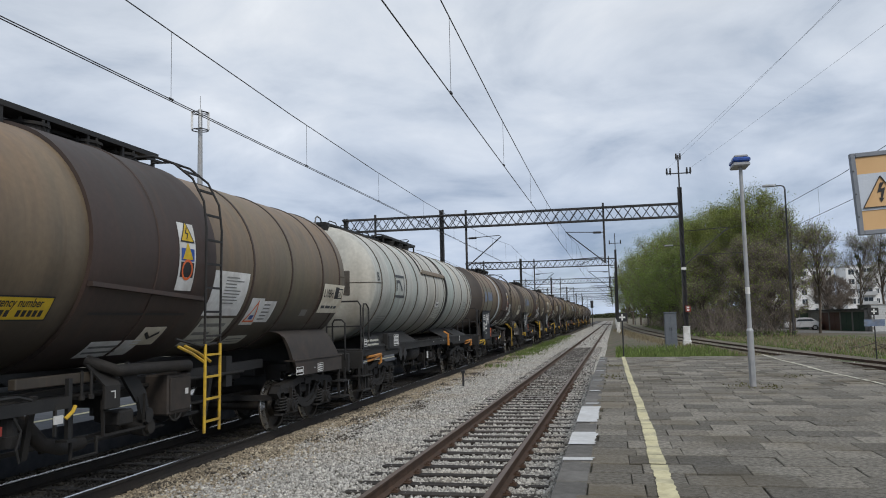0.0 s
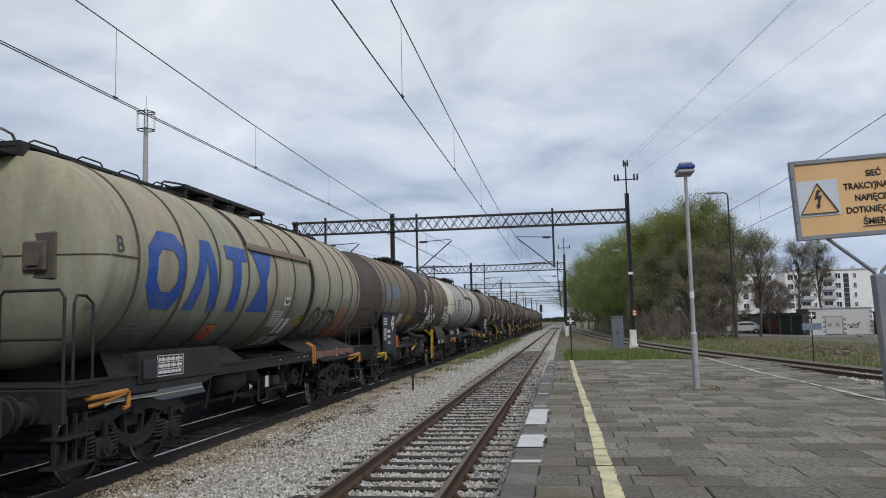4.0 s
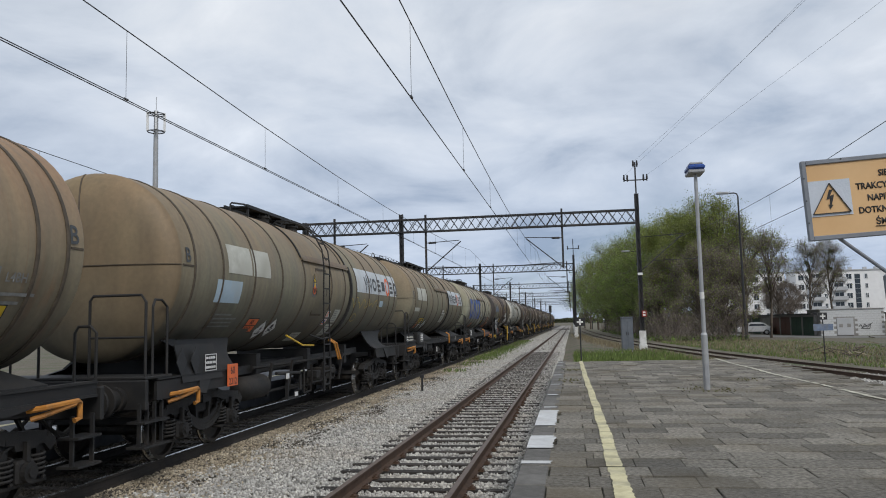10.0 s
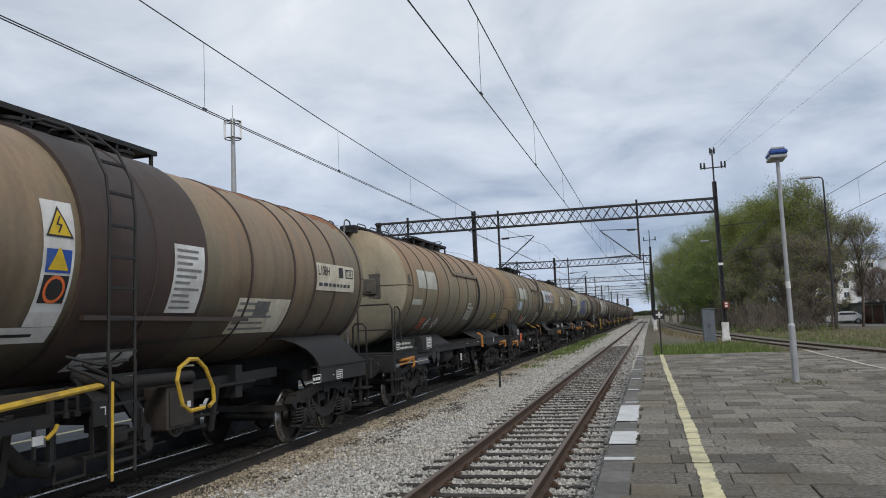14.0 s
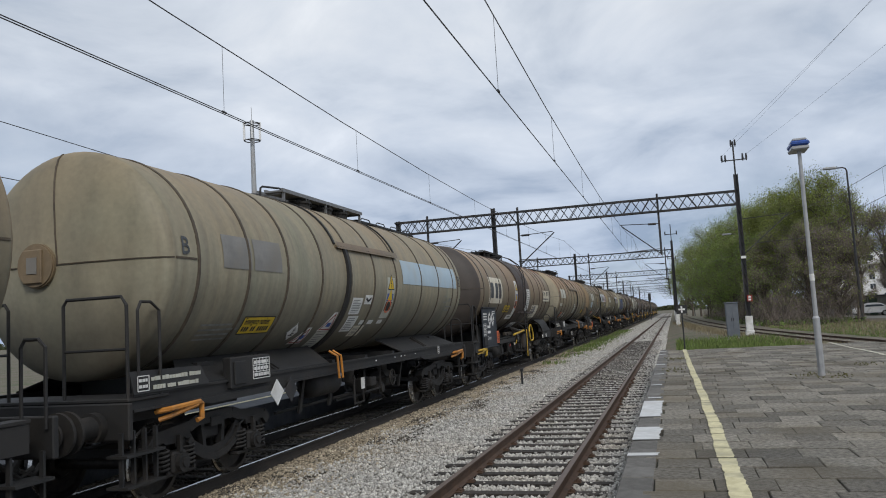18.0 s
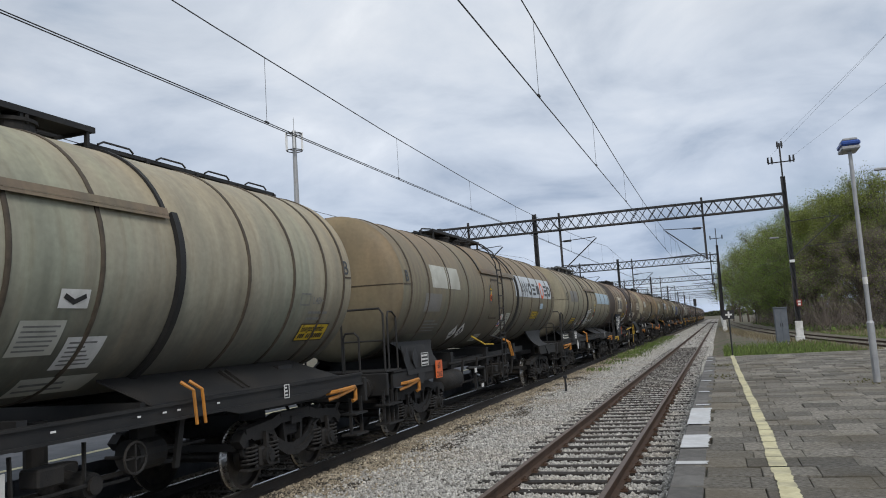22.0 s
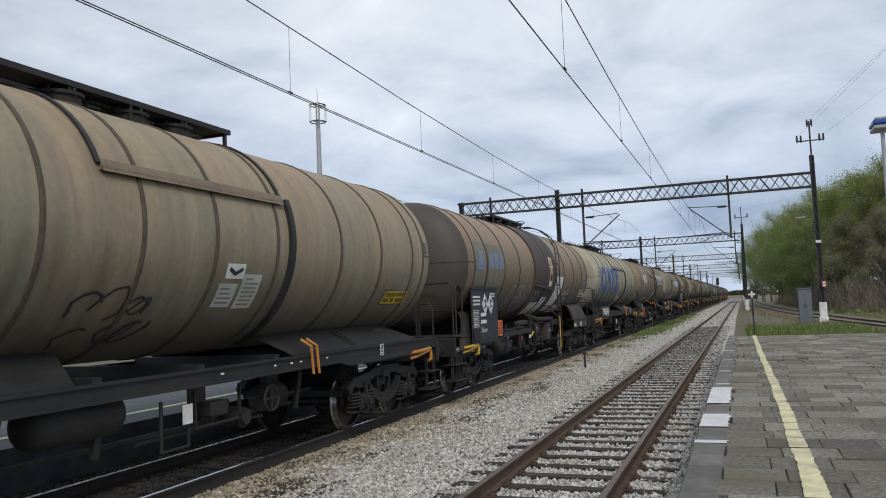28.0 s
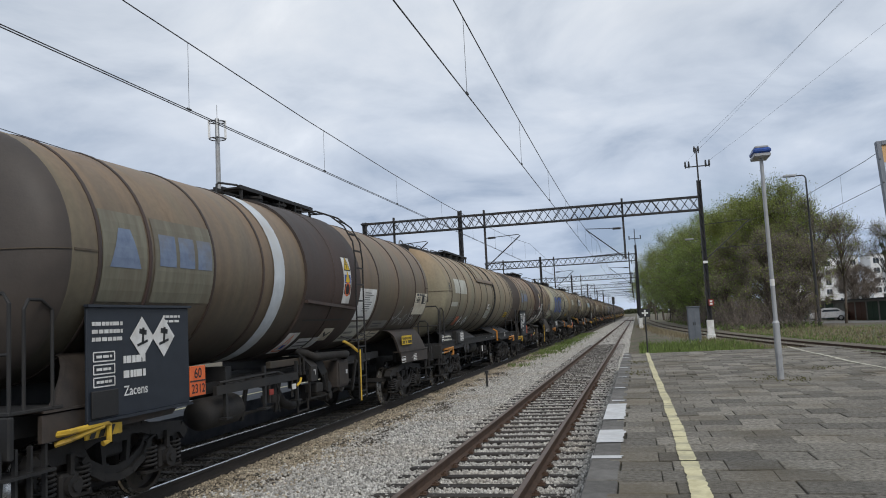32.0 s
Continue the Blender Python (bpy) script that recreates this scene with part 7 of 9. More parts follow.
    if graffiti:
        rnd = random.Random(5)
        bm = bmesh.new()
        y, v, pts = 1.7, arc(2.62), []
        while y < 5.2:
            pts.append((y, v + rnd.uniform(-0.12, 0.2)))
            y += rnd.uniform(0.07, 0.2)
        stroke(bm, pts, 0.025)
        stroke(bm, [(2.6 + 0.2 * math.cos(a * 0.5), arc(2.25) + 0.12 * math.sin(a * 0.5)) for a in range(13)], 0.025)
        part("graffiti", bm, "graffiti_yellow", t, "thin yellow graffiti scribble")
    return t


def owner_strip(t, y0, y1, lead=0.80):
    """The owner's strip: plain dark shapes and an orange ring on white."""
    sheet(t, "owner_strip", "white_strip", y0, y1, 2.94, 3.60, "white strip with plain grey shapes and orange ring", n=10)
    v0, v1 = arc(3.02), arc(3.40)
    k = (y1 - y0) / 5.3
    x = y0 + lead * k
    bm = bmesh.new()
    stroke(bm, [(x + 0.14 * n * k, v0 if n % 2 else v1) for n in range(7)], 0.10, 0.011)
    part("grey_block", bm, "ink_grey", t)
    x += 0.92 * k
    m, hv = (v0 + v1) / 2, (v1 - v0) / 2 - 0.045

    def bow(n0, n1, u, r):
        return [(u + r * math.cos(a * math.pi / 8), m + hv * math.sin(a * math.pi / 8)) for a in range(n0, n1)]
    for n in (0, 1, 2, 4, 5):
        u, r = x + (n * 0.59 + 0.26) * k, 0.20 * k
        bm = bmesh.new()
        if n in (0, 5):
            stroke(bm, bow(0, 17, u, r), 0.095, 0.011)
        elif n == 2:
            patch(bm, ((u - r, m - hv), (u + r, m - hv), (u + r, m + hv), (u - r, m + hv)), 0.011, 4)
        else:
            for s in (-1, 0, 1):
                stroke(bm, [(u - r, m + s * hv), (u + r, m + s * hv)], 0.085, 0.011)
        part("grey_block", bm, "ink_grey", t)
    bm = bmesh.new()
    u, r = x + (3 * 0.59 + 0.26) * k, 0.22
    stroke(bm, [(u + r * math.cos(a * math.pi / 8), m + r * 1.1 * math.sin(a * math.pi / 8)) for a in range(17)], 0.10, 0.011)
    part("orange_ring", bm, "orange_ring", t)


def big_blocks(t, y, material="blue_letter"):
    """The other owner's mark: four large plain blue shapes."""
    v0, v1 = arc(2.31), arc(3.46)
    g = bmesh.new()
    c = [(0.0, 0.28), (0.0, 0.78), (0.3, 1.0), (0.8, 1.0), (1.08, 0.78), (1.08, 0.28), (0.8, 0.0), (0.3, 0.0), (0.0, 0.28)]
    pts = [(y + 0.13 + a * 0.82, v0 + 0.14 + b * (v1 - v0 - 0.28)) for a, b in c]
    stroke(g, pts, 0.27, 0.009)
    part("blue_shape", g, material, t, "large blue octagon ring")
    g = bmesh.new()
    a = y + 1.28
    patch(g, ((a, v0), (a + 0.32, v0), (a + 0.70, v1), (a + 0.42, v1)), 0.009, 8)
    patch(g, ((a + 0.86, v0), (a + 1.18, v0), (a + 0.76, v1), (a + 0.48, v1)), 0.011, 8)
    part("blue_shape", g, material, t, "large blue wedge")
    g = bmesh.new()
    a = y + 2.62
    patch(g, ((a + 0.28, v0), (a + 0.62, v0), (a + 0.64, v1), (a + 0.26, v1)), 0.009, 8)
    rect(g, a, a + 0.90, arc(3.22), v1, 0.011, 5)
    part("blue_shape", g, material, t, "large blue upright block")
    g = bmesh.new()
    a = y + 3.80
    m = (v0 + v1) / 2
    patch(g, ((a, v0), (a + 1.05, v0), (a + 0.68, m), (a + 0.37, m)), 0.009, 8)
    patch(g, ((a + 0.37, m), (a + 0.68, m), (a + 1.05, v1), (a, v1)), 0.009, 8)
    part("blue_shape", g, material, t, "large blue hourglass block")


def beige_marks(t, h, orange=True, pale=True, diamonds=True):
    if pale:
        sheet(t, "pale_panel", "pale_patch", -5.68, -4.90, 2.95, 3.43, "pale cream blank panel")
        sheet(t, "pale_panel", "pale_patch", -4.84, -3.88, 2.95, 3.43, "pale cream blank panel")
        sheet(t, "pale_panel", "pale_patch", -6.10, -5.2, 2.52, 2.66, "thin pale strip")
    if orange:
        orange_plate(t, -4.66, -4.24, 1.90, 2.20)
    if diamonds:
        hazard_diamond(t, -3.85, 2.02, 0.25, 0)
        hazard_diamond(t, -3.05, 2.02, 0.25, 1)


def graffiti_cloud(t, y0, y1, z0, z1, seed, materials, thick=1.0):
    rnd = random.Random(seed)
    for m in materials:
        bm = bmesh.new()
        for _ in range(7):
            cy, cv = rnd.uniform(y0, y1), arc(rnd.uniform(z0, z1))
            r = rnd.uniform(0.10, 0.30)
            a0, n = rnd.uniform(0, 6), rnd.randint(6, 11)
            pts = [(cy + r * (1 + 0.5 * rnd.random()) * math.cos(a0 + k * 0.55), cv + r * 0.9 * math.sin(a0 + k * 0.7)) for k in range(n)]
            stroke(bm, pts, rnd.uniform(0.02, 0.04) * thick, 0.008 + 0.001 * materials.index(m))
        part("graffiti", bm, m, t, "sprayed graffiti curves")


def graffiti_letters(t, y0, y1, z0, z1, count, seed, material, w, label):
    """Rounded sprayed outlines in a row, each with a smaller loop inside."""
    rnd = random.Random(seed)
    a0, a1 = arc(z0), arc(z1)
    for k in range(count):
        cy, cv = y0 + (y1 - y0) * (k + 0.5) / count, (a0 + a1) / 2 + rnd.uniform(-0.06, 0.06)
        ry, rv, lean = (y1 - y0) / count * 0.56, (a1 - a0) * 0.48, rnd.uniform(-0.3, 0.3)
        bm = bmesh.new()
        for part_r, n in ((1.0, 18), (0.38, 10)):
            off = (0.0, 0.0) if part_r == 1.0 else (rnd.uniform(-0.2, 0.2) * ry, rnd.uniform(-0.3, 0.3) * rv)
            amp = [part_r * rnd.uniform(0.72, 1.12) for _ in range(6)]
            pts = []
            for q in range(n + 1):
                a = 2 * math.pi * q / n
                i = a / (2 * math.pi) * 6
                r = amp[int(i) % 6] * (1 - i % 1) + amp[(int(i) + 1) % 6] * (i % 1)
                u, v = ry * r * math.cos(a), rv * r * math.sin(a)
                pts.append((cy + off[0] + u + lean * v, cv + off[1] + v))
            stroke(bm, pts[:n + 1 - (2 if rnd.random() < 0.5 else 0)], w, 0.008)
        part("graffiti", bm, material, t, label)


def rust_runs(t):
    """Ragged orange rust that has run down from the tank top."""
    rnd = random.Random(17)
    bm = bmesh.new()
    y = 2.6
    while y < 7.15:
        w = rnd.uniform(0.05, 0.16)
        low = 4.38 - rnd.uniform(0.0, 0.16) - 0.42 * max(0.0, (y - 5.6) / 1.6) * rnd.uniform(0.5, 1.0)
        patch(bm, ((y, arc(low)), (y + w, arc(low + rnd.uniform(-0.05, 0.05))), (y + w, arc(4.462)), (y, arc(4.462))), 0.005, 4)
        y += w
    part("rust_patch", bm, "rust_band", t, "orange rust run down from the tank top")


def make_train():
    """The wagons with the place of each one's middle along the track at the start."""
    out = []
    w = long_wagon("dirty brown tank wagon with dark cover belt and yellow ladder", 0)
    emergency_plate(w, -2.74, -1.66, 2.12, 2.36)
    sheet(w, "pale_panel", "pale_patch", -4.15, -3.5, 2.02, 2.40, "pale worn panel")
    orange_plate(w, -3.35, -2.92, 1.95, 2.20)
    out.append((w, 9.07))
    w = short_wagon("cream tank wagon with large blue shapes and orange graffiti", 6.35, "tank_cream", True, 5.0, 1)
    big_blocks(w, -5.42)
    emergency_plate(w, 1.55, 2.35, 2.02, 2.24)
    orange_plate(w, -2.95, -2.5, 1.82, 2.08)
    for k, q in enumerate((((4.0, 1.76), (5.05, 1.70), (5.0, 2.20), (4.55, 2.34)), ((4.95, 1.70), (6.0, 1.72), (5.95, 2.12), (5.15, 2.06)), ((4.35, 2.2), (5.0, 2.16), (4.95, 2.52), (4.5, 2.44)))):
        bm = bmesh.new()
        patch(bm, [(y, arc(z)) for y, z in q], 0.0065 + 0.0008 * k, 6)
        part("graffiti", bm, "graffiti_orange", w, "dull orange graffiti filling")
    graffiti_letters(w, 2.35, 4.35, 1.74, 2.42, 4, 5, "ink", 0.10, "black graffiti outline")
    graffiti_letters(w, 2.45, 4.25, 1.82, 2.30, 4, 6, "graffiti_white", 0.025, "thin pale graffiti outline")
    graffiti_letters(w, 4.1, 5.9, 1.86, 2.40, 5, 7, "ink", 0.022, "thin black graffiti outline")
    for k, y in enumerate((2.7, 3.55, 4.40, 5.25)):
        bm = bmesh.new()
        poly(bm, [(1.306, y, 1.22 + 0.02 * k), (1.306, y + 0.85, 1.24 - 0.01 * k), (1.306, y + 0.85, 1.395), (1.306, y, 1.395)], 0.004, (1, 0, 0))
        part("sill_paint", bm, "sill_pink", w, "orange sprayed paint on the sill")
    out.append((w, -7.46))
    w = short_wagon("beige tank wagon with white owner strip and ledge", 6.67)
    beige_marks(w, 6.67)
    owner_strip(w, 1.62, 6.2, 0.6)
    emergency_plate(w, -4.62, -3.55, 2.06, 2.28)
    out.append((w, -22.93))
    w = ladder_wagon("beige tank wagon with side ladder, white strip and yellow scribble", True)
    orange_plate(w, -4.35, -3.85, 1.95, 2.20)
    out.append((w, -39.63))
    w = short_wagon("rust-stained beige tank wagon with pale panels", 6.67, "tank_rusty")
    beige_marks(w, 6.67)
    emergency_plate(w, 4.75, 5.6, 2.10, 2.32)
    out.append((w, -56.1))
    w = long_wagon("brown tank wagon with rusty top and cream owner panel", 5)
    emergency_plate(w, -3.42, -2.42, 2.24, 2.50)
    rust_runs(w)
    out.append((w, -73.1))
    w = short_wagon("greyish beige tank wagon with pale blue strip", 6.67, "tank_greige", False, 5.3, 1, True)
    sheet(w, "blue_strip", "blue_pale", 1.72, 6.2, 2.92, 3.46, "pale blue blank strip", n=10)
    warning_strip(w, 0.72, 1.18, 2.18, 3.03, "pale_patch")
    sheet(w, "pale_panel", "grey_patch", -5.60, -4.85, 2.92, 3.38, "grey blank panel")
    sheet(w, "pale_panel", "grey_patch", -4.78, -3.95, 2.92, 3.38, "grey blank panel")
    emergency_plate(w, -4.75, -3.85, 2.02, 2.26)
    hazard_diamond(w, -2.95, 2.0, 0.20, 0)
    end_disc(w, 6.67, False)
    out.append((w, -89.53))
    w = ladder_wagon("beige tank wagon with side ladder and white owner strip")
    out.append((w, -106.05))
    w = short_wagon("clean cream tank wagon with large blue shapes", 6.35, "tank_cream", True, 5.0, 1)
    big_blocks(w, -5.42)
    orange_plate(w, -6.02, -5.62, 1.86, 2.14)
    emergency_plate(w, 4.98, 5.85, 2.02, 2.26)
    for k, u in enumerate((-3.88, -3.42)):
        bm = bmesh.new()
        poly(bm, [(1.32, u, 1.23), (1.32, u + 0.21, 1.45), (1.32, u, 1.67), (1.32, u - 0.21, 1.45)], 0.006, (1, 0, 0))
        p = part("hazard_placard", bm, "white", w, "white diamond placard on the sill")
        bm = bmesh.new()
        bar(bm, (1.328, u - 0.07, 1.40), (1.328, u + 0.08, 1.47), 0.004, 0.025)
        bar(bm, (1.328, u - 0.07, 1.46), (1.328, u + 0.08, 1.40), 0.004, 0.025)
        bar(bm, (1.328, u - 0.04, 1.52), (1.328, u + 0.05, 1.52), 0.004, 0.06)
        part("symbol", bm, "ink", p)
    out.append((w, -122.1))
    w = long_wagon("brown tank wagon with faded blocks and white graffiti", 1)
    graffiti_letters(w, -3.55, -1.38, 1.74, 2.56, 4, 9, "graffiti_white", 0.032, "large white graffiti outline")
    LIFT[0] = 0.05
    graffiti_letters(w, -1.22, -0.40, 1.95, 2.42, 2, 29, "graffiti_white", 0.028, "large white graffiti outline")
    LIFT[0] = 0.0
    graffiti_letters(w, -3.1, -1.3, 1.60, 1.80, 3, 19, "graffiti_white", 0.02, "small white graffiti outline")
    out.append((w, -138.3))
    w = short_wagon("olive beige tank wagon with cream panels and ledge", 6.67, "tank_olive")
    beige_marks(w, 6.67)
    emergency_plate(w, 4.95, 5.95, 2.10, 2.34)
    graffiti_cloud(w, -1.9, -0.9, 1.8, 2.2, 4, ["ink"])
    out.append((w, -154.7))
    w = long_wagon("brown tank wagon with a white hoop and faded blocks", 2)
    bm = bmesh.new()
    revolve_y(bm, [(-2.55, R + 0.012), (-2.15, R + 0.012)], 48, 0, AZ)
    part("white_hoop", bm, "white_strip", w, "broad worn white hoop", True)
    graffiti_cloud(w, 4.3, 6.6, 1.95, 2.45, 6, ["graffiti_white", "print_grey"])
    bm = bmesh.new()
    box(bm, 1.30, 1.31, 5.05, 5.96, 1.485, 1.72, 0.003)
    p = part("emergency_plate", bm, "yellow_plate", w, "yellow plate headed emergency number")
    part("lettering", flat_text("Emergency number", 0.115, Matrix.Translation((1.313, 5.09, 1.62)) @ SIDE, 0.93), "ink", p)
    bm = bmesh.new()
    for k in range(12):
        if k not in (3, 6):
            box(bm, 1.31, 1.314, 5.10 + k * 0.07, 5.148 + k * 0.07, 1.515, 1.59)
    part("print_line", bm, "ink", p)
    out.append((w, -171.2))
    # the wagons ahead repeat the same kinds
    g = short_wagon("pale grey tank wagon with black framed mark", 6.67, "tank_grey", True)
    bm = bmesh.new()
    stroke(bm, [(-4.9, arc(2.7)), (-4.0, arc(2.7)), (-4.0, arc(3.25)), (-4.9, arc(3.25)), (-4.9, arc(2.7))], 0.07)
    stroke(bm, [(-4.75, arc(2.85)), (-4.75, arc(3.1)), (-4.45, arc(3.1)), (-4.2, arc(2.85))], 0.08)
    part("owner_frame", bm, "ink_grey", g, "black framed plain mark")
    out.append((g, 25.4))
    y = 42.3
    kinds = [out[11][0], out[0][0], out[5][0], out[9][0], out[2][0], out[0][0], out[4][0], out[5][0], out[9][0], out[0][0]]
    for k in kinds:
        out.append((copy_thing(k, pose(0, 0, 0)), y))
        y += 16.75
    return out


TRAIN = make_train()
# ---- the platform's slabs and lines ----
def platform_paving():
    plat = bpy.data.objects["platform"]
    rnd = random.Random(7)
    kinds = []
    for k in range(6):
        bm = bmesh.new()
        w = 0.488 + 0.002 * k
        box(bm, -w / 2, w / 2, -0.2455, 0.2455, -0.05, 0.0, 0.007)
        for v in bm.verts:
            if v.co.z > -0.01:
                v.co.z += rnd.uniform(-0.003, 0.003)
        kinds.append(finish(bm, "slab"))
    edge_kind = []
    for k in range(2):
        bm = bmesh.new()
        box(bm, -0.15, 0.15, -0.49, 0.49, -0.22, 0.0, 0.012)
        edge_kind.append(finish(bm, "edge_stone"))
    rest = []
    y, row, n = -4.8, 0, 0
    while y < PEND - 0.2:
        x = EDGE + 0.32 + (0.25 if row % 2 else 0.5) * 0.5 + rnd.uniform(-0.05, 0.05)
        while x < 6.45:
            m = pose(x + rnd.uniform(-0.004, 0.004), y + rnd.uniform(-0.006, 0.006), PLAT + rnd.uniform(-0.006, 0.004), rnd.uniform(-0.8, 0.8), rnd.uniform(-0.8, 0.8), rnd.uniform(-0.7, 0.7))
            if n < 290 and x < 5.0 and y > 5.0:
                part("slab", kinds[rnd.randrange(6)], None, plat, m=m)
                n += 1
            else:
                rest.append(m)
            x += 0.5
        y += 0.5
        row += 1
    vs, fs = [], []
    for m in rest:
        b = len(vs)
        for z in (-0.05, 0.0):
            e = 0.246 if z < 0 else 0.240
            vs += [m @ Vector((sx * e, sy * e, z)) for sx, sy in ((-1, -1), (1, -1), (1, 1), (-1, 1))]
        fs += [(b + 4, b + 5, b + 6, b + 7), (b, b + 1, b + 5, b + 4), (b + 1, b + 2, b + 6, b + 5), (b + 2, b + 3, b + 7, b + 6), (b + 3, b, b + 4, b + 7)]
    o = part("far_slab", raw("far_slabs", [tuple(v) for v in vs], fs, "slab"), None, plat)
    o["kind"] = "stuff"
    y, k = -5.0, 0
    while y < PEND:
        part("edge_stone", edge_kind[k % 2], None, plat, m=pose(EDGE + 0.15, y, PLAT + rnd.uniform(-0.005, 0.005), 0, 0, rnd.uniform(-0.3, 0.3)))
        y += 1.0
        k += 1


M["edge_stone"] = pbr("edge_stone", (0.085, 0.080, 0.072), (0.155, 0.148, 0.135), 7, 0.92, 0, 0.3, 80, (0.20, 0.195, 0.18), 1.5, 0.5, 0.18)


def painted_strip(name, quads, material, label):
    """Paint that lies on the slabs."""
    bm = bmesh.new()
    for q in quads:
        vs = [bm.verts.new((x, y, PLAT + 0.0105)) for x, y in q]
        bm.faces.new(vs)
    ob = new(name, finish(bm, material))
    return tagged(ob, label, "marking", kind="structure")


def paint():
    rnd = random.Random(3)

    def line(y0, y1, step, centre, width, rag, gaps, joints=False):
        out = []
        y = y0
        a, b = -width(y0), width(y0)
        while y < y1 - 0.02:
            e = min(y + step, y1)
            c, d = -width(e) + rnd.gauss(0, rag), width(e) + rnd.gauss(0, rag)
            f = y + (0.022 if joints and abs((y - 0.45) % 0.5) < 0.01 and rnd.random() < 0.75 else 0.0)
            if rnd.random() > gaps:
                out.append(((centre(f) + a, f), (centre(f) + b, f), (centre(e) + d, e), (centre(e) + c, e)))
            a, b = c, d
            y = e
        return out
    # worn yellow line with a ragged edge, broken here and there
    left = line(4.5, PEND - 0.03, 0.05, lambda y: 0.350 - 0.0040 * (y - 7) + 0.03 * max(0, (16 - y) / 9) + 0.03 * math.sin(math.pi * min(1, max(0, (y - 7) / 14))) + 0.006 * math.sin(y * 1.9), lambda y: 0.064 + 0.018 * max(0, (16 - y) / 9) + 0.004 * math.sin(y * 3.1), 0.005, 0.012, True)
    painted_strip("yellow_line", left, "yellow_line", "worn pale yellow safety line along the platform")
    right = line(8.0, PEND + 0.3, 0.2, lambda y: 5.15 + 0.55 * max(0, (24 - y) / 14) ** 1.6 + 0.03 * math.sin(y * 1.1), lambda y: 0.050, 0.014, 0.08)
    painted_strip("yellow_line", right, "line_pale", "worn pale line along the back of the platform")
    marks = []
    for y0, y1, x0, x1 in ((11.65, 13.62, -0.60, -0.30), (9.60, 10.62, -0.60, -0.285), (8.55, 8.72, -0.60, -0.285), (14.05, 14.2, -0.55, -0.33), (16.4, 16.55, -0.56, -0.34), (19.15, 19.32, -0.57, -0.34), (22.4, 22.6, -0.58, -0.36), (27.4, 27.65, -0.60, -0.38), (29.2, 29.45, -0.60, -0.38)):
        # ragged inner edge where the paint has worn off
        n = max(2, int((y1 - y0) / 0.07))
        edge = [(x1 + rnd.gauss(0, 0.012), y0 + (y1 - y0) * k / n) for k in range(n + 1)]
        marks.append([(x0, y1), (x0, y0)] + edge)
    for q in marks:
        painted_strip("edge_mark", [q], "mark_white", "white painted mark on the platform edge")


# ---- sleepers and stones ----
def sleepers():
    rnd = random.Random(11)
    kinds = []
    for k in range(4):
        bm = bmesh.new()
        box(bm, -1.3, 1.3, -0.10, 0.10, -0.16, 0.0, 0.012)
        for v in bm.verts:
            v.co += Vector((rnd.uniform(-0.03, 0.03), rnd.uniform(-0.012, 0.012), rnd.uniform(-0.008, 0.004)))
        kinds.append(finish(bm, "sleeper"))
    bm = bmesh.new()
    box(bm, -0.16, 0.16, -0.075, 0.075, 0.0, 0.015, 0.004)
    for sx in (-0.11, 0.11):
        rod(bm, (sx, -0.04, 0.01), (sx, -0.04, 0.055), 0.018, 6)
        rod(bm, (sx, 0.04, 0.01), (sx, 0.04, 0.055), 0.018, 6)
        box(bm, sx - 0.04, sx + 0.04, -0.05, 0.05, 0.015, 0.035)
    plate = finish(bm, "rail_side")
    bed = bpy.data.objects["ballast_bed"]
    y = 5.6 - 0.615 * 22
    n = 0
    while y < 240:
        s = part("sleeper", kinds[n % 4], None, bed, m=pose(XN + rnd.uniform(-0.03, 0.03), y + rnd.uniform(-0.02, 0.02), -0.170, 0, 0, rnd.uniform(-0.8, 0.8)))
        if y < 26:
            for dx in (-HALF, HALF):
                part("fastening", plate, None, s, m=pose(dx, 0, 0.001))
        y += 0.615
        n += 1
    bed2 = bpy.data.objects["track_bed"]
    y = 6.0
    while y < 60:
        part("sleeper", kinds[n % 4], None, bed2, m=pose(XT, y, -0.168, 0, 0, rnd.uniform(-0.6, 0.6)))
        y += 0.615
        n += 1
    bed3 = bpy.data.objects["side_track_bed"]
    y = 20.0
    while y < 75:
        part("sleeper", kinds[n % 4], None, bed3, m=pose(side_track_x(y), y, -0.165, 0, 0, math.degrees(math.atan2(side_track_x(y) - side_track_x(y + 1), 1))))
        y += 0.8
        n += 1


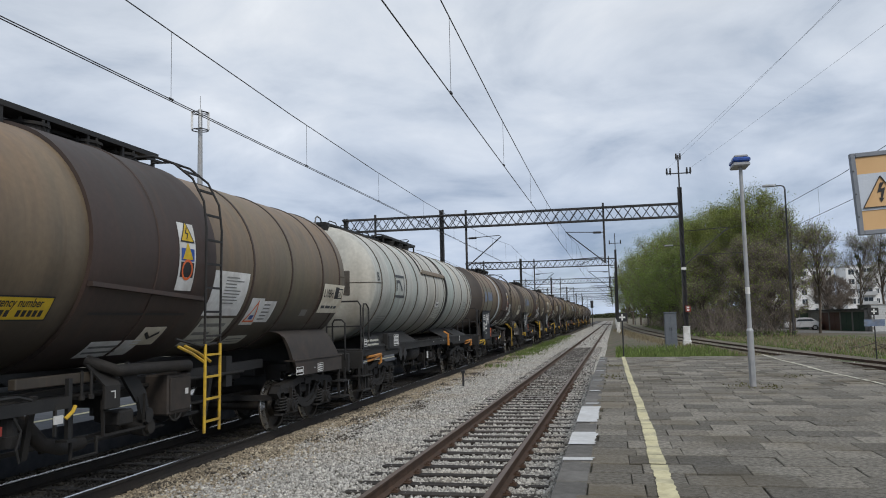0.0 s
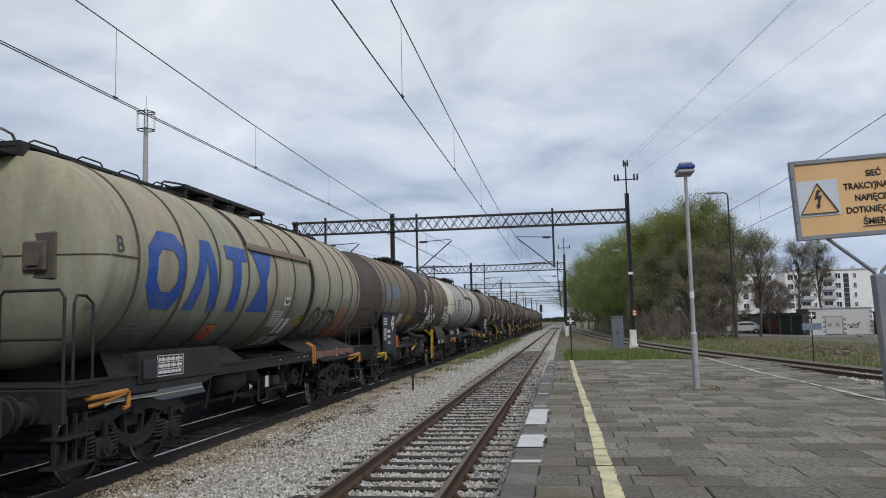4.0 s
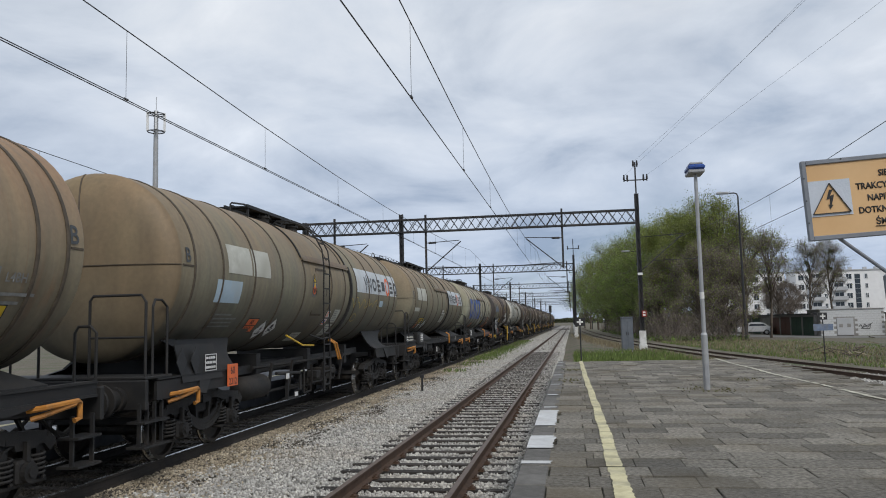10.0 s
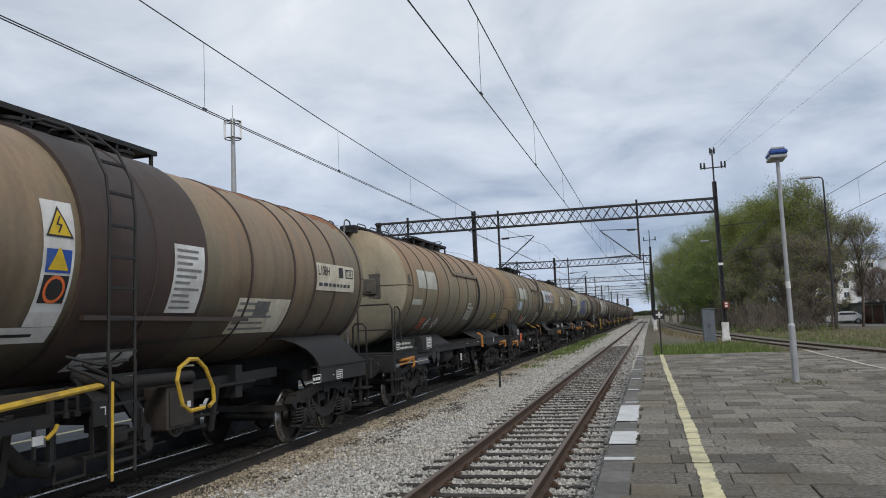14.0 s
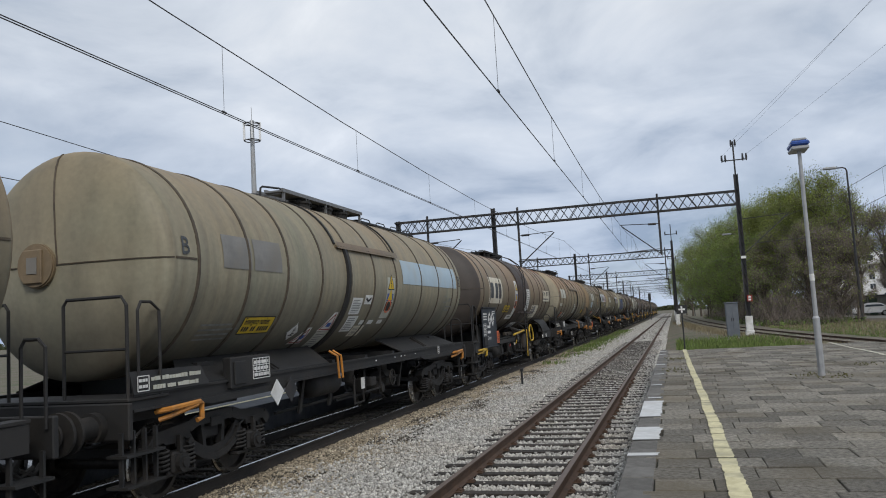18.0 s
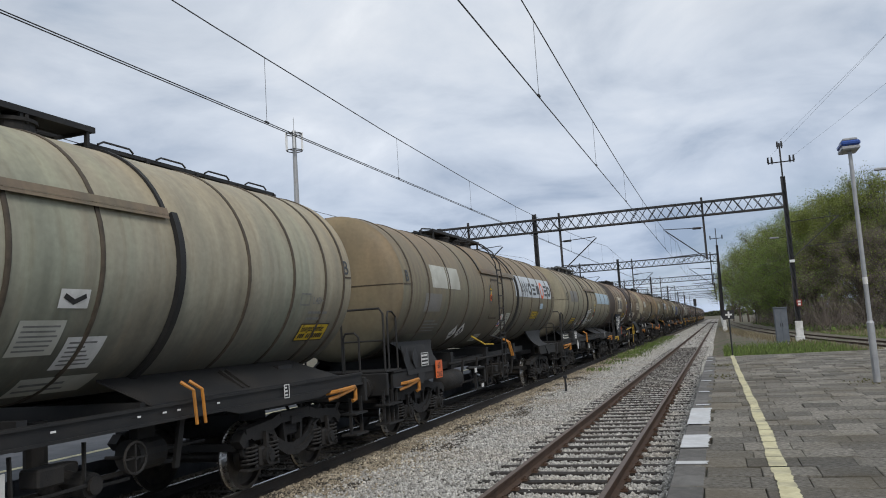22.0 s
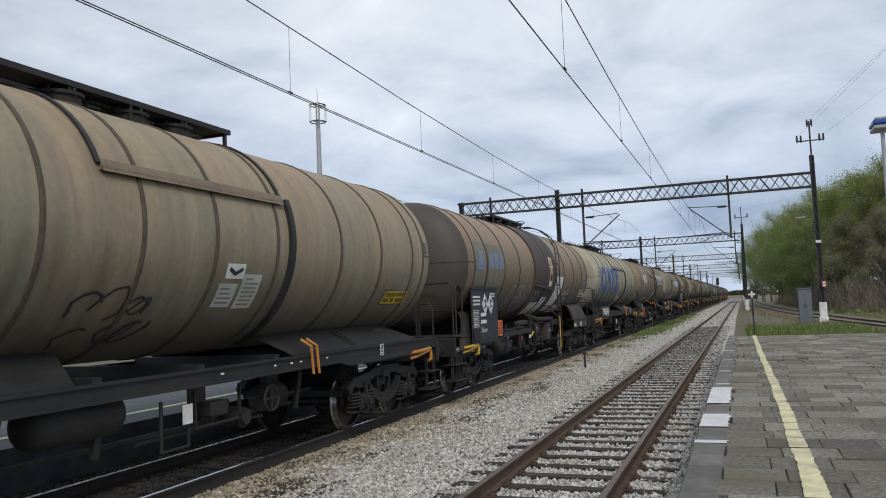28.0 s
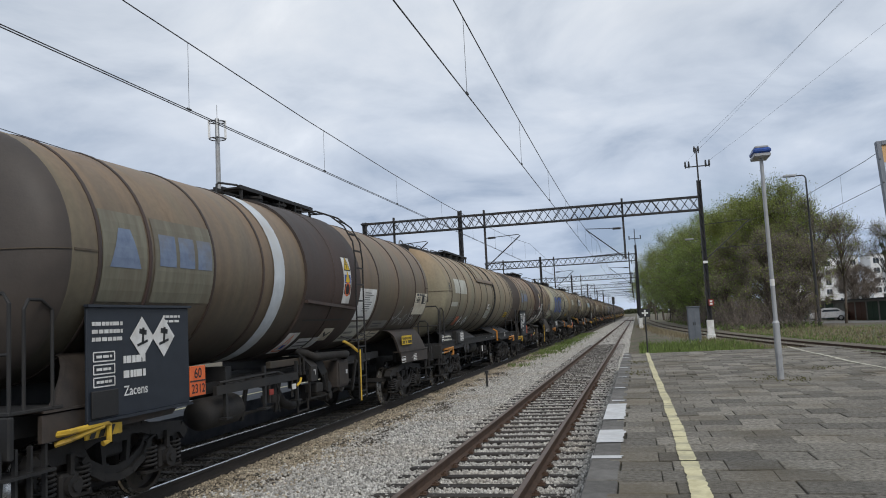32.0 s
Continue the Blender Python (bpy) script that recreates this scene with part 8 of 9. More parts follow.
def stones(name, count, place, size, material, seed, label, category="ballast"):
    """Loose crushed stones: bent octahedra, each turned and stretched by chance."""
    rs = np.random.RandomState(seed)
    base = np.array([(1, 0, 0), (-1, 0, 0), (0, 1, 0), (0, -1, 0), (0, 0, 1), (0, 0, -1)], float)
    tri = np.array([(0, 2, 4), (2, 1, 4), (1, 3, 4), (3, 0, 4), (2, 0, 5), (1, 2, 5), (3, 1, 5), (0, 3, 5)])
    p = place(rs, count)
    count = len(p)
    q = rs.normal(size=(count, 4))
    q /= np.linalg.norm(q, axis=1)[:, None]
    w, x, y, z = q.T
    rot = np.stack([1 - 2 * (y * y + z * z), 2 * (x * y - w * z), 2 * (x * z + w * y), 2 * (x * y + w * z), 1 - 2 * (x * x + z * z), 2 * (y * z - w * x), 2 * (x * z - w * y), 2 * (y * z + w * x), 1 - 2 * (x * x + y * y)], 1).reshape(-1, 3, 3)
    s = size * rs.uniform(0.6, 1.35, (count, 1, 1)) * rs.uniform(0.7, 1.3, (count, 6, 1))
    v = np.einsum("nij,kj->nki", rot, base) * s + p[:, None, :]
    f = (tri[None] + 6 * np.arange(count)[:, None, None]).reshape(-1, 3)
    me = bpy.data.meshes.new(name)
    me.vertices.add(count * 6)
    me.vertices.foreach_set("co", v.reshape(-1))
    me.loops.add(len(f) * 3)
    me.loops.foreach_set("vertex_index", f.reshape(-1).astype(np.int32))
    me.polygons.add(len(f))
    me.polygons.foreach_set("loop_start", np.arange(0, len(f) * 3, 3, dtype=np.int32))
    me.materials.append(M[material])
    me.update(calc_edges=True)
    return tagged(new(name, me), label, category, kind="stuff")


def near_first(rs, n, y0, y1, power=1.9):
    return y0 + (y1 - y0) * rs.uniform(size=n) ** power


def all_stones():
    def main(rs, n):
        y = np.where(rs.uniform(size=n) < 0.07, rs.uniform(-3.0, 5.5, n), near_first(rs, n, 5.5, 62, 2.0))
        x = rs.uniform(-6.3, EDGE - 0.02, n)
        edge = -5.30 + 0.30 * np.sin(y * 0.9) * np.sin(y * 2.3 + 1) - np.abs(rs.normal(size=n)) * 0.35
        z = np.full(n, -0.205) + rs.uniform(-0.012, 0.016, n)
        reach = np.where(rs.uniform(size=n) < 0.72, 1.28, 0.86)
        on_sleeper = (np.abs(x - XN) < reach) & (np.abs(((y - 5.6) / 0.615 + 0.5) % 1 - 0.5) < 0.19)
        keep = ~on_sleeper | (rs.uniform(size=n) < 0.035)
        off_rail = (np.abs(np.abs(x - XN) - HALF) > 0.07)
        z = np.where(np.abs(x - XN) < 0.82, z - 0.002, z + np.where(np.abs(x - XN) < 1.3, 0.008, 0.024))
        k = keep & off_rail & (x > edge)
        return np.stack([x, y, z], 1)[k]
    stones("ballast_stones", 165000, main, 0.0255, "stone", 1, "loose pale grey crushed ballast stones")

    def distant(rs, n):
        y = 58 + 150 * rs.uniform(size=n) ** 1.4
        x = rs.uniform(-5.4, EDGE - 0.1, n)
        on = (np.abs(x - XN) < 1.0) & (np.abs(((y - 5.6) / 0.615 + 0.5) % 1 - 0.5) < 0.2)
        off = np.abs(np.abs(x - XN) - HALF) > 0.09
        return np.stack([x, y, np.full(n, -0.19)], 1)[~on & off]
    stones("ballast_stones", 26000, distant, 0.055, "stone", 5, "loose pale ballast stones further along the empty track")

    def brown(rs, n):
        y = near_first(rs, n, 5.5, 60)
        x = -6.42 + np.abs(rs.normal(size=n)) * (0.62 + 0.22 * np.sin(y * 1.1) * np.sin(y * 0.37 + 2))
        z = -0.185 + rs.uniform(-0.012, 0.016, n)
        return np.stack([x, y, z], 1)[x < -4.3]
    stones("brown_stones", 44000, brown, 0.0255, "stone_brown", 2, "khaki brown ballast stones beside the train's track")

    def soiled(rs, n):
        c = rs.randint(0, 60, n)
        rc = np.random.RandomState(9)
        cy, cx = 6.0 + 45 * rc.uniform(size=60) ** 1.6, rc.uniform(-6.2, -4.9, 60)
        x, y = cx[c] + rs.normal(size=n) * 0.10, cy[c] + rs.normal(size=n) * 0.28
        return np.stack([x, y, -0.178 + rs.uniform(-0.01, 0.015, n)], 1)
    stones("soiled_stones", 7000, soiled, 0.025, "oil_stone", 6, "dark soiled clumps of stones along the train's track")

    def under(rs, n):
        y = near_first(rs, n, 5.5, 45)
        x = rs.uniform(-9.0, -6.0, n)
        return np.stack([x, y, np.full(n, -0.19) + rs.uniform(-0.01, 0.015, n)], 1)[np.abs(np.abs(x - XT) - HALF) > 0.08]
    stones("oily_stones", 20000, under, 0.024, "oil_stone", 3, "dark oily stones between the train's rails")

    def side(rs, n):
        y = 16 + 60 * rs.uniform(size=n) ** 1.4
        u = rs.uniform(-1.9, 2.0, n)
        x = np.array([side_track_x(v) for v in y]) + u
        keep = np.abs(np.abs(u) - HALF) > 0.08
        return np.stack([x, y, -0.155 - 0.06 * np.maximum(0, np.abs(u) - 1.2)], 1)[keep]
    stones("side_stones", 12000, side, 0.040, "stone", 4, "pale ballast stones of the curving side track")


M["oil_stone"] = pbr("oil_stone", (0.030, 0.026, 0.021), (0.085, 0.073, 0.058), 8, 0.9, 0, 0.2, 60, (0.14, 0.12, 0.09), 0.7, 0.5, 0.45)


# ---- grass ----
def blades(name, count, place, hgt, material, seed, label):
    rs = np.random.RandomState(seed)
    p = place(rs, count)
    n = len(p)
    a = rs.uniform(0, 6.283, n)
    h = hgt * rs.uniform(0.45, 1.25, n)
    w = 0.012 + 0.012 * rs.uniform(size=n) + h * 0.02
    d = np.stack([np.cos(a), np.sin(a), np.zeros(n)], 1)
    lean = rs.normal(size=(n, 3)) * 0.30 * h[:, None]
    lean[:, 2] = 0
    up = np.zeros((n, 3))
    up[:, 2] = h
    v = np.stack([p - d * w[:, None], p + d * w[:, None], p + up * 0.55 + lean * 0.35 + d * w[:, None] * 0.7, p + up + lean, p + up * 0.55 + lean * 0.35 - d * w[:, None] * 0.7], 1)
    b = 5 * np.arange(n)
    faces = [tuple(r) for r in np.stack([b, b + 1, b + 2, b + 3, b + 4], 1).tolist()]
    me = raw(name, [tuple(r) for r in v.reshape(-1, 3).tolist()], faces, material)
    return tagged(new(name, me), label, "grass", kind="stuff")


def all_grass():
    def behind(rs, n):
        x, y = rs.uniform(0.0, 5.6, n), 30.4 + 22 * rs.uniform(size=n) ** 1.6
        k = rs.uniform(size=n) < np.clip(1.15 - (y - 30) / 26, 0.1, 1)
        return np.stack([x, y, np.full(n, -0.10)], 1)[k & (x < np.array([side_track_x(v) - 1.6 for v in y]))]
    blades("grass", 9000, behind, 0.34, "grass", 1, "green tufts of grass behind the platform end")

    def strip(rs, n):
        y = 27 + 45 * rs.uniform(size=n)
        x = -5.45 + 0.65 * rs.normal(size=n) * 0.7
        k = (x > -6.2) & (x < -4.3) & (np.sin(y * 0.35) + np.sin(y * 0.9 + 1) > (0.6 if True else 0))
        far = 45 + 50 * rs.uniform(size=n)
        y = np.where(rs.uniform(size=n) < 0.55, far, y)
        return np.stack([x, y, np.full(n, -0.16)], 1)[k | (y > 46)]
    blades("grass", 3800, strip, 0.13, "grass", 2, "low green weeds between the two tracks")

    def right(rs, n):
        y = 22 + 52 * rs.uniform(size=n) ** 1.2
        x = np.array([side_track_x(v) for v in y]) + 2.4 + 12 * rs.uniform(size=n) ** 1.5
        return np.stack([x, y, np.full(n, -0.13)], 1)
    blades("grass", 16000, right, 0.13, "grass", 3, "rough green grass beyond the side track")

    def dry(rs, n):
        y = 28 + 50 * rs.uniform(size=n)
        x = np.array([side_track_x(v) for v in y]) + 2.4 + 9 * rs.uniform(size=n)
        return np.stack([x, y, np.full(n, -0.13)], 1)
    blades("dry_grass", 5000, dry, 0.24, "dry_grass", 4, "dry straw-coloured grass beyond the side track")

    def far(rs, n):
        y = 36 + 90 * rs.uniform(size=n)
        x = np.array([side_track_x(v) for v in y]) - 1.9 - np.abs(rs.normal(size=n)) * 0.8
        k = x > -0.3
        return np.stack([x, y, np.full(n, -0.12)], 1)[k]
    blades("dry_grass", 5000, far, 0.26, "dry_grass", 5, "dry grass along the side track")

    def moss(rs, n):
        c = rs.randint(0, 5, n)
        cx = np.array([3.05, -0.15, -0.1, 4.2, 2.6])[c]
        cy = np.array([17.3, 20.5, 25.0, 20.0, 17.7])[c]
        return np.stack([cx + rs.normal(size=n) * 0.16, cy + rs.normal(size=n) * 0.35, np.full(n, PLAT - 0.005)], 1)
    blades("dry_grass", 260, moss, 0.035, "moss", 6, "mossy growth in the platform joints")


M["moss"] = pbr("moss", (0.09, 0.085, 0.03), (0.15, 0.14, 0.06), 5, 0.95, 0, 0, 30, None, 0.7, 0.5, 0.3)


# ---- trees ----
def quads(name, v, material):
    """Many loose four-cornered leaves in one mesh; v has the shape (n, 4, 3)."""
    n = len(v)
    me = bpy.data.meshes.new(name)
    me.vertices.add(n * 4)
    me.vertices.foreach_set("co", v.reshape(-1))
    me.loops.add(n * 4)
    me.loops.foreach_set("vertex_index", np.arange(n * 4, dtype=np.int32))
    me.polygons.add(n)
    me.polygons.foreach_set("loop_start", np.arange(0, n * 4, 4, dtype=np.int32))
    me.materials.append(M[material])
    me.update(calc_edges=True)
    return me


def unit(rs, n):
    u = rs.normal(size=(n, 3))
    return u / np.linalg.norm(u, axis=1)[:, None]


def leaf_quads(rs, p, small, large, droop=0.0):
    n = len(p)
    u = unit(rs, n)
    u[:, 2] -= droop
    u /= np.linalg.norm(u, axis=1)[:, None]
    q = np.cross(u, rs.normal(size=(n, 3)))
    q /= np.linalg.norm(q, axis=1)[:, None]
    z = rs.uniform(small, large, (n, 1))
    return np.stack([p - u * z, p + q * z * 0.55, p + u * z, p - q * z * 0.55], 1)


def tree(x, y, hgt, rad, leaf, amount, seed, label, low=0.2, twigs=3200, clumps=56):
    """A trunk that forks into limbs, each ending in a clump of twigs; leaves hang round the twigs."""
    hgt *= 1.05
    amount = int(amount * (2.6 if leaf == "leaf_olive" else 2.0))
    rnd = random.Random(seed)
    rs = np.random.RandomState(seed)
    t = thing("tree", label, "tree", "trees beside the line", m=pose(x, y, -0.15))
    bm = bmesh.new()
    trunk = [Vector((0, 0, 0))]
    for k in range(5):
        trunk.append(trunk[-1] + Vector((rnd.uniform(-0.05, 0.05) * hgt * 0.2, rnd.uniform(-0.05, 0.05) * hgt * 0.2, hgt * 0.14)))
    r = hgt * 0.0135
    for a, b in zip(trunk, trunk[1:]):
        rod(bm, a, b, r, 8, r * 0.84)
        r *= 0.84
    ends, dirs = [], []
    zc, hz = hgt * (1 + low) / 2, hgt * (1 - low) / 2
    for k in range(clumps):
        d = Vector((rnd.gauss(0, 1), rnd.gauss(0, 1), rnd.gauss(0.25, 1))).normalized() * rnd.uniform(0.35, 1.0) ** 0.6 * rnd.uniform(0.82, 1.04)
        squeeze = 1.0 - 0.25 * max(0.0, d.z)
        e = Vector((d.x * rad * squeeze, d.y * rad * squeeze, zc + d.z * hz * 0.92))
        s = max(0.12, min(0.98, (e.z / hgt - 0.22) / 0.72))
        i = min(4, int(s * 5))
        p = trunk[i].lerp(trunk[i + 1], s * 5 - i)
        if p.z > e.z - 0.5:
            p = trunk[1].lerp(trunk[0], 0.3 * rnd.random())
        rr = hgt * rnd.uniform(0.0032, 0.0055)
        m = p.lerp(e, 0.5) + Vector((0, 0, 0.10 * (e - p).length)) + Vector((rnd.uniform(-0.3, 0.3), rnd.uniform(-0.3, 0.3), 0))
        rod(bm, p, m, rr, 5, rr * 0.7)
        rod(bm, m, e, rr * 0.7, 5, rr * 0.3)
        for _ in range(3):
            f = e + Vector((rnd.gauss(0, 0.05), rnd.gauss(0, 0.05), rnd.uniform(-0.02, 0.09))) * hgt
            rod(bm, m.lerp(e, rnd.uniform(0.1, 0.8)), f, rr * 0.4, 4, rr * 0.12)
        ends.append(tuple(e))
        dirs.append(tuple((e - m).normalized()))
    part("trunk", bm, "bark", t)
    ends, dirs = np.array(ends), np.array(dirs)
    i = rs.randint(0, clumps, twigs)
    c = ends[i] + rs.normal(size=(twigs, 3)) * hgt * 0.028
    d = unit(rs, twigs) * 0.9 + dirs[i] * 0.7 + np.array([0, 0, 0.25])
    d /= np.linalg.norm(d, axis=1)[:, None]
    ln = rs.uniform(0.025, 0.085, (twigs, 1)) * hgt
    s = np.cross(d, rs.normal(size=(twigs, 3)))
    s /= np.linalg.norm(s, axis=1)[:, None]
    w = 0.011
    o = part("twig_mass", quads("twigs", np.stack([c - s * w, c + s * w, c + d * ln + s * w * 0.5, c + d * ln - s * w * 0.5], 1), "twig"), None, t)
    o["kind"] = "stuff"
    if amount:
        j = rs.randint(0, twigs, amount)
        p = c[j] + d[j] * ln[j] * rs.uniform(0.1, 1.15, (amount, 1)) + rs.normal(size=(amount, 3)) * hgt * 0.016
        o = part("crown", quads("crown", leaf_quads(rs, p, 0.045, 0.105, 0.6), leaf), None, t)
        o["kind"] = "stuff"
    return t


def stalks(rs, p):
    """Thin dead stalks and twigs, mostly upright."""
    n = len(p)
    d = unit(rs, n) * 0.8 + np.array([0, 0, 1.0])
    d *= rs.uniform(0.3, 1.0, (n, 1))
    s = np.cross(d, rs.normal(size=(n, 3)))
    s *= 0.012 / np.linalg.norm(s, axis=1)[:, None]
    return np.stack([p - s, p + s, p + d + s * 0.4, p + d - s * 0.4], 1)


def all_trees():
    green = "tall willow-like tree with fresh green spring leaves"
    olive = "broad tree with thin yellow-green spring leaves"
    bare = "bare brown tree with fine twigs"
    thin = "slender bare tree with open grey twigs"
    poplar = "bare poplar with dark mistletoe clumps"
    rows = [
        (3.6, 235, 15.0, 5.0, "leaf", 9000, green, 0.1), (4.6, 205, 17.0, 5.5, "leaf", 10000, green, 0.1), (5.9, 185, 18.0, 6.0, "leaf", 11000, green, 0.08),
        (7.8, 160, 18.3, 6.0, "leaf", 12000, green, 0.08), (9.2, 140, 17.3, 6.0, "leaf", 13000, green, 0.08), (10.6, 125, 16.6, 5.6, "leaf", 14000, green, 0.08),
        (12.0, 112, 16.0, 5.4, "leaf", 13000, green, 0.10), (13.2, 103, 15.6, 5.0, "leaf_olive", 17000, olive, 0.12), (14.6, 95, 15.8, 4.6, "leaf_olive", 17000, olive, 0.15),
        (16.4, 91, 15.2, 4.4, "leaf_olive", 10000, olive, 0.2), (18.0, 87, 12.8, 3.6, "leaf_olive", 2500, thin, 0.35), (19.8, 84, 10.4, 2.8, "leaf_olive", 600, thin, 0.4),
        (6.4, 150, 13.0, 4.5, "leaf", 9000, green, 0.03), (7.4, 130, 12.0, 4.2, "leaf", 9000, green, 0.03), (8.4, 114, 11.5, 4.2, "leaf", 10000, green, 0.03),
        (9.8, 101, 11.0, 4.0, "leaf", 8000, green, 0.03), (11.6, 92, 10.8, 3.8, "leaf_olive", 3500, bare, 0.04), (13.4, 86, 10.5, 3.6, "leaf_olive", 1800, bare, 0.04),
        (15.0, 82, 9.6, 3.4, "leaf_olive", 1000, bare, 0.04), (16.2, 80, 8.8, 2.6, "leaf_olive", 500, thin, 0.35),
        (12.2, 80, 6.2, 3.0, "leaf_olive", 800, bare, 0.02), (9.4, 88, 6.4, 3.0, "leaf", 1800, bare, 0.02), (14.4, 77, 5.4, 2.6, "leaf_olive", 500, bare, 0.02),
        (33.9, 120, 12.9, 2.7, "leaf_olive", 350, poplar, 0.3), (37.0, 121, 13.5, 2.6, "leaf_olive", 350, poplar, 0.3),
        (27.4, 112, 7.6, 2.6, "leaf", 0, bare, 0.2), (30.0, 116, 7.0, 2.4, "leaf", 0, bare, 0.2), (31.6, 80.5, 3.4, 1.0, "leaf_olive", 900, "small shrub in first green leaf", 0.05),
    ]
    for k, (x, y, h, rad, lf, am, lb, low) in enumerate(rows):
        t = tree(x, y, h, rad, lf, am, 100 + k, lb, low, 7000 if lb == bare else 3000 if lb in (poplar, thin) else 3600, 64 if lb == bare else 30 if lb in (poplar, thin) else 56)
        if lb == poplar or k == 9:
            for j in range(3 if lb == poplar else 1):
                rj = random.Random(k * 9 + j)
                bm = bmesh.new()
                for _ in range(70):
                    d = Vector((rj.gauss(0, 1), rj.gauss(0, 1), rj.gauss(0, 1))).normalized() * 0.42
                    rod(bm, (0, 0, 0), d, 0.03, 4, 0.015)
                part("mistletoe", bm, "leaf_dark", t, "dark round mistletoe clump", m=pose(rj.uniform(-1, 1), -0.9, h * (0.66 + 0.09 * j) if lb == poplar else h * 0.87))
    # undergrowth at the foot of the wood
    rs = np.random.RandomState(8)
    for mat, n, hi, lb in (("leaf_dark", 900, 0.8, "dark low undergrowth at the edge of the wood"), ("twig", 14000, 2.4, "tangled brown brushwood at the edge of the wood"), ("grass", 5000, 0.5, "green weeds at the edge of the wood")):
        y = 74 + 90 * rs.uniform(size=n) ** 1.4
        x = np.array([side_track_x(v) for v in y]) + 2.8 + 7.5 * rs.uniform(size=n)
        p = np.stack([x, y, -0.1 + hi * rs.uniform(size=n) ** 2], 1)
        tagged(new("undergrowth", quads("undergrowth", leaf_quads(rs, p, 0.07, 0.20) if mat != "twig" else stalks(rs, p), mat)), lb, "bush", kind="stuff")
    # distant woods along the horizon
    for s, x0, x1, yy in ((1, 6, 900, 700), (2, -900, -60, 650), (3, -60, 40, 1500)):
        n = 6000
        p = np.stack([rs.uniform(x0, x1, n), yy + rs.uniform(-40, 40, n), rs.uniform(0, 1, n) ** 1.4 * 13], 1)
        p[:, 2] *= 0.6 + 0.4 * np.sin(p[:, 0] * 0.03) * np.sin(p[:, 0] * 0.011 + s)
        tagged(new("distant_wood", quads("wood", leaf_quads(rs, p, 1.2, 3.2), "leaf_dark")), "dull green distant woods on the horizon", "wood", kind="stuff")


M["leaf_dark"] = pbr("leaf_dark", (0.035, 0.045, 0.018), (0.075, 0.085, 0.035), 0.6, 0.85, 0, 0.0, 30, None, 0.2, 0.7, 0.35)


# ---- signs and posts ----
def danger_sign():
    # the post leans a little, sign and all
    t = thing("danger_sign", "orange danger sign about live wires on a leaning grey post", "sign", m=pose(1.76, 6.2, 2.86) @ pose(0, 0, 0, 0, -2.8, 0) @ pose(-1.76, 0, -2.86))
    f = 0.034
    x0, x1, z0, z1 = 1.76 + f, 2.86 - f, 2.558 + f, 3.165 - f
    bm = bmesh.new()
    box(bm, x0, x1, 0.0, 0.02, z0, z1)
    p = part("panel", bm, "sign_orange", t, "faded orange sheet panel")
    bm = bmesh.new()
    box(bm, x0 - f, x0, -0.014, 0.034, z0 - f, z1 + f, 0.004)
    box(bm, x1, x1 + f, -0.014, 0.034, z0 - f, z1 + f, 0.004)
    box(bm, x0, x1, -0.013, 0.034, z1, z1 + f, 0.004)
    box(bm, x0, x1, -0.013, 0.034, z0 - f, z0, 0.004)
    part("sign_frame", bm, "sign_steel", t, "blue-grey painted steel frame")
    bm = bmesh.new()
    for u, v in ((x0 - 0.025, z0 + 0.1), (x0 - 0.025, 2.86), (x0 - 0.025, z1 - 0.1), (x0 + 0.25, z1 + 0.025), (x0 + 0.7, z1 + 0.025)):
        rod(bm, (u, -0.014, v), (u, -0.018, v), 0.006, 8)
    part("rivet", bm, "ink_grey", t)
    bm = bmesh.new()
    box(bm, x0 - 0.002, x0 + 0.295, -0.006, -0.002, 2.735, 3.005)
    w = part("white_field", bm, "sign_white", p, "pale square field")
    bm = bmesh.new()
    tri = [(x0 + 0.015, 2.755), (x0 + 0.28, 2.755), (x0 + 0.148, 2.98)]
    poly(bm, [(a, -0.0065, b) for a, b in tri], 0.002, (0, -1, 0))
    part("triangle_field", bm, "sign_orange", w)
    bm = bmesh.new()
    for a, b in zip(tri, tri[1:] + tri[:1]):
        bar(bm, (a[0], -0.010, a[1]), (b[0], -0.010, b[1]), 0.017, 0.004)
    bolt = [(0.190, 2.93), (0.165, 2.93), (0.140, 2.858), (0.168, 2.866), (0.160, 2.818), (0.150, 2.820), (0.160, 2.785), (0.182, 2.815), (0.172, 2.817), (0.196, 2.893), (0.166, 2.885)]
    poly(bm, [(x0 + a - 0.022, -0.0115, b) for a, b in bolt], 0.003, (0, -1, 0))
    part("warning_triangle", bm, "ink", w, "black outlined triangle with lightning bolt")
    front = Matrix(((1, 0, 0, 0), (0, 0, -1, 0), (0, 1, 0, 0), (0, 0, 0, 1)))
    for k, words in enumerate(("SIEĆ", "TRAKCYJNA POD", "NAPIĘCIEM", "DOTKNIĘCIE GROZI", "ŚMIERCIĄ")):
        u = (0.50, 0.335, 0.405, 0.335, 0.445)[k]
        bm = flat_text(words, 0.066, Matrix.Translation((x0 + u, -0.004, 3.005 - k * 0.09)) @ front, 0.86, 0.022)
        geo = bmesh.ops.extrude_face_region(bm, geom=bm.faces[:])
        bmesh.ops.translate(bm, verts=[v for v in geo["geom"] if isinstance(v, bmesh.types.BMVert)], vec=(0, 0.003, 0))
        part("lettering", bm, "ink", p)
    bm = bmesh.new()
    bar(bm, (x0 + 0.44, -0.005, 2.632), (x0 + 0.75, -0.005, 2.632), 0.008, 0.003)
    part("underline", bm, "ink", p)
    bm = bmesh.new()
    box(bm, 2.265, 2.355, 0.0, 0.09, PLAT - 0.12, 2.27, 0.012)
    part("post", bm, "sign_steel", t, "blue-grey square steel post")
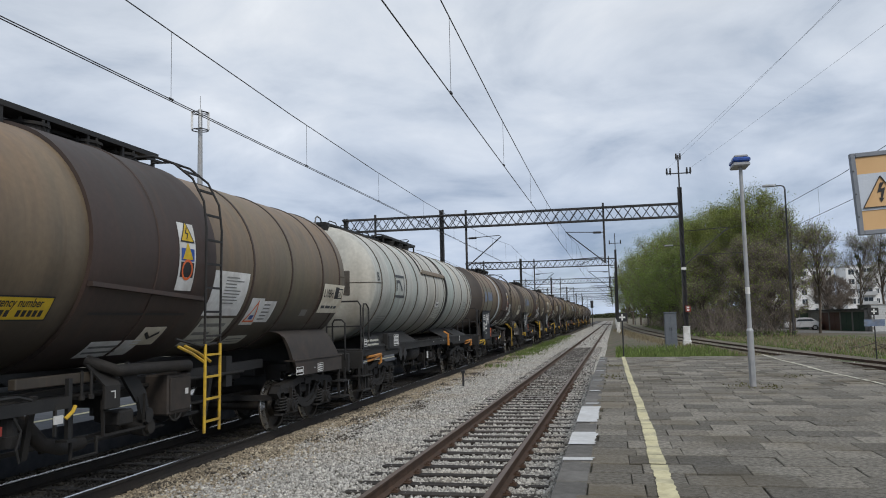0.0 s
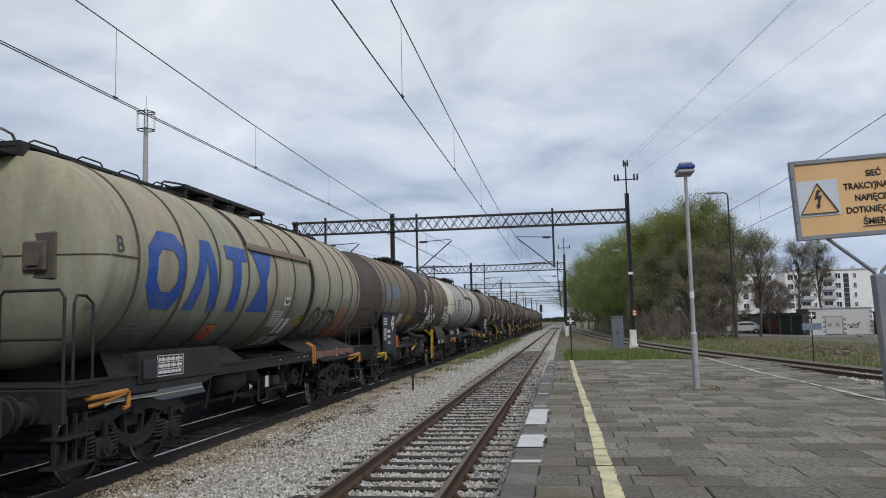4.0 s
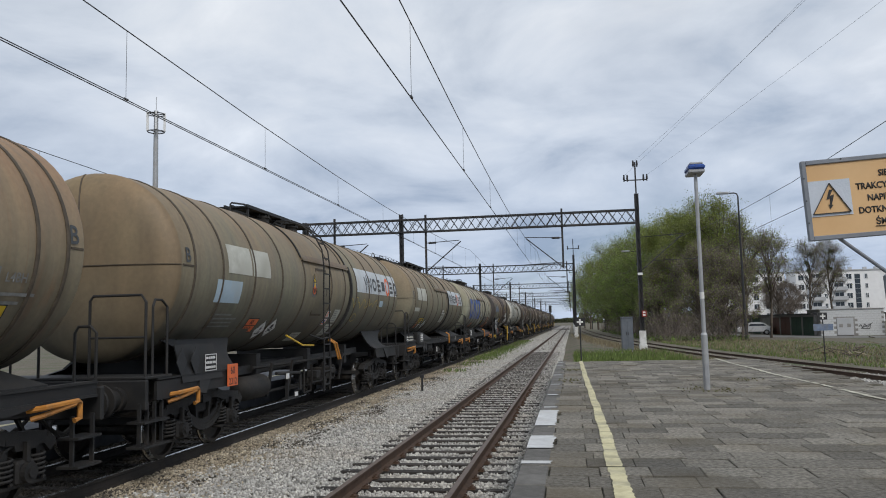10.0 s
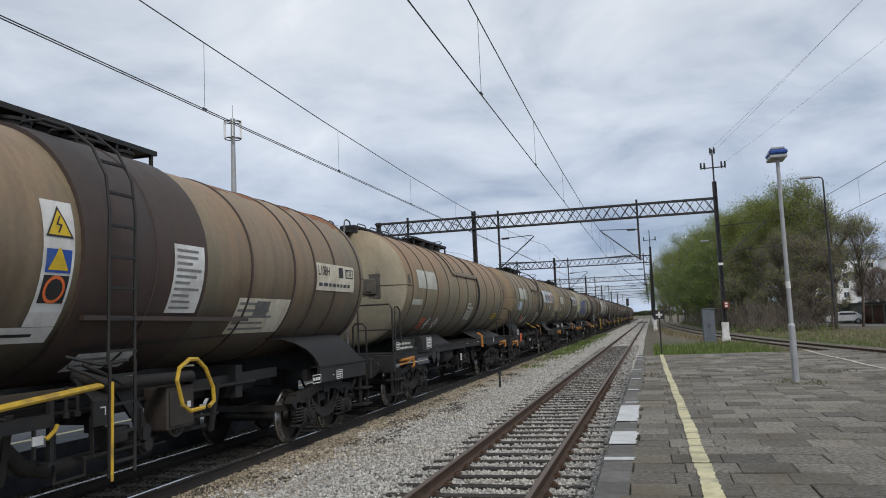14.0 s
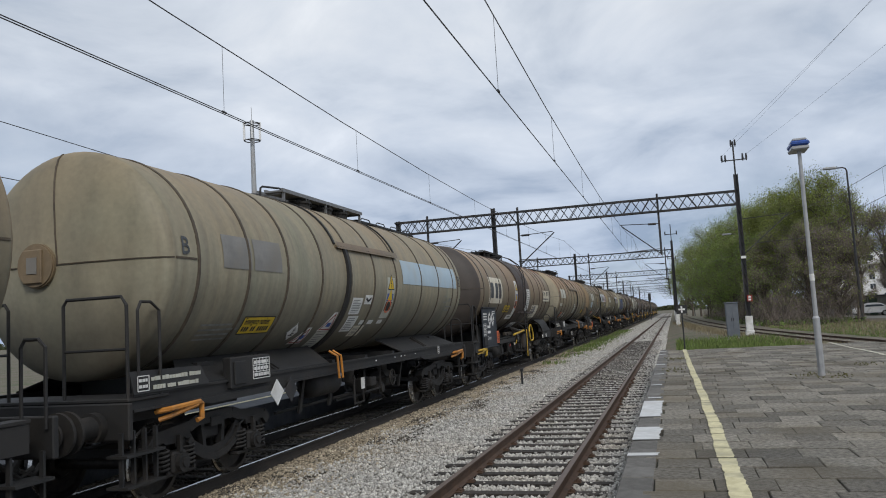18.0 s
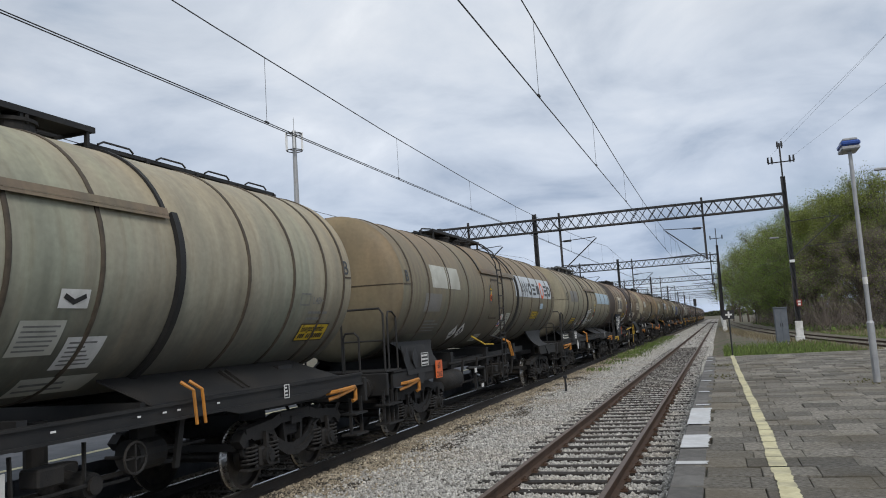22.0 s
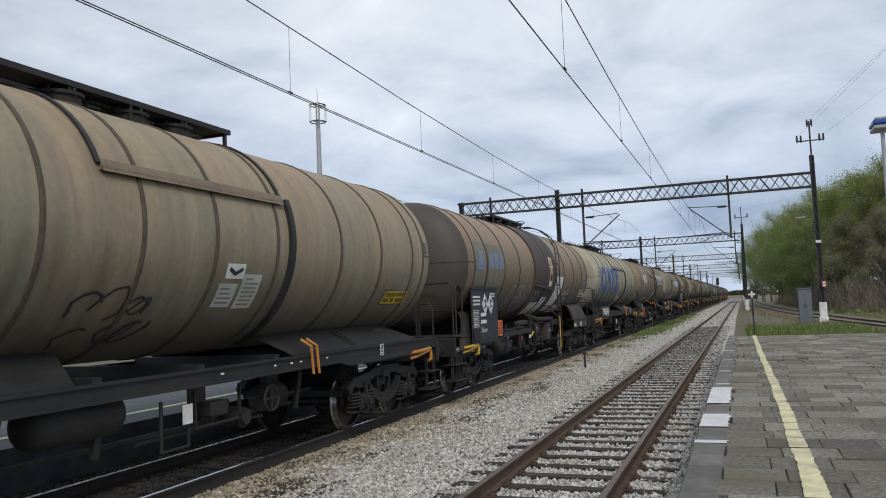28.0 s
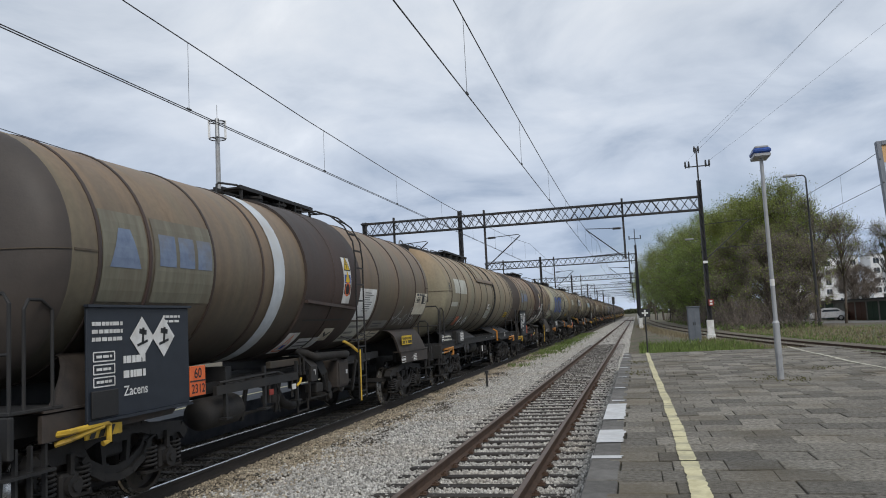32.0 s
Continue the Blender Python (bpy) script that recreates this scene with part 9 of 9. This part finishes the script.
    for s in (-1, 1):
        bm = bmesh.new()
        pipe(bm, [(2.31 + s * 0.012, 0.04, 2.25), (2.31 + s * 0.03, 0.04, 2.29), (2.31 + s * 0.34, 0.02, 2.57)], 0.014, 8)
        part("brace", bm, "sign_steel", t)


M["sign_steel"] = pbr("sign_steel", (0.17, 0.19, 0.22), (0.25, 0.27, 0.30), 4, 0.55, 0.1, 0.05, 60, (0.20, 0.17, 0.14), 2.0, 0.4)
M["sign_white"] = pbr("sign_white", (0.50, 0.56, 0.64), (0.58, 0.63, 0.70), 3, 0.6)
M["far_wall"] = pbr("far_wall", (0.045, 0.05, 0.058), (0.09, 0.095, 0.105), 3, 0.9, 0, 0.2, 40)


def cross_sign(x, y, z0, z1, label):
    t = thing("track_sign", label, "sign", "small black track signs", m=pose(x, y, 0))
    bm = bmesh.new()
    rod(bm, (0, 0, z0), (0, 0, z1), 0.028, 8)
    part("post", bm, "steel_black", t)
    bm = bmesh.new()
    box(bm, -0.19, 0.19, -0.045, -0.03, z1 - 0.19, z1 + 0.13)
    p = part("plate", bm, "ink", t)
    bm = bmesh.new()
    box(bm, -0.115, 0.115, -0.055, -0.048, z1 - 0.06, z1)
    box(bm, -0.03, 0.03, -0.056, -0.049, z1 - 0.145, z1 + 0.085)
    part("cross", bm, "white", p, "white painted cross")
    return t


def cabinet():
    t = thing("relay_cabinet", "grey steel relay cabinet beside the track", "cabinet", m=pose(3.55, 53.5, -0.15))
    bm = bmesh.new()
    box(bm, -0.38, 0.38, -0.25, 0.25, 0.15, 2.28, 0.015)
    part("body", bm, "cabinet_grey", t)
    bm = bmesh.new()
    box(bm, -0.42, 0.42, -0.30, 0.30, 2.28, 2.36, 0.02)
    part("roof", bm, "cabinet_grey", t)
    bm = bmesh.new()
    box(bm, -0.36, 0.36, -0.23, 0.23, 0.0, 0.15)
    part("plinth", bm, "concrete", t)
    for s in (-1, 1):
        bm = bmesh.new()
        box(bm, min(s * 0.02, s * 0.35), max(s * 0.02, s * 0.35), -0.265, -0.25, 0.22, 2.2, 0.005)
        d = part("door", bm, "cabinet_grey", t)
        bm = bmesh.new()
        box(bm, s * 0.06 - 0.02, s * 0.06 + 0.02, -0.285, -0.265, 1.15, 1.35)
        part("handle", bm, "steel_black", d)


def street_lamp(x, y, h, label, face=-1):
    t = thing("street_lamp", label, "street lamp", "street lamps", m=pose(x, y, -0.15))
    bm = bmesh.new()
    rod(bm, (0, 0, 0), (0, 0, h * 0.45), h * 0.0095, 10, h * 0.008)
    rod(bm, (0, 0, h * 0.45), (0, 0, h - 0.3), h * 0.0075, 10, h * 0.005)
    part("pole", bm, "steel_black", t)
    bm = bmesh.new()
    pipe(bm, [(0, 0, h - 0.35), (face * 0.08, 0, h - 0.1), (face * 0.3, 0, h), (face * 0.9, 0, h)], h * 0.0045, 7)
    part("arm", bm, "steel_black", t)
    bm = bmesh.new()
    box(bm, min(face * 0.8, face * 1.9), max(face * 0.8, face * 1.9), -0.18, 0.18, h - 0.08, h + 0.14, 0.06)
    part("lamp_head", bm, "galv", t, "grey oblong lamp head")


def telecom_mast():
    t = thing("telecom_mast", "grey tubular telecom mast with antenna panels", "mast", m=pose(-68.0, 120.0, -0.2))
    bm = bmesh.new()
    rod(bm, (0, 0, 0), (0, 0, 20), 0.62, 16, 0.5)
    rod(bm, (0, 0, 20), (0, 0, 39.2), 0.5, 16, 0.34)
    part("tube", bm, "galv", t, smooth=True)
    for z in (35.6, 38.6):
        bm = bmesh.new()
        rows = [[bm.verts.new((r * math.cos(k * math.pi / 12), r * math.sin(k * math.pi / 12), z + dz)) for k in range(24)] for r, dz in ((1.28, -0.07), (1.42, -0.07), (1.42, 0.07), (1.28, 0.07))]
        for i in range(4):
            for k in range(24):
                bm.faces.new((rows[i][k], rows[i][(k + 1) % 24], rows[(i + 1) % 4][(k + 1) % 24], rows[(i + 1) % 4][k]))
        bmesh.ops.recalc_face_normals(bm, faces=bm.faces)
        h = part("head_ring", bm, "steel_black", t)
        for a in (0.3, 2.4, 4.5):
            bm = bmesh.new()
            bar(bm, (0, 0, z), (1.35 * math.cos(a), 1.35 * math.sin(a), z), 0.12)
            part("ring_arm", bm, "steel_black", h)
    for k in range(4):
        a = 0.5 + k * 1.57
        bm = bmesh.new()
        box(bm, -0.2, 0.2, -0.13, 0.13, 35.7, 38.9, 0.04)
        part("antenna_panel", bm, "white_lamp", t, "pale upright antenna panel", m=pose(1.35 * math.cos(a), 1.35 * math.sin(a), 0, 0, 0, math.degrees(a)))
    bm = bmesh.new()
    rod(bm, (0, 0, 39), (0, 0, 41.6), 0.05, 6)
    part("lightning_rod", bm, "galv", t)


# ---- buildings ----
def garages():
    """A row of low garages with painted doors and one flat roof each."""
    n = 12
    a, b = Vector((20.5, 125.0)), Vector((25.1, 88.0))
    d = (b - a).normalized()
    yaw = math.degrees(math.atan2(d.y, d.x))
    w = (b - a).length / n
    cols = ("door_green", "concrete", "door_green", "door_green", "concrete", "door_green", "door_green", "concrete", "door_brown", "door_brown", "door_green", "door_green")
    for k in range(n):
        p = a + d * (w * (k + 0.5))
        col = cols[k]
        word = {"door_green": "dark green", "door_brown": "reddish brown", "concrete": "pale grey"}[col]
        t = thing("garage", "low garage with " + word + " steel doors", "garage", "row of garages", m=pose(p.x, p.y, -0.15, 0, 0, yaw))
        bm = bmesh.new()
        box(bm, -w / 2, w / 2, 0.1, 5.5, 0, 2.25)
        box(bm, -w / 2, -w / 2 + 0.15, -0.02, 0.1, 0, 2.25)
        box(bm, w / 2 - 0.15, w / 2, -0.02, 0.1, 0, 2.25)
        box(bm, -w / 2 + 0.15, w / 2 - 0.15, -0.01, 0.1, 2.05, 2.25)
        part("wall", bm, "garage_wall", t)
        bm = bmesh.new()
        box(bm, -w / 2, w / 2, -0.3, 5.6, 2.26, 2.40)
        part("roof", bm, "roof_felt", t)
        for s in (-1, 1):
            bm = bmesh.new()
            box(bm, min(s * 0.02, s * (w / 2 - 0.17)), max(s * 0.02, s * (w / 2 - 0.17)), 0.02, 0.08, 0.05, 2.03, 0.01)
            e = part("door", bm, col, t)
            for z in (0.5, 1.5):
                bm = bmesh.new()
                bar(bm, (s * 0.1, 0.012, z), (s * (w / 2 - 0.25), 0.012, z), 0.06, 0.012)
                part("hinge_strap", bm, col, e)


def white_shed():
    t = thing("concrete_shed", "pale block-walled shed with small steel door", "shed", m=pose(25.3, 86.6, -0.15, 0, 0, -4))
    bm = bmesh.new()
    box(bm, 0, 6.0, 0, 6, 0, 2.72)
    wall = part("wall", bm, "garage_wall", t, "whitewashed block wall")
    rnd = random.Random(4)
    blk = [finish(box(bmesh.new(), -0.245, 0.245, -0.012, 0.0, -0.118, 0.118), "mark_white")]
    for r in range(11):
        for c in range(12):
            u, z = 0.26 + c * 0.5 - (0.25 if r % 2 else 0), 0.13 + r * 0.245
            if u > 0.24 and not (1.4 < u < 3.3 and z < 1.95):
                part("block", blk[0], None, wall, m=pose(u, 0, z, 0, rnd.uniform(-0.4, 0.4)))
    bm = bmesh.new()
    box(bm, -0.1, 6.1, -0.1, 6.1, 2.72, 2.80)
    part("roof", bm, "concrete", t)
    bm = bmesh.new()
    box(bm, 1.55, 3.1, -0.07, -0.013, 0.1, 1.85, 0.01)
    d = part("door", bm, "wall_grey", t, "pale grey double door")
    for u in (1.75, 2.5):
        bm = bmesh.new()
        box(bm, u, u + 0.35, -0.085, -0.07, 0.9, 1.25)
        part("hatch", bm, "garage_wall", d)
    bm = bmesh.new()
    pts = [(3.6, 0.9), (3.8, 1.15), (3.95, 0.8), (4.15, 1.2), (4.4, 0.85), (4.7, 1.15), (4.6, 0.7), (3.8, 0.75), (4.9, 1.3)]
    for p, q in zip(pts, pts[1:]):
        bar(bm, (p[0], -0.018, p[1]), (q[0], -0.018, q[1]), 0.05, 0.05)
    part("graffiti", bm, "ink", t, "black graffiti scrawl")
    t = thing("brown_shed", "dark brown wooden shed with flat roof", "shed", m=pose(32.0, 85.0, -0.15, 0, 0, -6))
    bm = bmesh.new()
    box(bm, 0, 5, 0, 4, 0, 2.2)
    part("wall", bm, "door_brown", t)
    bm = bmesh.new()
    box(bm, -0.2, 5.2, -0.3, 4.2, 2.2, 2.35)
    part("roof", bm, "roof_felt", t)


def apartment(x, y, yaw, length, floors, label, z0=0.0, rich=True):
    """A block with windows, loggias with balconies and one glazed stairwell."""
    t = thing("apartment_block", label, "apartment block", "white apartment blocks", m=pose(x, y, z0, 0, 0, yaw))
    st = 2.85
    hgt = floors * st + 0.9
    bm = bmesh.new()
    box(bm, 0, length, 0.2, 12, -1.0, hgt)
    part("wall", bm, "wall_white", t)
    bm = bmesh.new()
    box(bm, -0.2, length + 0.2, -0.1, 12.2, hgt, hgt + 0.35)
    r = part("roof", bm, "wall_grey", t)
    for u in (0.35, 0.5, 0.62, 0.78, 0.9):
        bm = bmesh.new()
        box(bm, length * u, length * u + 0.9, 4, 5, hgt + 0.35, hgt + 1.2)
        part("chimney", bm, "wall_grey", r)

    def pair(w, h):
        win = finish(box(bmesh.new(), -w / 2, w / 2, 0.10, 0.24, -h / 2, h / 2), "window_dark")
        frm = bmesh.new()
        for s in (-1, 1):
            box(frm, s * (w / 2 + 0.05) - 0.05, s * (w / 2 + 0.05) + 0.05, 0.08, 0.22, -h / 2 - 0.1, h / 2 + 0.1)
            box(frm, -w / 2, w / 2, 0.08, 0.22, s * (h / 2 + 0.05) - 0.05, s * (h / 2 + 0.05) + 0.05)
        box(frm, -0.04, 0.04, 0.07, 0.22, -h / 2, h / 2)
        return finish(frm, "white_lamp"), win
    big, small, door = pair(1.5, 1.5), pair(0.7, 1.3), pair(2.4, 2.0)
    bal = bmesh.new()
    box(bal, -2.1, 2.1, -1.1, 0.18, -1.30, -1.15)
    box(bal, -2.1, 2.1, -1.15, -1.08, -1.15, -0.15)
    box(bal, -2.1, -2.04, -1.08, 0.18, -1.15, -0.15)
    box(bal, 2.04, 2.1, -1.08, 0.18, -1.15, -0.15)
    bal = finish(bal, "wall_grey")
    cols = [(1.4, big, False), (3.0, small, False), (5.6, door, True), (8.2, small, False), (11.9, door, True), (14.8, big, False), (19.6, small, False)] if rich else [(2 + 3.6 * k, big, False) for k in range(int(length / 3.6))]
    for f in range(floors):
        for u, kind, rail in cols:
            m = pose(u, 0, f * st + 2.0)
            w = part("window", kind[0], None, t, m=m)
            part("pane", kind[1], None, w)
            if rail:
                part("balcony", bal, None, t, m=m)
    if rich:
        bm = bmesh.new()
        box(bm, 16.4, 17.9, 0.12, 0.24, 0.6, hgt - 1.0)
        s = part("stair_window", bm, "window_dark", t, "tall dark stairwell glazing")
        for k in range(2 * floors):
            bm = bmesh.new()
            box(bm, 16.4, 17.9, 0.09, 0.12, 1.2 + k * st / 2, 1.3 + k * st / 2)
            part("transom", bm, "wall_grey", s)


def hatchback():
    t = thing("car", "silver hatchback parked before the garages", "car", m=pose(21.6, 99.5, -0.12, 0, 0, 172))
    bm = bmesh.new()
    prof = [(-1.95, 0.35), (-1.98, 0.75), (-1.85, 0.95), (-1.55, 1.02), (-0.95, 1.42), (-0.4, 1.50), (0.5, 1.46), (1.0, 1.1), (1.75, 0.92), (1.98, 0.72), (1.95, 0.35)]
    poly(bm, [(x, -0.82, z) for x, z in prof], 1.64, (0, 1, 0))
    bmesh.ops.bevel(bm, geom=bm.edges[:], offset=0.06, segments=2, affect="EDGES")
    part("body", bm, "car_paint", t, smooth=True)
    for s in (-1, 1):
        bm = bmesh.new()
        poly(bm, [(-1.25, s * 0.83, 1.06), (0.75, s * 0.83, 1.06), (0.42, s * 0.80, 1.38), (-0.85, s * 0.80, 1.38)], 0.012, (0, s, 0))
        part("side_window", bm, "glass_dark", t)
        for x in (-1.25, 1.22):
            bm = bmesh.new()
            rod(bm, (x, s * 0.62, 0.31), (x, s * 0.86, 0.31), 0.31, 20)
            w = part("wheel", bm, "rubber", t)
            bm = bmesh.new()
            rod(bm, (x, s * 0.86, 0.31), (x, s * 0.87, 0.31), 0.19, 16)
            part("rim", bm, "galv", w)
        bm = bmesh.new()
        box(bm, 1.82, 1.99, s * 0.55 - 0.16, s * 0.55 + 0.16, 0.68, 0.82, 0.02)
        part("headlight", bm, "white_lamp", t)
        bm = bmesh.new()
        box(bm, -2.0, -1.86, s * 0.68 - 0.1, s * 0.68 + 0.1, 0.75, 0.98, 0.02)
        part("tail_light", bm, "red_paint", t)


def road():
    bm = bmesh.new()
    pts = [(60, 72), (45, 74), (33, 77), (26, 81), (21, 90), (19, 102), (17.5, 130)]
    for (a, b), (c, d) in zip(pts, pts[1:]):
        bm.faces.new([bm.verts.new(p) for p in ((a - 2.2, b - 2.2, -0.105), (a + 2.2, b + 2.6, -0.105), (c + 2.2, d + 2.6, -0.105), (c - 2.2, d - 2.2, -0.105))])
    bmesh.ops.remove_doubles(bm, verts=bm.verts, dist=0.01)
    bmesh.ops.recalc_face_normals(bm, faces=bm.faces)
    tagged(new("road", finish(bm, "asphalt")), "narrow grey asphalt lane before the garages", "road", kind="structure")
    t = thing("rubbish_heap", "heap of broken branches and boards in the grass", "rubbish heap", m=pose(14.2, 44.0, -0.15))
    rnd = random.Random(2)
    for k in range(26):
        bm = bmesh.new()
        p = Vector((rnd.gauss(0, 1.1), rnd.gauss(0, 0.6), 0.1 + abs(rnd.gauss(0, 0.3))))
        d = Vector((rnd.uniform(-1, 1), rnd.uniform(-1, 1), rnd.uniform(-0.3, 0.5))).normalized() * rnd.uniform(0.4, 1.1)
        if k % 4:
            rod(bm, p - d / 2, p + d / 2, 0.035, 5, 0.02)
        else:
            bar(bm, p - d / 2, p + d / 2, 0.16, 0.03)
        part("branch" if k % 4 else "board", bm, "bark" if k % 4 else "dry_grass", t)


# ---- far platform behind the train ----
def left_platform():
    bm = bmesh.new()
    box(bm, -13.4, -9.05, -30, 75, -0.4, 0.30)
    box(bm, -13.4, -9.0, -30, 75, 0.30, 0.42)
    tagged(new("far_platform", finish(bm, "far_wall")), "grey concrete platform on the far side of the train", "platform", kind="structure")
    bm = bmesh.new()
    box(bm, -9.95, -9.80, -30, 75, 0.421, 0.425)
    tagged(new("yellow_line", finish(bm, "yellow_line")), "yellow line on the far platform", "marking", kind="structure")


def side_overhead():
    t = thing("overhead_line", "dark overhead wires above the curving side track", "overhead wire", "overhead wires")
    def wire_x(y):
        return 7.4 + (55.5 - y) * 0.0172 if y < 55.5 else 2.0 + 5.4 * math.exp(-(y - 55.5) / 60)
    pts = [(wire_x(y), y) for y in (-10, 3.5, 12, 20, 29, 38, 47, 55.5, 80, 105, 157)]
    bm = bmesh.new()
    pipe(bm, [(*a, 5.7) for a in pts], 0.010, 6)
    part("contact_wire", bm, "wire", t)
    bm = bmesh.new()
    pipe(bm, [(*a, 7.60 - 0.88 * math.sin(math.pi * (((a[1] - 3.5) / 52) % 1.0))) for a in pts], 0.010, 6)
    part("messenger_wire", bm, "wire", t)
    for y in (14, 20, 26, 32, 38, 44):
        bm = bmesh.new()
        z = 7.60 - 0.88 * math.sin(math.pi * ((y - 3.5) / 52))
        rod(bm, (wire_x(y), y, 5.7), (wire_x(y), y, z), 0.004, 5)
        part("dropper", bm, "wire", t)
    t = thing("feeder_wires", "three thin feeder wires leaving the portal mast", "overhead wire", "overhead wires")
    for a, b in (((3.95, 55.5, 12.05), (12.2, 4.5, 14.4)), ((4.72, 55.5, 13.1), (13.6, 4.5, 15.2)), ((5.5, 55.5, 12.05), (16.6, 4.5, 14.6))):
        bm = bmesh.new()
        n = 8
        ps = [Vector(a).lerp(Vector(b), k / n) - Vector((0, 0, 0.9 * 4 * (k / n) * (1 - k / n))) * 0.35 for k in range(n + 1)]
        pipe(bm, ps, 0.005, 5)
        part("wire", bm, "wire", t)
    t = thing("side_cantilever", "black cantilever arm over the side track", "catenary arm", m=pose(4.72, 55.5, 0))
    bm = bmesh.new()
    bar(bm, (0.15, 0, 5.4), (3.0, 0, 7.8), 0.07)
    bar(bm, (0.15, 0, 7.7), (3.05, 0, 7.85), 0.045)
    bar(bm, (0.9, 0, 6.05), (4.3, 0, 6.1), 0.045)
    part("arm", bm, "steel_black", t)


def small_marker():
    t = thing("marker_post", "short dark marker post in the ballast", "marker post", m=pose(-4.95, 25.6, -0.2))
    bm = bmesh.new()
    rod(bm, (0, 0, 0), (0, 0, 0.52), 0.035, 8)
    box(bm, -0.06, 0.06, -0.05, 0.05, 0.46, 0.56, 0.01)
    part("post", bm, "steel_black", t)


def signals():
    for x, y in ((-4.75, 175.0), (-10.2, 190.0)):
        t = thing("rail_signal", "tall dark railway signal with round lamps", "signal", "railway signals", m=pose(x, y, -0.2))
        bm = bmesh.new()
        rod(bm, (0, 0, 0), (0, 0, 5.4), 0.09, 8)
        part("post", bm, "steel_black", t)
        bm = bmesh.new()
        box(bm, -0.3, 0.3, -0.1, 0.1, 4.2, 5.8, 0.05)
        part("signal_head", bm, "ink", t)


overhead_line(-13.0, 5.50, 6.95, 0.5, "overhead_line", "dark overhead wires above the far tracks")
danger_sign()
cross_sign(0.28, 30.45, -0.2, 2.0, "small black sign with a white cross by the platform end")
s2 = cross_sign(11.2, 38.0, -0.2, 2.0, "small black sign with white cross beside the side track")
bm2 = bmesh.new()
box(bm2, -0.42, 0.42, -0.03, -0.015, 1.32, 1.62)
part("blue_plate", bm2, "blue_faded", s2, "faded blue plate")
cabinet()
street_lamp(15.5, 75.0, 13.6, "tall dark street lamp with a curved arm")
street_lamp(8.6, 105.0, 11.1, "dark street lamp among the trees")
street_lamp(6.0, 150.0, 10.9, "dark street lamp among the trees")
street_lamp(4.9, 200.0, 11.0, "dark street lamp among the trees")
street_lamp(-31.5, 20.0, 13.1, "pale street lamp beyond the far platform", 1)
telecom_mast()
garages()
white_shed()
apartment(67.0, 250.0, -1, 26, 5, "white five-storey apartment block with dark windows")
apartment(48.0, 258.0, 2, 18, 5, "white apartment block half hidden by bare trees", 0.3, False)
hatchback()
road()
left_platform()
side_overhead()
small_marker()
signals()
all_trees()
all_grass()
paint()
platform_paving()
sleepers()
all_stones()


# ---- movement ----
def motions():
    for wagon, y0 in TRAIN:
        walk(wagon, [(s, pose(XT, y0 + SPEED * s, 0)) for s in (0, 16, 32)])
        if y0 > 45:
            continue
        for part_of in wagon.children_recursive:
            if part_of.name.startswith("wheelset"):
                u = part_of.location.y
                walk(part_of, [(k * 0.1, pose(0, u, 0.46, -math.degrees(SPEED * k * 0.1 / 0.46) % 360)) for k in range(321)])


motions()
